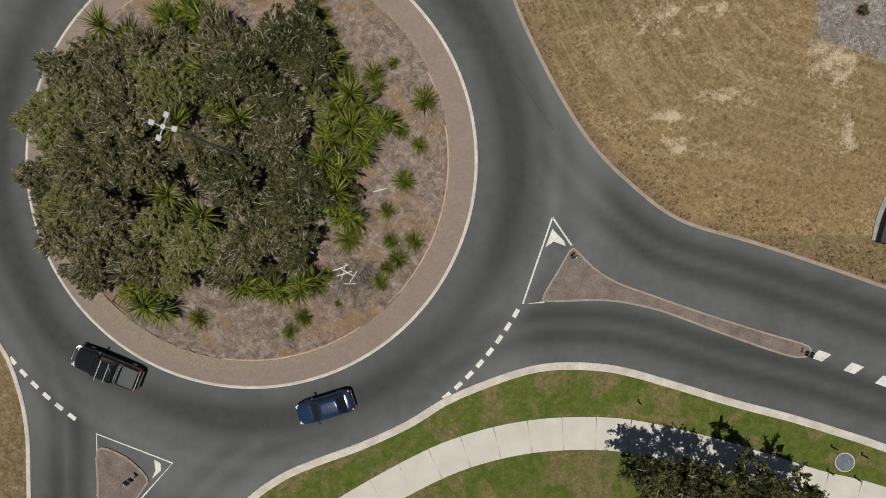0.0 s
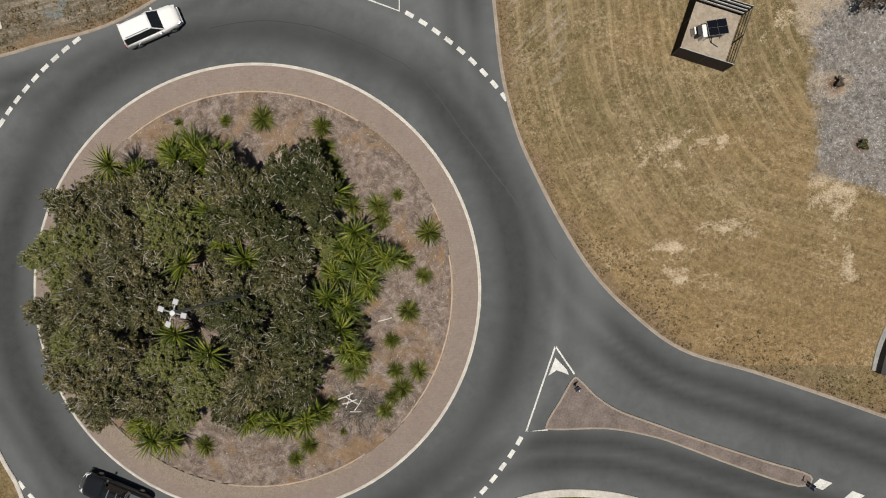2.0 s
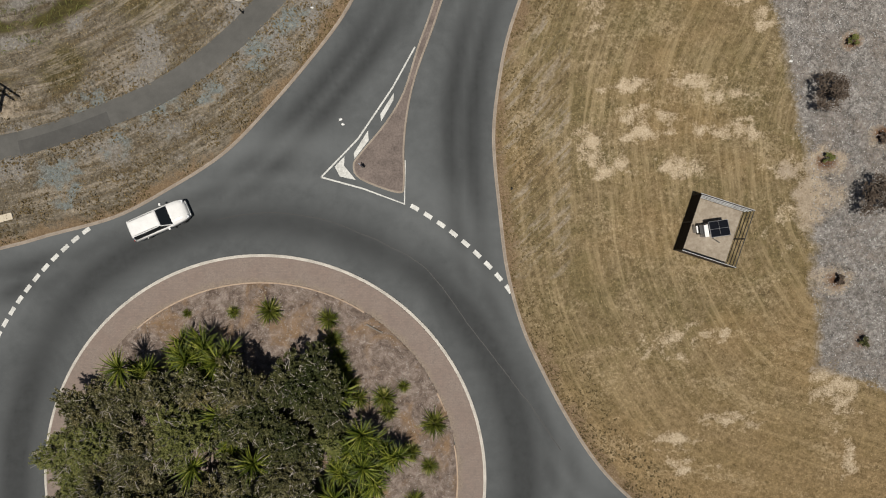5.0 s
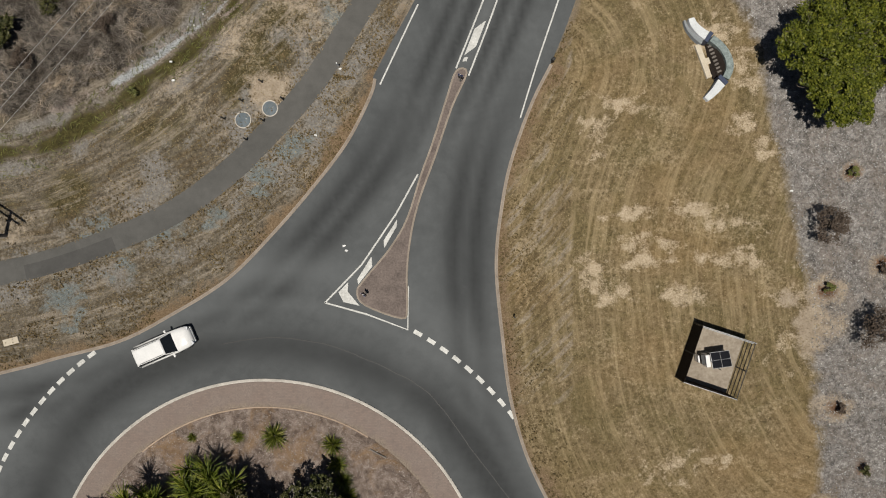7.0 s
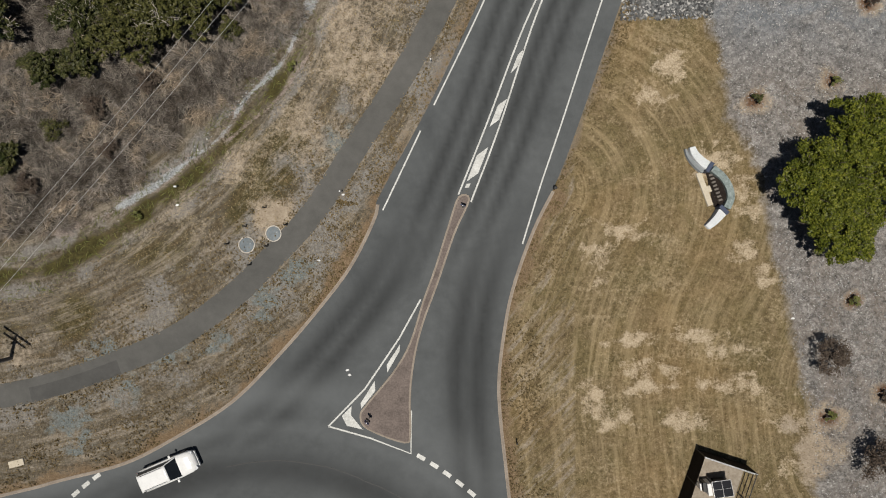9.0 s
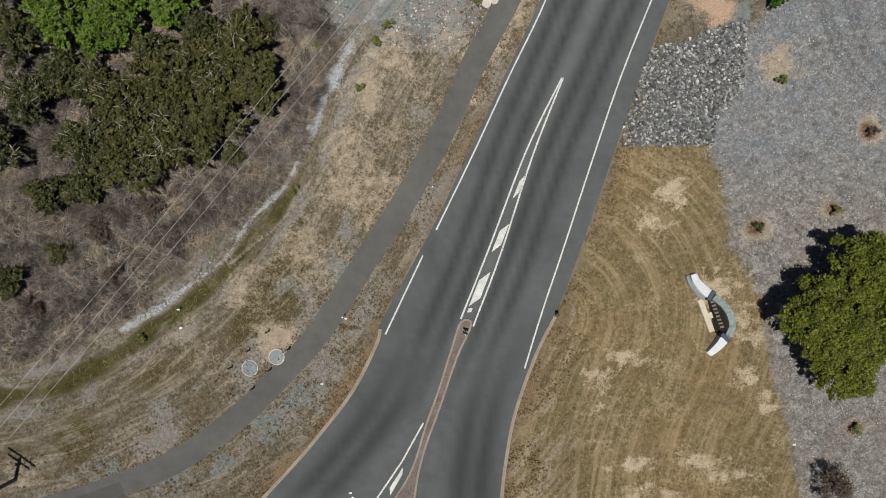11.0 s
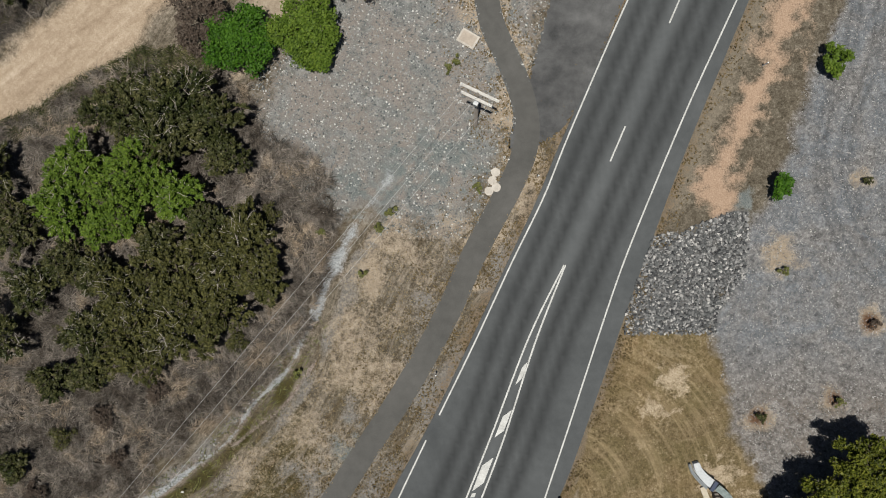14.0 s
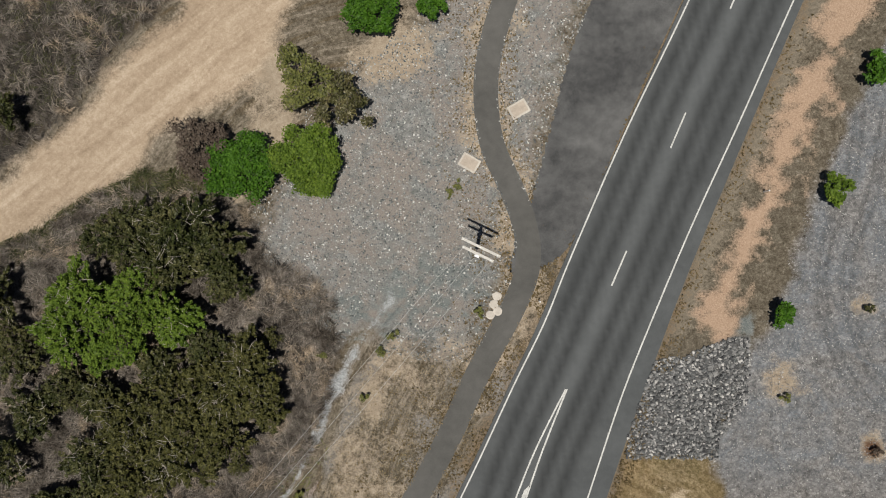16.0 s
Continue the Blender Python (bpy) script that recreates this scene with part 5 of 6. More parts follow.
for k, (x, y, h, rad, leaf, lab, cnt) in enumerate(((-18.6, 86.3, 2.7, 3.4, FIG_LEAF, "dense round glossy dark green shrub", 12000), (-13.3, 87.0, 2.8, 3.25, BRIGHT_LEAF, "dense rounded bright green shrub", 12000), (-12.4, 85.2, 2.0, 1.7, BRIGHT_LEAF, "dense rounded bright green shrub", 4000),
                                                     (-21.6, 87.8, 2.6, 3.0, BROWN_LEAF, "sparse brown half-dead shrub on gravel", 3600), (-13.2, 92.6, 3.6, 2.9, OLIVE_LEAF, "loose olive green shrub on gravel", 4200), (-10.4, 91.0, 3.2, 2.6, GREY_LEAF, "loose grey-green shrub on gravel", 3800),
                                                     (-8.0, 98.4, 3.0, 2.6, FIG_LEAF, "dense round glossy dark green shrub", 7000), (-3.2, 98.8, 2.4, 1.4, FIG_LEAF, "dense round glossy dark green shrub", 3000), (-37.6, 91.0, 3.4, 1.9, DARK_LEAF, "dark scrub bush beside the dirt track", 3200))):
    full = leaf in (FIG_LEAF,) or "rounded bright" in lab
    tree(x, y, h, rad, leaf, BARK_DARK, lab, cnt, 0.11, 90 if full else 36, 400 + k, 0.6, name="shrub", low=0.25, bare=0.0 if full else 0.6, puff=(0.14, 0.22))
for k, (x, y, h, rad) in enumerate(((23.6, 74.4, 1.7, 1.25), (27.6, 83.8, 1.7, 1.3), (30.8, 92.8, 1.9, 1.3))):
    tree(x, y, h, rad, FIG_LEAF if k != 1 else BRIGHT_LEAF, BARK_DARK, "young green shrub at the edge of the gravel", 900, 0.17, 14, 440 + k, 0.5, "young shrubs by the road", "shrub", 0.2, 0.25)
# small planted seedlings in bare rings
for k, (x, y) in enumerate(((27.5, 31.4), (28.5, 22.0), (30.2, 17.2), (29.3, 40.3), (31.6, 33.0), (21.9, 56.1), (27.8, 57.3), (30.6, 63.5), (30.2, 74.5), (23.8, 67.6), (-6.8, 72.6), (-7.8, 71.4), (-9.2, 67.8), (-2.1, 84.0), (-1.4, 84.6), (0.0, 74.4), (-12.6, 71.2), (-27.6, 47.6), (-14.7, 59.6))):
    tree(x, y, 0.75, 0.5, (OLIVE_LEAF, BROWN_LEAF, DARK_LEAF)[k % 3] if x > 0 else OLIVE_LEAF, BARK_DARK, "small low shrub in a bare patch", 160, 0.11, 9, 460 + k, 0.4, "small planted shrubs", "shrub", 0.3, 0.3)


# ---- loose covers ----
def scatter(n, poly, r, margin=0.0):
    poly = np.array(poly)
    lo, hi = np.maximum(poly.min(0), (-43, -26)), np.minimum(poly.max(0), (39, 109))
    q = r.uniform(lo, hi, (n * 3, 2))
    return q[signed(q[:, 0], q[:, 1], poly) + 0.5 * lumps(q[:, 0], q[:, 1], 1.6, 77) > margin][:n]


def stuff_cloud(name, q, r, size, slim, material, label, rise=0.1, tilt=0.5, category=""):
    """Loose litter lying on the ground at the points q."""
    n = len(q)
    z = ground_height(q[:, 0], q[:, 1])
    keep = z > -0.19
    q, z = q[keep], z[keep]
    n = len(q)
    a = r.uniform(0, math.tau, n)
    u = np.stack([np.cos(a), np.sin(a), r.normal(size=n) * tilt], 1)
    v = np.stack([-np.sin(a), np.cos(a), r.normal(size=n) * tilt], 1)
    s = size * r.uniform(0.5, 1.5, (n, 1))
    c = np.stack([q[:, 0], q[:, 1], z + rise * r.random(n)], 1)
    return tagged(quad_cloud(name, c, u * s, v * s * slim, material), label, category or name.replace("_", " "), kind="stuff")


def twig_cloud(name, q, r, length, material, label, height=0.5):
    """Bent dry stalks, combed in drifts."""
    z = ground_height(q[:, 0], q[:, 1])
    n = len(q)
    a = lumps(q[:, 0], q[:, 1], 2.6, 91) * 4 + r.normal(size=n) * 0.6
    d = np.stack([np.cos(a), np.sin(a)], 1)
    s = np.stack([-d[:, 1], d[:, 0]], 1) * 0.019
    ln = length * r.uniform(0.5, 1.5, n)[:, None]
    h = height * r.uniform(0.2, 1.0, n) * (0.8 + 0.7 * lumps(q[:, 0], q[:, 1], 1.8, 92))
    h = np.maximum(h, 0.05)
    p0 = np.column_stack([q - d * ln * 0.5, z])
    p1 = np.column_stack([q, z + h])
    p2 = np.column_stack([q + d * ln * 0.5, z + h * 0.55])
    sz = np.column_stack([s, np.zeros(n)])
    verts = np.stack([p0 - sz, p0 + sz, p1 + sz, p1 - sz, p2 + sz * 0.3, p2 - sz * 0.3], 1).reshape(-1, 3)
    b = np.arange(n)[:, None] * 6
    f = np.concatenate([b + np.array([0, 1, 2, 3]), b + np.array([3, 2, 4, 5])], 1).reshape(-1, 4)
    me = bpy.data.meshes.new(name)
    me.vertices.add(6 * n)
    me.vertices.foreach_set("co", verts.astype(np.float32).ravel())
    me.loops.add(f.size)
    me.loops.foreach_set("vertex_index", f.ravel().astype(np.int32))
    me.polygons.add(len(f))
    me.polygons.foreach_set("loop_start", np.arange(0, f.size, 4, dtype=np.int32))
    me.update()
    me.materials.append(material)
    return tagged(new(name, me), label, "undergrowth", kind="stuff")


def tussocks(name, mids, per, length, width, material, label, r):
    """Tussocks of long dry blades that arch out of one root and are combed over to one side."""
    n = len(mids)
    size = r.uniform(0.6, 1.35, n)
    comb = 3.0 * lumps(mids[:, 0], mids[:, 1], 3.5, 95) + r.normal(size=n) * 0.7
    z = ground_height(mids[:, 0], mids[:, 1])
    k = np.repeat(np.arange(n), per)
    m = len(k)
    a = comb[k] + r.normal(size=m) * 1.0
    d = np.stack([np.cos(a), np.sin(a), np.zeros(m)], 1)
    side = np.stack([-d[:, 1], d[:, 0], np.zeros(m)], 1)
    ln = (length * size[k] * r.uniform(0.5, 1.2, m))[:, None]
    root = np.column_stack([mids[k] + r.normal(size=(m, 2)) * 0.10, z[k]])
    up = np.array([0, 0, 1.0])
    bend = side * (r.normal(size=m) * 0.22)[:, None]
    p1 = root + ln * (0.30 * d + 0.50 * up)
    p2 = root + ln * (0.68 * d + 0.52 * up + bend)
    p3 = root + ln * (1.00 * d + 0.20 * up + 2.2 * bend)
    w = width * side
    verts = np.stack([root - w, root + w, p1 - w, p1 + w, p2 - 0.8 * w, p2 + 0.8 * w, p3 - 0.15 * w, p3 + 0.15 * w], 1).reshape(-1, 3)
    b = np.arange(m)[:, None] * 8
    f = np.concatenate([b + np.array([0, 1, 3, 2]), b + np.array([2, 3, 5, 4]), b + np.array([4, 5, 7, 6])], 1).reshape(-1, 4)
    me = bpy.data.meshes.new(name)
    me.vertices.add(8 * m)
    me.vertices.foreach_set("co", verts.astype(np.float32).ravel())
    me.loops.add(f.size)
    me.loops.foreach_set("vertex_index", f.ravel().astype(np.int32))
    me.polygons.add(len(f))
    me.polygons.foreach_set("loop_start", np.arange(0, f.size, 4, dtype=np.int32))
    me.update()
    me.materials.append(material)
    return tagged(new(name, me), label, "undergrowth", kind="stuff")


tussocks("dry_tussocks", np.concatenate([scatter(4000, BRUSH, rng, -1.1), scatter(450, BRUSH_FAR, rng, -0.2)]), 24, 0.9, 0.018, DRY_GRASS, "grey-brown tussocks of long dead grass", rng)
twig_cloud("dry_undergrowth", np.concatenate([scatter(24000, BRUSH, rng, -0.3), scatter(4000, BRUSH_FAR, rng, -0.2)]), rng, 0.9, DRY_TWIG, "grey-brown dead grass and twigs lying in drifts", 0.55)
twig_cloud("weeds", np.concatenate([scatter(1500, [(-44, 38), (-34, 42), (-22, 49.5), (-15, 58), (-12, 64), (-14, 64), (-24, 52.5), (-34, 45.5), (-44, 43)], rng, 0)]), rng, 0.5, OLIVE_LEAF, "low green weeds along the ditch", 0.25)
twig_cloud("low_scrub", np.concatenate([scatter(5000, BRUSH_FAR, rng, 0.5), scatter(3500, [(-40, 77), (-30, 82.5), (-22, 84), (-20, 86.5), (-27, 86.6), (-34, 83.4), (-40, 80)], rng, 0)]), rng, 0.6, DARK_LEAF, "low dark olive scrub beside the dirt track", 0.5)
circle = ring_line(R_BED - 0.3, 60)
CHIP = leafy("bark_chip", [(0.1, (0.10, 0.08, 0.07)), (0.5, (0.27, 0.235, 0.21)), (0.9, (0.52, 0.47, 0.43))], 0.9, 0.0)
GREY_CHIP = leafy("grey_chip", [(0.1, (0.08, 0.076, 0.074)), (0.5, (0.27, 0.262, 0.256)), (0.9, (0.66, 0.645, 0.635))], 0.9, 0.0)
STRAW = leafy("straw", [(0.1, (0.12, 0.085, 0.04)), (0.5, (0.27, 0.20, 0.105)), (0.9, (0.50, 0.41, 0.25))], 0.9, 0.1)
stuff_cloud("bark_mulch", scatter(16000, circle, rng), rng, 0.07, 0.35, CHIP, "brown and grey bark chips of the planting bed", 0.05)
stuff_cloud("wood_mulch", scatter(34000, MULCH_E, rng), rng, 0.075, 0.35, GREY_CHIP, "bleached grey wood-chip mulch", 0.06)
EAST_LAWN = [(17, 2.4), (12.8, 5.2), (10, 8), (6, 15.2), (3.2, 23), (2.3, 28), (2.2, 34), (2.7, 38), (5.2, 46.7), (8, 52), (12, 63), (18, 62), (20, 54.8), (23, 45), (25, 38.5), (26.6, 30), (27, 17.3), (30, 14), (39, 10), (39, -5.6), (27.5, -1.7)]
WEST_BANK = [(-43, 24.5), (-34.3, 26.6), (-25, 30), (-20.3, 33), (-13.4, 40.3), (-8.8, 47), (-3, 58.6), (5, 76), (4, 78), (-0.5, 72), (-5, 70), (-10.5, 70), (-13, 64), (-15, 58.5), (-22.5, 50.8), (-34, 43.4), (-43, 41)]
stuff_cloud("dry_grass", np.concatenate([scatter(26000, EAST_LAWN, rng), scatter(20000, WEST_BANK, rng)]), rng, 0.075, 0.22, STRAW, "short straw-coloured dry grass", 0.06, 0.9)


def along(line, n, r, lo, hi):
    """Points beside a line, between two distances to its left."""
    i = r.integers(2, len(line) - 2, n)
    t = r.random((n, 1))
    d = r.uniform(0, 1, n) ** 1.5 * (hi - lo) + lo
    a = offset(line, 1.0) - line
    return line[i] * (1 - t) + line[i + 1] * t + a[i] * d[:, None]


VERGE_WEED = leafy("verge_weed", [(0.1, (0.070, 0.054, 0.026)), (0.5, (0.145, 0.108, 0.054)), (0.9, (0.26, 0.195, 0.11))], 0.9, 0.05)
wr_ = np.random.default_rng(15)
q = np.concatenate([along(kerb_e, 5200, wr_, -0.3, -3.4), along(kerb_w, 4200, wr_, 0.3, 3.4), along(path_nw, 5000, wr_, 1.05, 4.5), along(path_nw, 3000, wr_, -1.05, -2.4), along(edge_e, 2200, wr_, -0.15, -1.5), along(edge_w, 1800, wr_, 0.15, 1.6)])
q = q[(lumps(q[:, 0], q[:, 1], 1.4, 17) > -0.25) & (q[:, 1] > -6) & (q[:, 1] < 108) & (signed(q[:, 0], q[:, 1], road_outline) < -0.1) & (near(q[:, 0], q[:, 1], path_nw) > 1.02) & (np.abs(q[:, 0]) < 42)]
stuff_cloud("verge_weed", q, wr_, 0.10, 0.45, VERGE_WEED, "low brown and olive weeds along kerb and path", 0.10, 0.8)

# ---- vehicles ----
GLASS = plain("tinted_glass", (0.012, 0.014, 0.016), 0.06, 0.0, 0.6)
RUBBER = plain("tyre_rubber", (0.02, 0.02, 0.02), 0.85)
ALLOY = plain("alloy", (0.45, 0.45, 0.46), 0.35, 0.9)
CHROME = plain("bright_steel", (0.75, 0.75, 0.75), 0.2, 0.95)
BLACK_TRIM = plain("black_plastic", (0.02, 0.02, 0.021), 0.5)
LAMP_RED = plain("tail_lamp", (0.35, 0.02, 0.02), 0.25)
LAMP_CLEAR = plain("headlamp", (0.65, 0.67, 0.7), 0.15)


def paint(name, c):
    m = plain(name, c, 0.16, 0.0, 0.35)
    b = m.node_tree.nodes["Principled BSDF"]
    b.inputs["Coat Weight"].default_value, b.inputs["Coat Roughness"].default_value = 0.4, 0.04
    return m


def loft(bm, stations):
    """A skin over cross-sections; each is x and a half outline (y, z) from the sill up to the middle line."""
    rings = []
    for x, half in stations:
        pts = [(x, -y, z) for y, z in half] + [(x, y, z) for y, z in reversed(half)]
        rings.append([bm.verts.new(p) for p in pts])
    for a, b in zip(rings, rings[1:]):
        for k in range(len(a) - 1):
            bm.faces.new((a[k], a[k + 1], b[k + 1], b[k]))
        bm.faces.new((a[-1], a[0], b[0], b[-1]))
    bm.faces.new(rings[0])
    bm.faces.new(rings[-1][::-1])
    bmesh.ops.recalc_face_normals(bm, faces=bm.faces[:])
    for f in bm.faces:
        f.smooth = True
    return bm


def car(name, label, L, W, H, paint_mat, cab, bonnet, belt=0.98, tray=False, rails=None):
    """cab: x of screen foot, roof front, roof back, rear glass foot. Front is +x."""
    ob = tagged(new(name), label, "car")
    h = L / 2
    w = W / 2
    prof = [(h, 0.55, 0.72), (h - 0.12, 0.80, bonnet - 0.18), (h - 0.45, 0.93, bonnet - 0.04), (cab[0], 1.0, belt), (0, 1.0, belt), (cab[3], 1.0, belt), (-h + 0.35, 0.97, belt - 0.02), (-h + 0.10, 0.90, belt - 0.08), (-h, 0.74, belt - 0.22)]
    st = [(x, [(w * k * 0.9, 0.28), (w * k, 0.45), (w * k, z - 0.16), (w * k * 0.94, z - 0.03), (w * k * 0.55, z)]) for x, k, z in prof]
    part("body", loft(bmesh.new(), st), paint_mat, ob)
    a, b, c, d = cab
    # glass, each pane its own piece
    wl, wr = w * 0.88, w * 0.70
    z0, z1 = belt - 0.02, H - 0.04
    lo_f, lo_b, up_f, up_b = (a, wl, z0), (d, wl, z0), (b, wr, z1), (c, wr, z1)

    def pane(nm, quad):
        bm = bmesh.new()
        vs = [bm.verts.new(p) for p in quad]
        bm.faces.new(vs)
        r = bmesh.ops.extrude_face_region(bm, geom=bm.faces[:])
        mid = Vector((0, 0, belt * 0.6))
        for v in [g for g in r["geom"] if isinstance(g, bmesh.types.BMVert)]:
            v.co += (mid - v.co).normalized() * 0.05
        bmesh.ops.recalc_face_normals(bm, faces=bm.faces[:])
        return part(nm, bm, GLASS, ob, "dark tinted glass")

    pane("windscreen", [(a, -wl, z0), (a, wl, z0), (b, wr, z1), (b, -wr, z1)])
    pane("rear_window", [(d, -wl, z0), (d, wl, z0), (c, wr, z1), (c, -wr, z1)])
    for s in (-1, 1):
        pane("side_window", [(a, s * wl, z0), (d, s * wl, z0), (c, s * wr, z1), (b, s * wr, z1)])
    roof = [(x, [(wr * k + 0.02, z1 - 0.03), (wr * k + 0.01, z1 + 0.02 * k), (wr * 0.6 * k, z1 + 0.05 * k), (wr * 0.3, z1 + 0.055 * k), (0.01, z1 + 0.06 * k)]) for x, k in ((b + 0.05, 0.98), (b - 0.15, 1.0), ((b + c) / 2, 1.02), (c + 0.1, 1.0), (c - 0.05, 0.98))]
    part("roof", loft(bmesh.new(), roof), paint_mat, ob)
    for s in (-1, 1):
        part("pillar", tube(bmesh.new(), [(a, s * wl, z0), (b, s * (wr + 0.01), z1)], [0.045, 0.04], 6), paint_mat, ob)
        part("pillar", tube(bmesh.new(), [(d, s * wl, z0), (c, s * (wr + 0.01), z1)], [0.06, 0.05], 6), paint_mat, ob)
    for sx in (1, -1):
        for s in (-1, 1):
            m = Matrix.Translation((sx * (h - 0.95) + (0.05 if sx > 0 else -0.02), s * (w - 0.12), 0.36)) @ Matrix.Rotation(radians(90), 4, "X")
            bm = bmesh.new()
            bmesh.ops.create_cone(bm, cap_ends=True, segments=24, radius1=0.36, radius2=0.36, depth=0.24, matrix=m)
            bmesh.ops.bevel(bm, geom=[e for e in bm.edges if e.is_manifold and e.calc_face_angle() > 1], offset=0.04, segments=2, affect="EDGES")
            wheel = part("wheel", bm, RUBBER, ob)
            bm = bmesh.new()
            bmesh.ops.create_cone(bm, cap_ends=True, segments=16, radius1=0.22, radius2=0.18, depth=0.26, matrix=m)
            part("rim", bm, ALLOY, wheel)
    for s in (-1, 1):
        part("mirror", box(bmesh.new(), a - 0.35, s * (w + 0.10), belt + 0.06, 0.16, 0.22, 0.16, 0, 0.03), BLACK_TRIM if tray else paint_mat, ob)
        part("headlight", box(bmesh.new(), h - 0.19, s * w * 0.66, bonnet - 0.26, 0.3, 0.34, 0.13, -s * 0.35, 0.03), LAMP_CLEAR, ob)
        part("tail_light", box(bmesh.new(), -h + 0.12, s * w * 0.80, belt - 0.2, 0.16, 0.16, 0.26, 0, 0.03), LAMP_RED, ob)
    part("front_bumper", box(bmesh.new(), h - 0.06, 0, 0.45, 0.22, W * 0.72, 0.24, 0, 0.06), BLACK_TRIM if tray else paint_mat, ob)
    part("rear_bumper", box(bmesh.new(), -h + 0.03, 0, 0.5, 0.2, W * 0.82, 0.2, 0, 0.05), BLACK_TRIM, ob)
    if rails:
        for s in (-1, 1):
            part("roof_rail", tube(bmesh.new(), [(b - 0.2, s * wr * 0.92, z1 + 0.05), (b - 0.3, s * wr * 0.92, z1 + 0.10), (c + 0.3, s * wr * 0.92, z1 + 0.10), (c + 0.2, s * wr * 0.92, z1 + 0.05)], [0.02] * 4, 6), rails, ob)
    if tray:
        # tonneau cover, sports bar, roof bars and a bull bar
        part("tonneau_cover", box(bmesh.new(), (d - h + 0.1) / 2 - 0.1, 0, belt + 0.012, abs(-h + 0.2 - d) - 0.3, W * 0.80, 0.03, 0, 0.012), plain("tonneau_vinyl", (0.035, 0.045, 0.048), 0.45), ob, "dark vinyl tonneau cover")
        for k, x in enumerate((d - 0.12, d - 0.26)):
            part("sports_bar", tube(bmesh.new(), [(x, -w * 0.86, belt), (x + 0.04, -w * 0.72, belt + 0.36), (x + 0.04, w * 0.72, belt + 0.36), (x, w * 0.86, belt)], [0.035] * 4, 8), CHROME, ob, "chromed sports bar")
        for x in (b - 0.35, c + 0.25):
            part("roof_bar", box(bmesh.new(), x, 0, z1 + 0.11, 0.07, W * 0.82, 0.04, 0, 0.012), CHROME, ob, "silver roof bar")
        part("bull_bar", tube(bmesh.new(), [(h - 0.35, -w * 0.94, 0.75), (h + 0.02, -w * 0.86, 0.85), (h + 0.12, -w * 0.4, 0.98), (h + 0.12, w * 0.4, 0.98), (h + 0.02, w * 0.86, 0.85), (h - 0.35, w * 0.94, 0.75)], [0.04] * 6, 8), CHROME, ob, "polished steel bull bar")
        part("tailgate_trim", box(bmesh.new(), -h + 0.05, 0, belt - 0.05, 0.06, W * 0.8, 0.05, 0, 0.01), CHROME, ob)
    return ob


ute = car("utility_truck", "black dual-cab utility with silver roof bars and covered tray", 5.45, 1.88, 1.82, paint("black_paint", (0.012, 0.013, 0.015)), (1.15, 0.55, -0.75, -0.95), 1.1, 1.08, True)
ute.matrix_basis = pose(-28.1, -10.3, 0, 0, 0, 158)
sedan = car("hatchback", "dark blue car on the circulating lane", 4.5, 1.80, 1.50, paint("blue_paint", (0.012, 0.030, 0.075)), (1.05, 0.25, -1.15, -1.75), 0.95, 0.95)
sedan.matrix_basis = pose(-10.8, -13.3, 0, 0, 0, 197)
wagon = car("station_wagon", "white four-wheel-drive wagon on the circulating lane", 4.85, 1.86, 1.80, paint("white_paint", (0.80, 0.80, 0.79)), (1.05, 0.35, -2.0, -2.22), 1.1, 1.06, False, ALLOY)
wagon.matrix_basis = pose(-24.9, 26.9, 0, 0, 0, 23)

# ---- street furniture ----
STEEL = mottled("galvanised_steel", (0.30, 0.31, 0.32), (0.50, 0.51, 0.52), 16, 2, 0.5, 0.5, 0.1, 0, 0.6)
WHITE_METAL = plain("white_metal", (0.78, 0.78, 0.77), 0.45)
GREY_TIMBER = mottled("weathered_timber", (0.13, 0.115, 0.10), (0.30, 0.27, 0.24), 18, 2, 0.9, 0.2, 0.4)
PALE_TIMBER = mottled("bleached_timber", (0.50, 0.48, 0.45), (0.78, 0.76, 0.72), 18, 2, 0.9, 0.2, 0.3)
BLACK_PAINT = plain("black_painted_steel", (0.02, 0.019, 0.018), 0.6)
DARK_BOARD = mottled("dark_brown_board", (0.014, 0.010, 0.008), (0.035, 0.026, 0.021), 8, 1, 0.85, 0.2, 0.2)

lamp = tagged(new("street_lamp"), "tall steel light pole with four white floodlights among trees", "street lamp")
lamp.location = (-16.3, 6.05, at_ground(-16.3, 6.05))
part("pole", tube(bmesh.new(), [(0, 0, -0.2), (0, 0, 7), (0, 0, 15.0)], [0.15, 0.115, 0.08], 14), STEEL, lamp)
part("collar", disc(bmesh.new(), 0, 0, 14.75, 15.15, 0.15, 16), STEEL, lamp)
for k, a in enumerate((160, 72, -12, 250)):
    c, s = math.cos(radians(a)), math.sin(radians(a))
    arm = part("arm", tube(bmesh.new(), [(0, 0, 15.0), (0.3 * c, 0.3 * s, 15.1), (0.55 * c, 0.55 * s, 15.1)], [0.05, 0.045, 0.04], 8), STEEL, lamp)
    head = part("floodlight", box(bmesh.new(), 0.66 * c, 0.66 * s, 15.14, 0.33, 0.31, 0.13, radians(a), 0.04), plain("lamp_grey_white", (0.42, 0.42, 0.44), 0.5), lamp, "white floodlight housing")
    part("lens", box(bmesh.new(), 0.66 * c, 0.66 * s, 15.06, 0.26, 0.24, 0.03, radians(a)), LAMP_CLEAR, head)


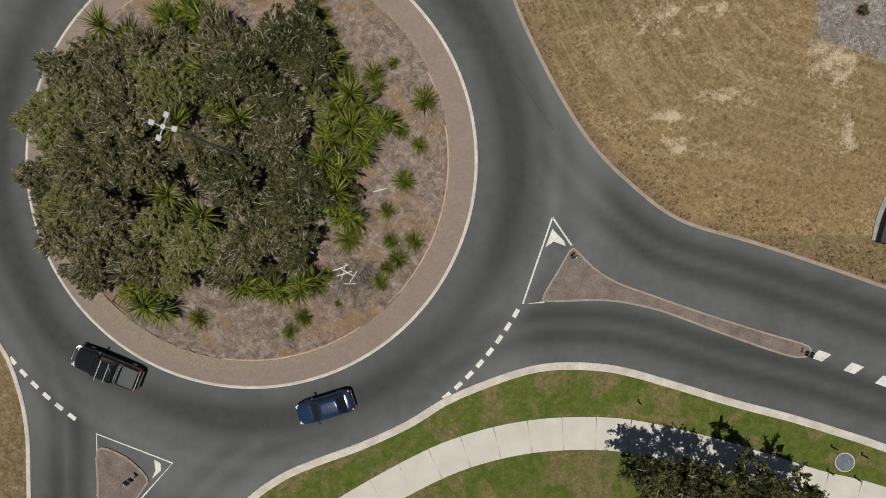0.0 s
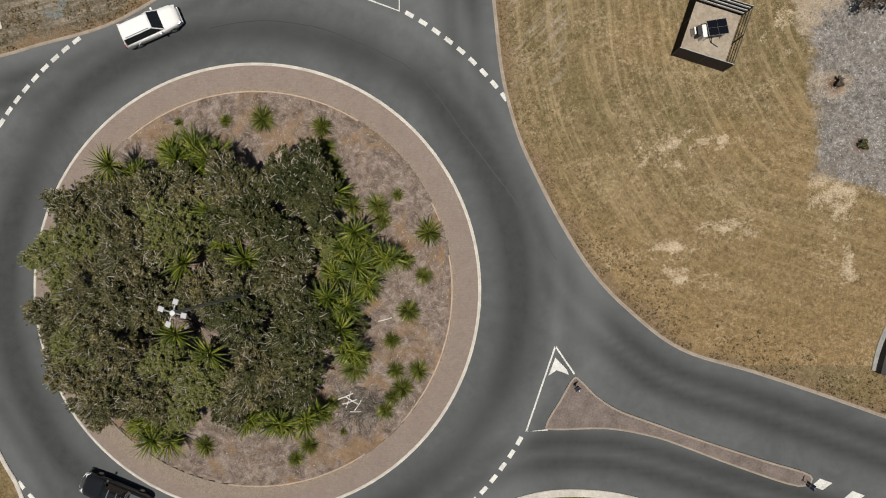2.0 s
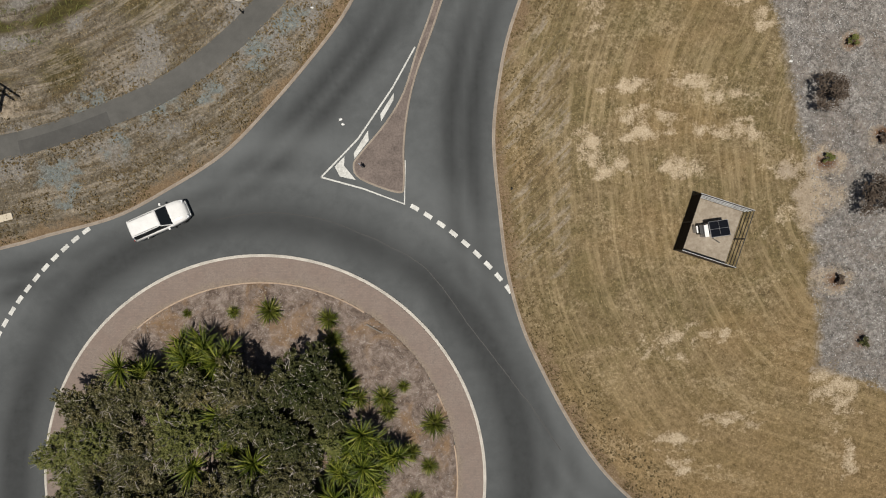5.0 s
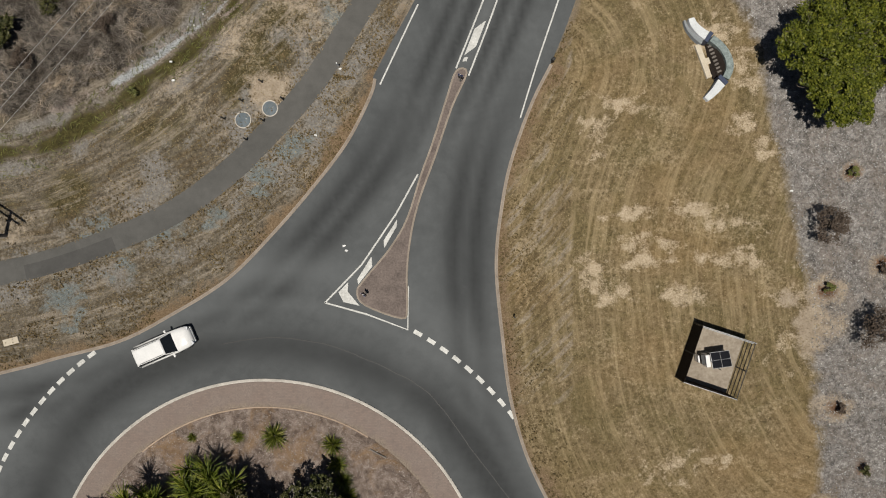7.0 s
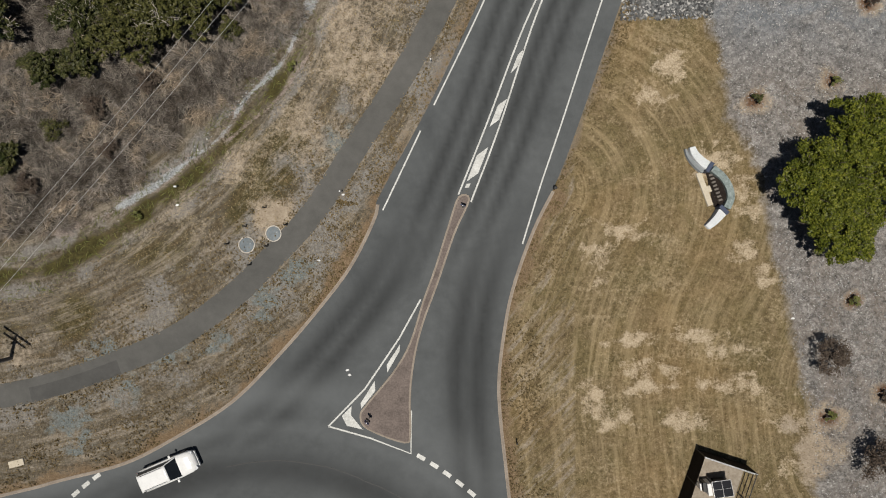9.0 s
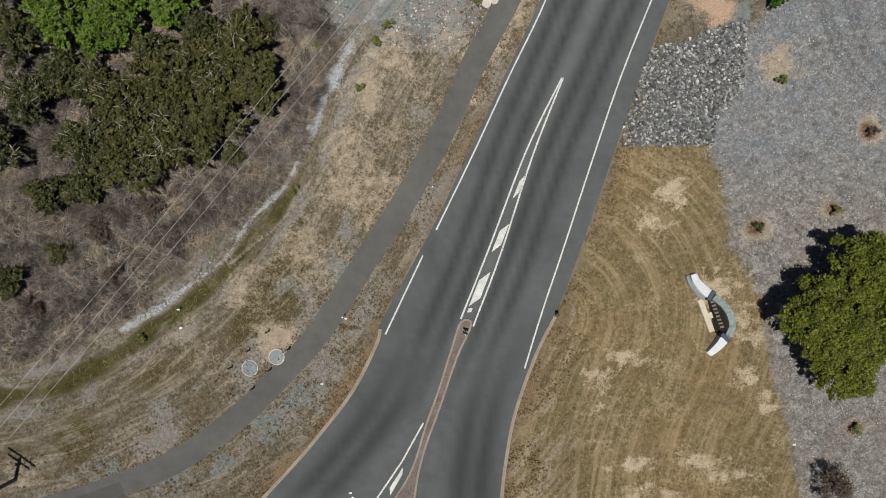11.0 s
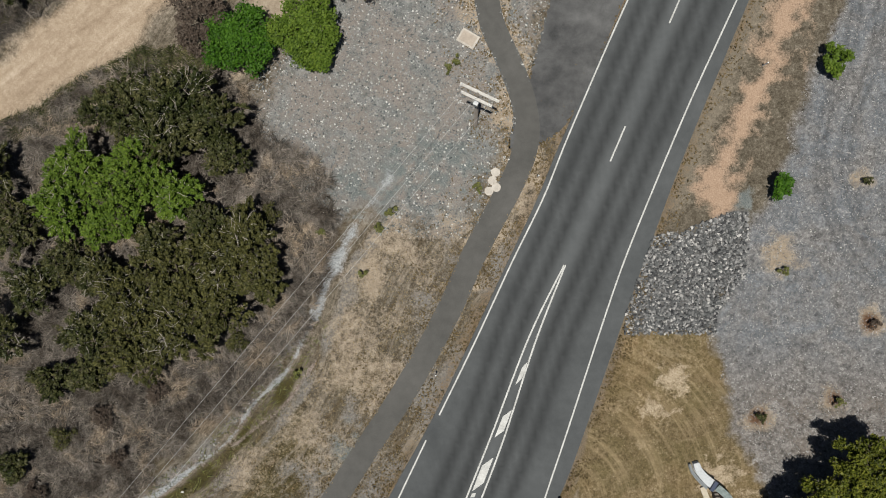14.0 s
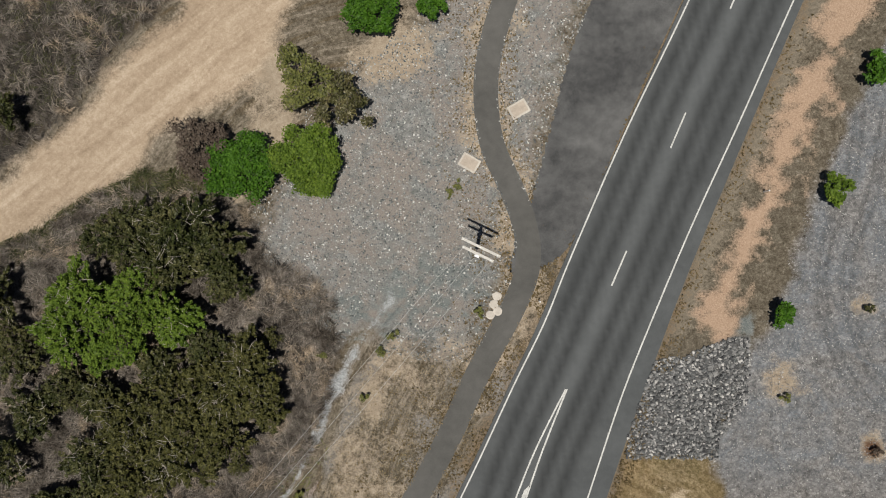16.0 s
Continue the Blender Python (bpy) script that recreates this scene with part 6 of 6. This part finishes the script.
def power_pole(x, y, h, a, label):
    ob = tagged(new("power_pole"), label, "power pole", "power poles")
    ob.location = (x, y, at_ground(x, y))
    part("pole", tube(bmesh.new(), [(0, 0, -0.3), (0, 0, h * 0.5), (0, 0, h + 0.35)], [0.17, 0.145, 0.12], 12), GREY_TIMBER, ob)
    c, s = math.cos(a), math.sin(a)
    ends = []
    for off, L in ((0.24, 2.75), (-0.22, 2.2)):
        ox, oy = -s * off, c * off
        part("crossarm", box(bmesh.new(), ox + c * 0.05, oy + s * 0.05, h, L, 0.17, 0.16, a, 0.015), PALE_TIMBER, ob, "bleached timber crossarm")
        for q in (-0.88, 0.0, 0.88):
            px, py = ox + c * q * L / 2, oy + s * q * L / 2
            ins = part("insulator", disc(bmesh.new(), px, py, h + 0.06, h + 0.26, 0.06, 10, 0.04), WHITE_METAL, ob, "pale porcelain insulator")
            if off < 0:
                ends.append((x + px, y + py, at_ground(x, y) + h + 0.24))
    for q in (-0.5, 0.25):
        part("brace", tube(bmesh.new(), [(c * q, s * q, h - 0.05), (0, 0, h - 0.7)], [0.025, 0.025], 6), STEEL, ob)
    part("switch_box", box(bmesh.new(), -0.1 * c, -0.32, h - 0.9, 0.35, 0.3, 0.5, a, 0.03), STEEL, ob)
    return ends


ends_a = power_pole(0.0, 79.5, 10.2, radians(-26.6), "weathered timber power pole with double bleached crossarms on gravel")
ends_b = power_pole(-38.3, 35.9, 10.6, radians(-34), "weathered timber power pole beside the footpath")
WIRE = plain("aluminium_wire", (0.5, 0.5, 0.49), 0.5, 0.2)
for p, q in zip(ends_a, ends_b):
    p, q = Vector(p), Vector(q)
    pts = []
    for k in range(25):
        t = k / 24
        v = p.lerp(q, t)
        v.z -= 1.1 * 4 * t * (1 - t)
        pts.append(v)
    tagged(part("power_line", tube(bmesh.new(), pts, [0.011] * 25, 5), WIRE), "thin sagging bare aluminium power line", "cable", "power lines")


def keep_left_sign(x, y, a):
    ob = tagged(new("traffic_sign"), "small traffic sign on a steel post on the island", "traffic sign", "island signs")
    ob.location = (x, y, 0.125)
    part("post", tube(bmesh.new(), [(0, 0, -0.1), (0, 0, 1.75)], [0.03, 0.03], 8), STEEL, ob)
    part("panel", box(bmesh.new(), 0.04 * math.cos(a), 0.04 * math.sin(a), 1.4, 0.015, 0.45, 0.6, a, 0.004), plain("sign_blue", (0.03, 0.06, 0.20), 0.4), ob, "blue and white sign panel")
    part("hazard_board", box(bmesh.new(), 0.04 * math.cos(a), 0.04 * math.sin(a), 0.75, 0.015, 0.4, 0.5, a, 0.004), BLACK_PAINT, ob, "black board")
    part("base_socket", disc(bmesh.new(), 0, 0, -0.02, 0.06, 0.09, 12), BLACK_PAINT, ob)


for x, y, a in ((8.55, -1.5, 2.2), (-26.3, -19.2, 1.0), (-8.6, 31.1, 4.0), (-0.95, 48.0, 1.2), (26.2, -8.8, -0.4)):
    keep_left_sign(x, y, a)


def marker(x, y, h=0.85, mat_=None, lab="short dark timber marker post", r=0.065):
    ob = tagged(new("marker_post"), lab, "post", "marker posts")
    ob.location = (x, y, at_ground(x, y))
    part("post", tube(bmesh.new(), [(0, 0, -0.15), (0, 0, h)], [r, r * 0.95], 8), mat_ or BLACK_PAINT, ob)
    part("cap", disc(bmesh.new(), 0, 0, h, h + 0.03, r * 1.2, 10, r * 0.6), mat_ or BLACK_PAINT, ob)


for x, y in ((-20.0, 45.2), (-18.5, 46.6), (-16.9, 48.1), (-15.2, 46.7), (-16.8, 45.0), (-18.2, 43.5), (28.6, -16.2), (30.9, -16.8), (28.3, -18.1), (30.4, -18.6), (13.7, -12.8), (3.2, 29.2)):
    marker(x, y)
for x, y in ((4.9, 75.3), (-3.4, 59.6), (22.6, 83.7), (-10.7, 49.3)):
    marker(x, y, 0.95, WHITE_METAL, "white plastic roadside guide post", 0.055)
marker(6.35, 49.4, 0.9, BLACK_PAINT, "black roadside bollard with white cap", 0.12)

WATER = mottled("lid_blue_grey", (0.07, 0.092, 0.105), (0.16, 0.19, 0.21), 5, 1, 0.35, 0.4, 0.1)
RIM = mottled("pit_ring_concrete", (0.46, 0.42, 0.37), (0.70, 0.66, 0.60), 14, 2, 0.9, 0.2, 0.2)
for x, y, r in ((-18.5, 45.1, 0.68), (-16.3, 46.0, 0.66), (29.6, -17.4, 0.76)):
    z = at_ground(x, y)
    ob = tagged(new("access_pit"), "round concrete access pit with blue-grey lid", "manhole", "access pits")
    ob.location = (x, y, z)
    a = np.linspace(0, math.tau, 36, endpoint=False)
    part("ring", ribbon(bmesh.new(), np.stack([r * np.cos(a), r * np.sin(a)], 1), 0, 0.075, -0.15, 0.10, True, 0.02), RIM, ob, "pale concrete ring")
    part("lid", disc(bmesh.new(), 0, 0, -0.1, 0.06, r - 0.09, 32), WATER, ob, "blue-grey steel lid")
    part("handle", box(bmesh.new(), r * 0.4, 0.1, 0.08, 0.16, 0.04, 0.03, 0.5, 0.01), STEEL, ob)
for x, y, a in ((-0.5, 86.4, 0.55), (3.5, 90.6, -0.5)):
    ob = tagged(new("service_pit"), "pale concrete service pit cover on gravel", "pit cover", "service pits")
    ob.location = (x, y, at_ground(x, y))
    part("surround", box(bmesh.new(), 0, 0, 0.02, 1.55, 1.15, 0.22, -a, 0.03), RIM, ob)
    part("lid", box(bmesh.new(), 0, 0, 0.14, 1.25, 0.85, 0.05, -a, 0.02), mottled("pit_lid", (0.42, 0.36, 0.30), (0.60, 0.53, 0.45), 10, 2), ob)
for x, y, r in ((1.55, 75.7, 0.36), (1.3, 75.05, 0.36), (1.6, 74.5, 0.37), (1.0, 74.2, 0.36)):
    bm = bmesh.new()
    bmesh.ops.create_icosphere(bm, subdivisions=3, radius=r, matrix=Matrix.Translation((x, y, at_ground(x, y) + 0.06)) @ Matrix.Diagonal((1, 1, 0.45, 1)))
    for v in bm.verts:
        v.co += Vector((1, 1, 0.4)) * 0.05 * noise.noise(v.co * 3)
    tagged(part("boulder", bm, RIM), "smooth pale flat boulder beside the footpath", "boulder", "pale boulders")

# fenced compound with a pump unit under a solar panel
pen = tagged(new("fenced_compound"), "dark board compound with an open rail side on concrete", "enclosure")
pen.matrix_basis = pose(18.62, 25.85, at_ground(18.65, 25.9), 0, 0, -18.4)
hx, hy, hh = 2.07, 2.26, 2.0
part("slab", box(bmesh.new(), 0, 0, 0.03, 2 * hx - 0.1, 2 * hy - 0.1, 0.14, 0, 0.01), mottled("slab_concrete", (0.25, 0.205, 0.155), (0.46, 0.405, 0.335), 5, 0.6), pen, "dusty concrete slab")
for sx, sy in ((-1, -1), (-1, 1), (1, -1), (1, 1), (0, 1), (0, -1), (-1, 0), (1, 0)):
    part("post", box(bmesh.new(), sx * hx, sy * hy, hh / 2, 0.09, 0.09, hh + 0.08, 0, 0.01), BLACK_PAINT, pen)
for side in range(3):
    for k in range(10):
        z = 0.12 + k * 0.2
        if side == 0:
            b = box(bmesh.new(), -hx, 0, z, 0.035, 2 * hy - 0.1, 0.194)
        else:
            b = box(bmesh.new(), 0, hy * (1 if side == 1 else -1), z, 2 * hx - 0.1, 0.035, 0.194)
        part("board", b, DARK_BOARD, pen)
for s in (1, -1):
    part("top_rail", box(bmesh.new(), 0, s * hy, hh + 0.05, 2 * hx + 0.1, 0.045, 0.05, 0, 0.008), STEEL, pen, "bare galvanised top rail")
for z in (0.7, 1.25, 1.8):
    part("inner_rail", box(bmesh.new(), 0, hy - 0.09, z, 2 * hx - 0.2, 0.05, 0.22, 0, 0.01), STEEL, pen, "grey horizontal rail")
for z in (0.25, 0.85, 1.45, 2.0):
    part("side_rail", box(bmesh.new(), hx, 0, z, 0.05, 2 * hy, 0.05), BLACK_PAINT, pen)
for k in range(0, 11, 3):
    part("mesh_bar", tube(bmesh.new(), [(hx, -hy + 0.2 + k * 0.41, 0.2), (hx, -hy + 0.2 + k * 0.41, 2.0)], [0.008, 0.008], 4), BLACK_PAINT, pen)
unit_ = tagged(new("pump_unit"), "white pump cabinet beneath a dark tilted solar panel", "machine")
unit_.matrix_basis = pose(18.55, 25.95, at_ground(18.65, 25.9) + 0.1, 0, 0, 8)
part("cabinet", box(bmesh.new(), -0.52, -0.05, 0.6, 0.32, 0.95, 1.1, 0, 0.03), WHITE_METAL, unit_)
part("vent_panel", box(bmesh.new(), -0.82, 0.1, 0.5, 0.26, 0.75, 0.9, 0, 0.03), BLACK_TRIM, unit_)
part("side_panel", box(bmesh.new(), -1.12, 0.15, 0.5, 0.12, 0.55, 0.8, 0, 0.02), WHITE_METAL, unit_, "white side panel")
part("tank", box(bmesh.new(), 0.45, 0, 0.35, 0.9, 0.8, 0.6, 0, 0.05), BLACK_TRIM, unit_)
SOLAR = plain("solar_cell", (0.006, 0.007, 0.011), 0.30, 0.0, 0.2)
for ix in range(2):
    for iy in range(2):
        m = Matrix.Translation((0.36, 0.0, 1.42)) @ Matrix.Rotation(radians(-9), 4, "X")
        part("solar_panel", box(bmesh.new(), -0.36 + ix * 0.72, -0.3 + iy * 0.6, 0, 0.69, 0.57, 0.035, 0, 0.0, m), SOLAR, unit_)
part("panel_frame", box(bmesh.new(), 0, 0, 0, 1.48, 1.24, 0.025, 0, 0, Matrix.Translation((0.36, 0, 1.39)) @ Matrix.Rotation(radians(-9), 4, "X")), ALLOY, unit_)
for x in (-0.25, 0.95):
    for y in (-0.5, 0.5):
        part("leg", tube(bmesh.new(), [(x, y, 0), (x, y, 1.38 - y * 0.16)], [0.025, 0.025], 6), STEEL, unit_)
part("hose", tube(bmesh.new(), [(0.2, -0.4, 0.4), (0.25, -0.75, 0.15), (0.5, -0.95, 0.05), (0.75, -1.15, 0.04)], [0.04] * 4, 8), BLACK_TRIM, unit_)

# curved entry sign: pale wings, a pebble-faced wall and a dark lettered face
RENDERED = mottled("white_render", (0.58, 0.60, 0.61), (0.78, 0.80, 0.81), 12, 1.5, 0.85, 0.3, 0.15)
PEBBLE = mottled("pebble_facing", (0.06, 0.085, 0.09), (0.36, 0.42, 0.40), 22, 4, 0.7, 0.4, 0.8)
NAVY = plain("navy_render", (0.03, 0.045, 0.09), 0.6)
CREAM = mottled("cream_concrete", (0.52, 0.46, 0.36), (0.72, 0.66, 0.55), 14, 2, 0.9, 0.2, 0.2)


def wing(bm, line, w0, w1, z0, z1):
    """A wall along a line whose width and height run from one end to the other."""
    n = len(line)
    rows = []
    for i in range(n):
        t = i / (n - 1)
        w = w0 + (w1 - w0) * t
        z = z0 + (z1 - z0) * t
        a, b = offset(line, -w / 2)[i], offset(line, w / 2)[i]
        rows.append([bm.verts.new((*a, -0.25)), bm.verts.new((*a, z)), bm.verts.new((*b, z)), bm.verts.new((*b, -0.25))])
    for r, s in zip(rows, rows[1:]):
        for k in range(3):
            bm.faces.new((r[k], r[k + 1], s[k + 1], s[k]))
    bm.faces.new(rows[0])
    bm.faces.new(rows[-1][::-1])
    bmesh.ops.recalc_face_normals(bm, faces=bm.faces[:])
    bmesh.ops.bevel(bm, geom=[e for e in bm.edges if e.is_manifold and e.calc_face_angle() > 1.2], offset=0.02, segments=1, affect="EDGES")
    return bm


def entry_sign(x, y, z, turn, label):
    ob = tagged(new("entry_sign"), label, "sign")
    ob.matrix_basis = pose(x, y, z, 0, 0, turn)
    north = smooth_line([(-1.88, 3.39), (-1.71, 2.86), (-1.27, 2.28), (-0.75, 1.83)])
    mid = smooth_line([(-0.49, 1.66), (0.24, 1.03), (0.76, 0.19), (0.89, -0.69), (0.59, -1.44)])
    south = smooth_line([(0.33, -1.70), (-0.15, -2.36), (-0.72, -2.92)])
    part("wing", wing(bmesh.new(), north, 0.45, 0.72, 0.45, 0.85), RENDERED, ob, "white rendered wing wall")
    part("wing", wing(bmesh.new(), south, 0.72, 0.45, 0.85, 0.45), RENDERED, ob, "white rendered wing wall")
    inner = offset(north, -0.48)
    part("wing_face", wing(bmesh.new(), inner, 0.16, 0.34, 0.3, 0.55), mottled("grey_render", (0.22, 0.24, 0.25), (0.36, 0.38, 0.39), 10, 1), ob, "grey rendered face")
    part("pebble_wall", wing(bmesh.new(), mid, 0.55, 0.55, 0.95, 0.95), PEBBLE, ob, "blue-green pebble facing")
    for p, q in ((north[-1], mid[0]), (mid[-1], south[0])):
        v = np.array(q) - np.array(p)
        c = (np.array(p) + np.array(q)) / 2
        part("pier", box(bmesh.new(), c[0] - 0.1, c[1], 0.42, 0.3, 0.85, 1.15, math.atan2(v[1], v[0]), 0.02), NAVY, ob, "navy rendered pier")
    m = Matrix.Translation((0.05, 0.25, 0.42)) @ Matrix.Rotation(radians(20.5), 4, "Z") @ Matrix.Rotation(radians(-38), 4, "Y")
    face = part("sign_face", box(bmesh.new(), 0, 0, 0, 0.85, 3.0, 0.08, 0, 0.02, m), DARK_BOARD, ob, "dark sign face with raised bars")
    for k in range(8):
        part("letter_bar", box(bmesh.new(), -0.12, -1.05 + k * 0.3, 0.055, 0.3, 0.15, 0.03, 0, 0, m), GREY_TIMBER, face)
    part("bed", slab(bmesh.new(), offset(mid, 0.0).tolist() + [(-0.1, -1.3), (-0.75, 1.6)], -0.2, 0.12), DARK_BOARD, ob, "dark planted recess")
    part("plinth", box(bmesh.new(), -0.85, 0.1, 0.06, 0.42, 2.75, 0.28, radians(20), 0.02), CREAM, ob, "cream concrete plinth")
    part("step", box(bmesh.new(), -0.52, 0.1, 0.05, 0.34, 0.5, 0.26, radians(20), 0.02), CREAM, ob)
    return ob


entry_sign(18.95, 49.10, at_ground(18.9, 49.4), 0, "curved entry sign with white wings and dark lettered face")
side_sign = tagged(new("low_sign_wall"), "low dark curved sign wall on a grey concrete strip", "sign")
side_sign.location = (0, 0, at_ground(33, 3))
part("strip", wing(bmesh.new(), smooth_line([(31.6, -0.2), (32.1, 2.0), (33.3, 4.6), (35, 7)]), 0.4, 0.4, 0.06, 0.06), mottled('strip_concrete', (0.22, 0.22, 0.21), (0.40, 0.39, 0.37), 9, 1), side_sign)
sw = part("wall", wing(bmesh.new(), smooth_line([(32.0, -0.4), (32.6, 1.8), (33.9, 4.4), (35.6, 6.6)]), 0.7, 0.7, 0.7, 0.7), BLACK_PAINT, side_sign)
for k in range(6):
    part("letter_bar", box(bmesh.new(), 32.45 + 0.33 * k, 1.3 + 0.62 * k, 0.71, 0.3, 0.12, 0.03, 0.9), GREY_TIMBER, sw)

# timber lying in the bed, dead branches, a small slatted frame
def log(p, q, r):
    z = max(at_ground(*p), at_ground(*q)) + r * 0.7
    mid = ((p[0] + q[0]) / 2 + 0.03, (p[1] + q[1]) / 2 - 0.02)
    bm = tube(bmesh.new(), [(*p, z), (*mid, z + 0.01), (*q, z)], [r, r * 0.92, r * 0.8], 8)
    tagged(part("log", bm, PALE_TIMBER if r < 0.06 else GREY_TIMBER), "bleached dead branch lying on the mulch", "branch", "dead branches")


for p, q, r in (((-8.4, 18.5), (-7.1, 17.8), 0.07), ((-5.6, -3.6), (-4.9, -2.3), 0.06), ((-10.4, -1.3), (-9.9, -2.4), 0.06), ((-9.6, -2.4), (-8.6, -3.0), 0.05), ((-9.2, -2.0), (-9.6, -3.4), 0.04), ((-9.9, -3.0), (-8.7, -2.6), 0.045),
                ((-8.9, -3.5), (-8.2, -2.4), 0.04), ((-9.4, -3.6), (-8.4, -3.6), 0.035), ((-10.2, -2.6), (-9.0, -2.1), 0.05), ((-7.0, 3.6), (-5.9, 3.9), 0.04)):
    log(p, q, r)
frame_ob = tagged(new("slatted_frame"), "small dark timber frame lying at the bed edge", "frame")
frame_ob.matrix_basis = pose(-27.3, -5.2, at_ground(-27.3, -5.2) + 0.03, 0, 0, -35)
for y in (-0.3, 0.3):
    part("rail", box(bmesh.new(), 0, y, 0.03, 1.5, 0.07, 0.07, 0, 0.01), GREY_TIMBER, frame_ob)
for x in (-0.6, 0.0, 0.6):
    part("slat", box(bmesh.new(), x, 0, 0.075, 0.08, 0.75, 0.03), BARK_DARK, frame_ob)
litter = twig_cloud("twig_litter", np.random.default_rng(5).normal((-8.6, -3.2), (1.1, 0.8), (500, 2)), np.random.default_rng(6), 0.8, DRY_TWIG, "brown dead twigs heaped on mulch", 0.25)
# pale slab lying on the western verge
slab_ob = box(bmesh.new(), -38.0, 27.2, at_ground(-38, 27.2) + 0.05, 1.3, 0.55, 0.12, 0.25, 0.02)
tagged(part("concrete_slab", slab_ob, CREAM), "loose pale concrete slab on dry grass", "slab")


# ---- loose stone ----
def rocks(name, q, size, r, material, label):
    """Angular stones, each a squashed and jittered octahedron."""
    z = ground_height(q[:, 0], q[:, 1])
    q, z = q[z > -0.19], z[z > -0.19]
    n = len(q)
    base = np.array([(1, 0, 0), (0, 1, 0), (-1, 0, 0), (0, -1, 0), (0, 0, 1), (0.2, 0.1, -1)], float)
    p = base[None] * (1 + 0.35 * r.normal(size=(n, 6, 1))) + 0.2 * r.normal(size=(n, 6, 3))
    s = size * r.uniform(0.5, 1.0, (n, 1, 1)) ** 1.5 * 1.3
    p = p * s * np.array([1, 0.8, 0.6])
    a = r.uniform(0, math.tau, n)
    ca_, sa_ = np.cos(a)[:, None], np.sin(a)[:, None]
    x = p[..., 0] * ca_ - p[..., 1] * sa_ + q[:, :1]
    y = p[..., 0] * sa_ + p[..., 1] * ca_ + q[:, 1:]
    zz = p[..., 2] + z[:, None] + s[:, :, 0] * 0.25
    v = np.stack([x, y, zz], -1).reshape(-1, 3)
    f0 = np.array([(0, 1, 4), (1, 2, 4), (2, 3, 4), (3, 0, 4), (1, 0, 5), (2, 1, 5), (3, 2, 5), (0, 3, 5)])
    f = (np.arange(n)[:, None, None] * 6 + f0[None]).reshape(-1, 3)
    me = bpy.data.meshes.new(name)
    me.vertices.add(len(v))
    me.vertices.foreach_set("co", v.astype(np.float32).ravel())
    me.loops.add(f.size)
    me.loops.foreach_set("vertex_index", f.ravel().astype(np.int32))
    me.polygons.add(len(f))
    me.polygons.foreach_set("loop_start", np.arange(0, f.size, 3, dtype=np.int32))
    me.update()
    me.materials.append(material)
    return tagged(new(name, me), label, name.replace("_", " "), kind="stuff")


def stone_material(name, stops):
    m, nt, b, vec = blank(name, 0.85, 0.25)
    g = nt.nodes.new("ShaderNodeNewGeometry")
    f = calc(nt, "ADD", calc(nt, "MULTIPLY", g.outputs["Random Per Island"], 0.75), calc(nt, "MULTIPLY", noise_tex(nt, vec, 14, 3), 0.25))
    nt.links.new(ramp(nt, f, stops), b.inputs["Base Color"])
    return m


GRAVEL_M = stone_material("blue_grey_stone", [(0.1, (0.075, 0.082, 0.086)), (0.45, (0.185, 0.20, 0.20)), (0.7, (0.34, 0.345, 0.335)), (0.9, (0.72, 0.71, 0.68))])
RIPRAP_M = stone_material("dark_rock", [(0.1, (0.045, 0.046, 0.050)), (0.5, (0.16, 0.165, 0.165)), (0.78, (0.32, 0.315, 0.31)), (0.92, (0.74, 0.72, 0.69))])
sr = np.random.default_rng(41)
rocks("rubble", scatter(5200, STONES, sr, -0.7), 0.14, sr, RIPRAP_M, "angular dark and pale rock rubble beside the road")
rocks("gravel", scatter(20000, GRAVEL_NW, sr, -1.2), 0.075, sr, GRAVEL_M, "loose blue-grey crushed stone")
rocks("crushed_stone", scatter(9000, MULCH_E, sr, 0.0), 0.05, sr, GRAVEL_M, "scattered pale stone chips in mulch")
rocks("ditch_stone", wash[sr.integers(8, len(wash), 1500)] + sr.normal(size=(1500, 2)) * 0.40, 0.075, sr, GRAVEL_M, "pale stones washed along the ditch")

# scraps of litter on the road and verges
for k, (x, y) in enumerate(((-10.2, 34.5), (-12.6, 43.8), (-24.4, 49.9), (24.9, 39.0), (-10.6, 49.1), (-10.4, 34.9), (-24.2, 48.4))):
    bm = bmesh.new()
    bmesh.ops.create_icosphere(bm, subdivisions=2, radius=0.11, matrix=Matrix.Translation((x, y, max(0.05, at_ground(x, y) + 0.05))) @ Matrix.Diagonal((1.3, 0.8, 0.5, 1)))
    for v in bm.verts:
        v.co += Vector((1, 1, 0.6)) * 0.07 * noise.noise(v.co * 9)
    tagged(part("litter", bm, WHITE_METAL), "crumpled scrap of white paper litter", "litter", "scraps of litter")
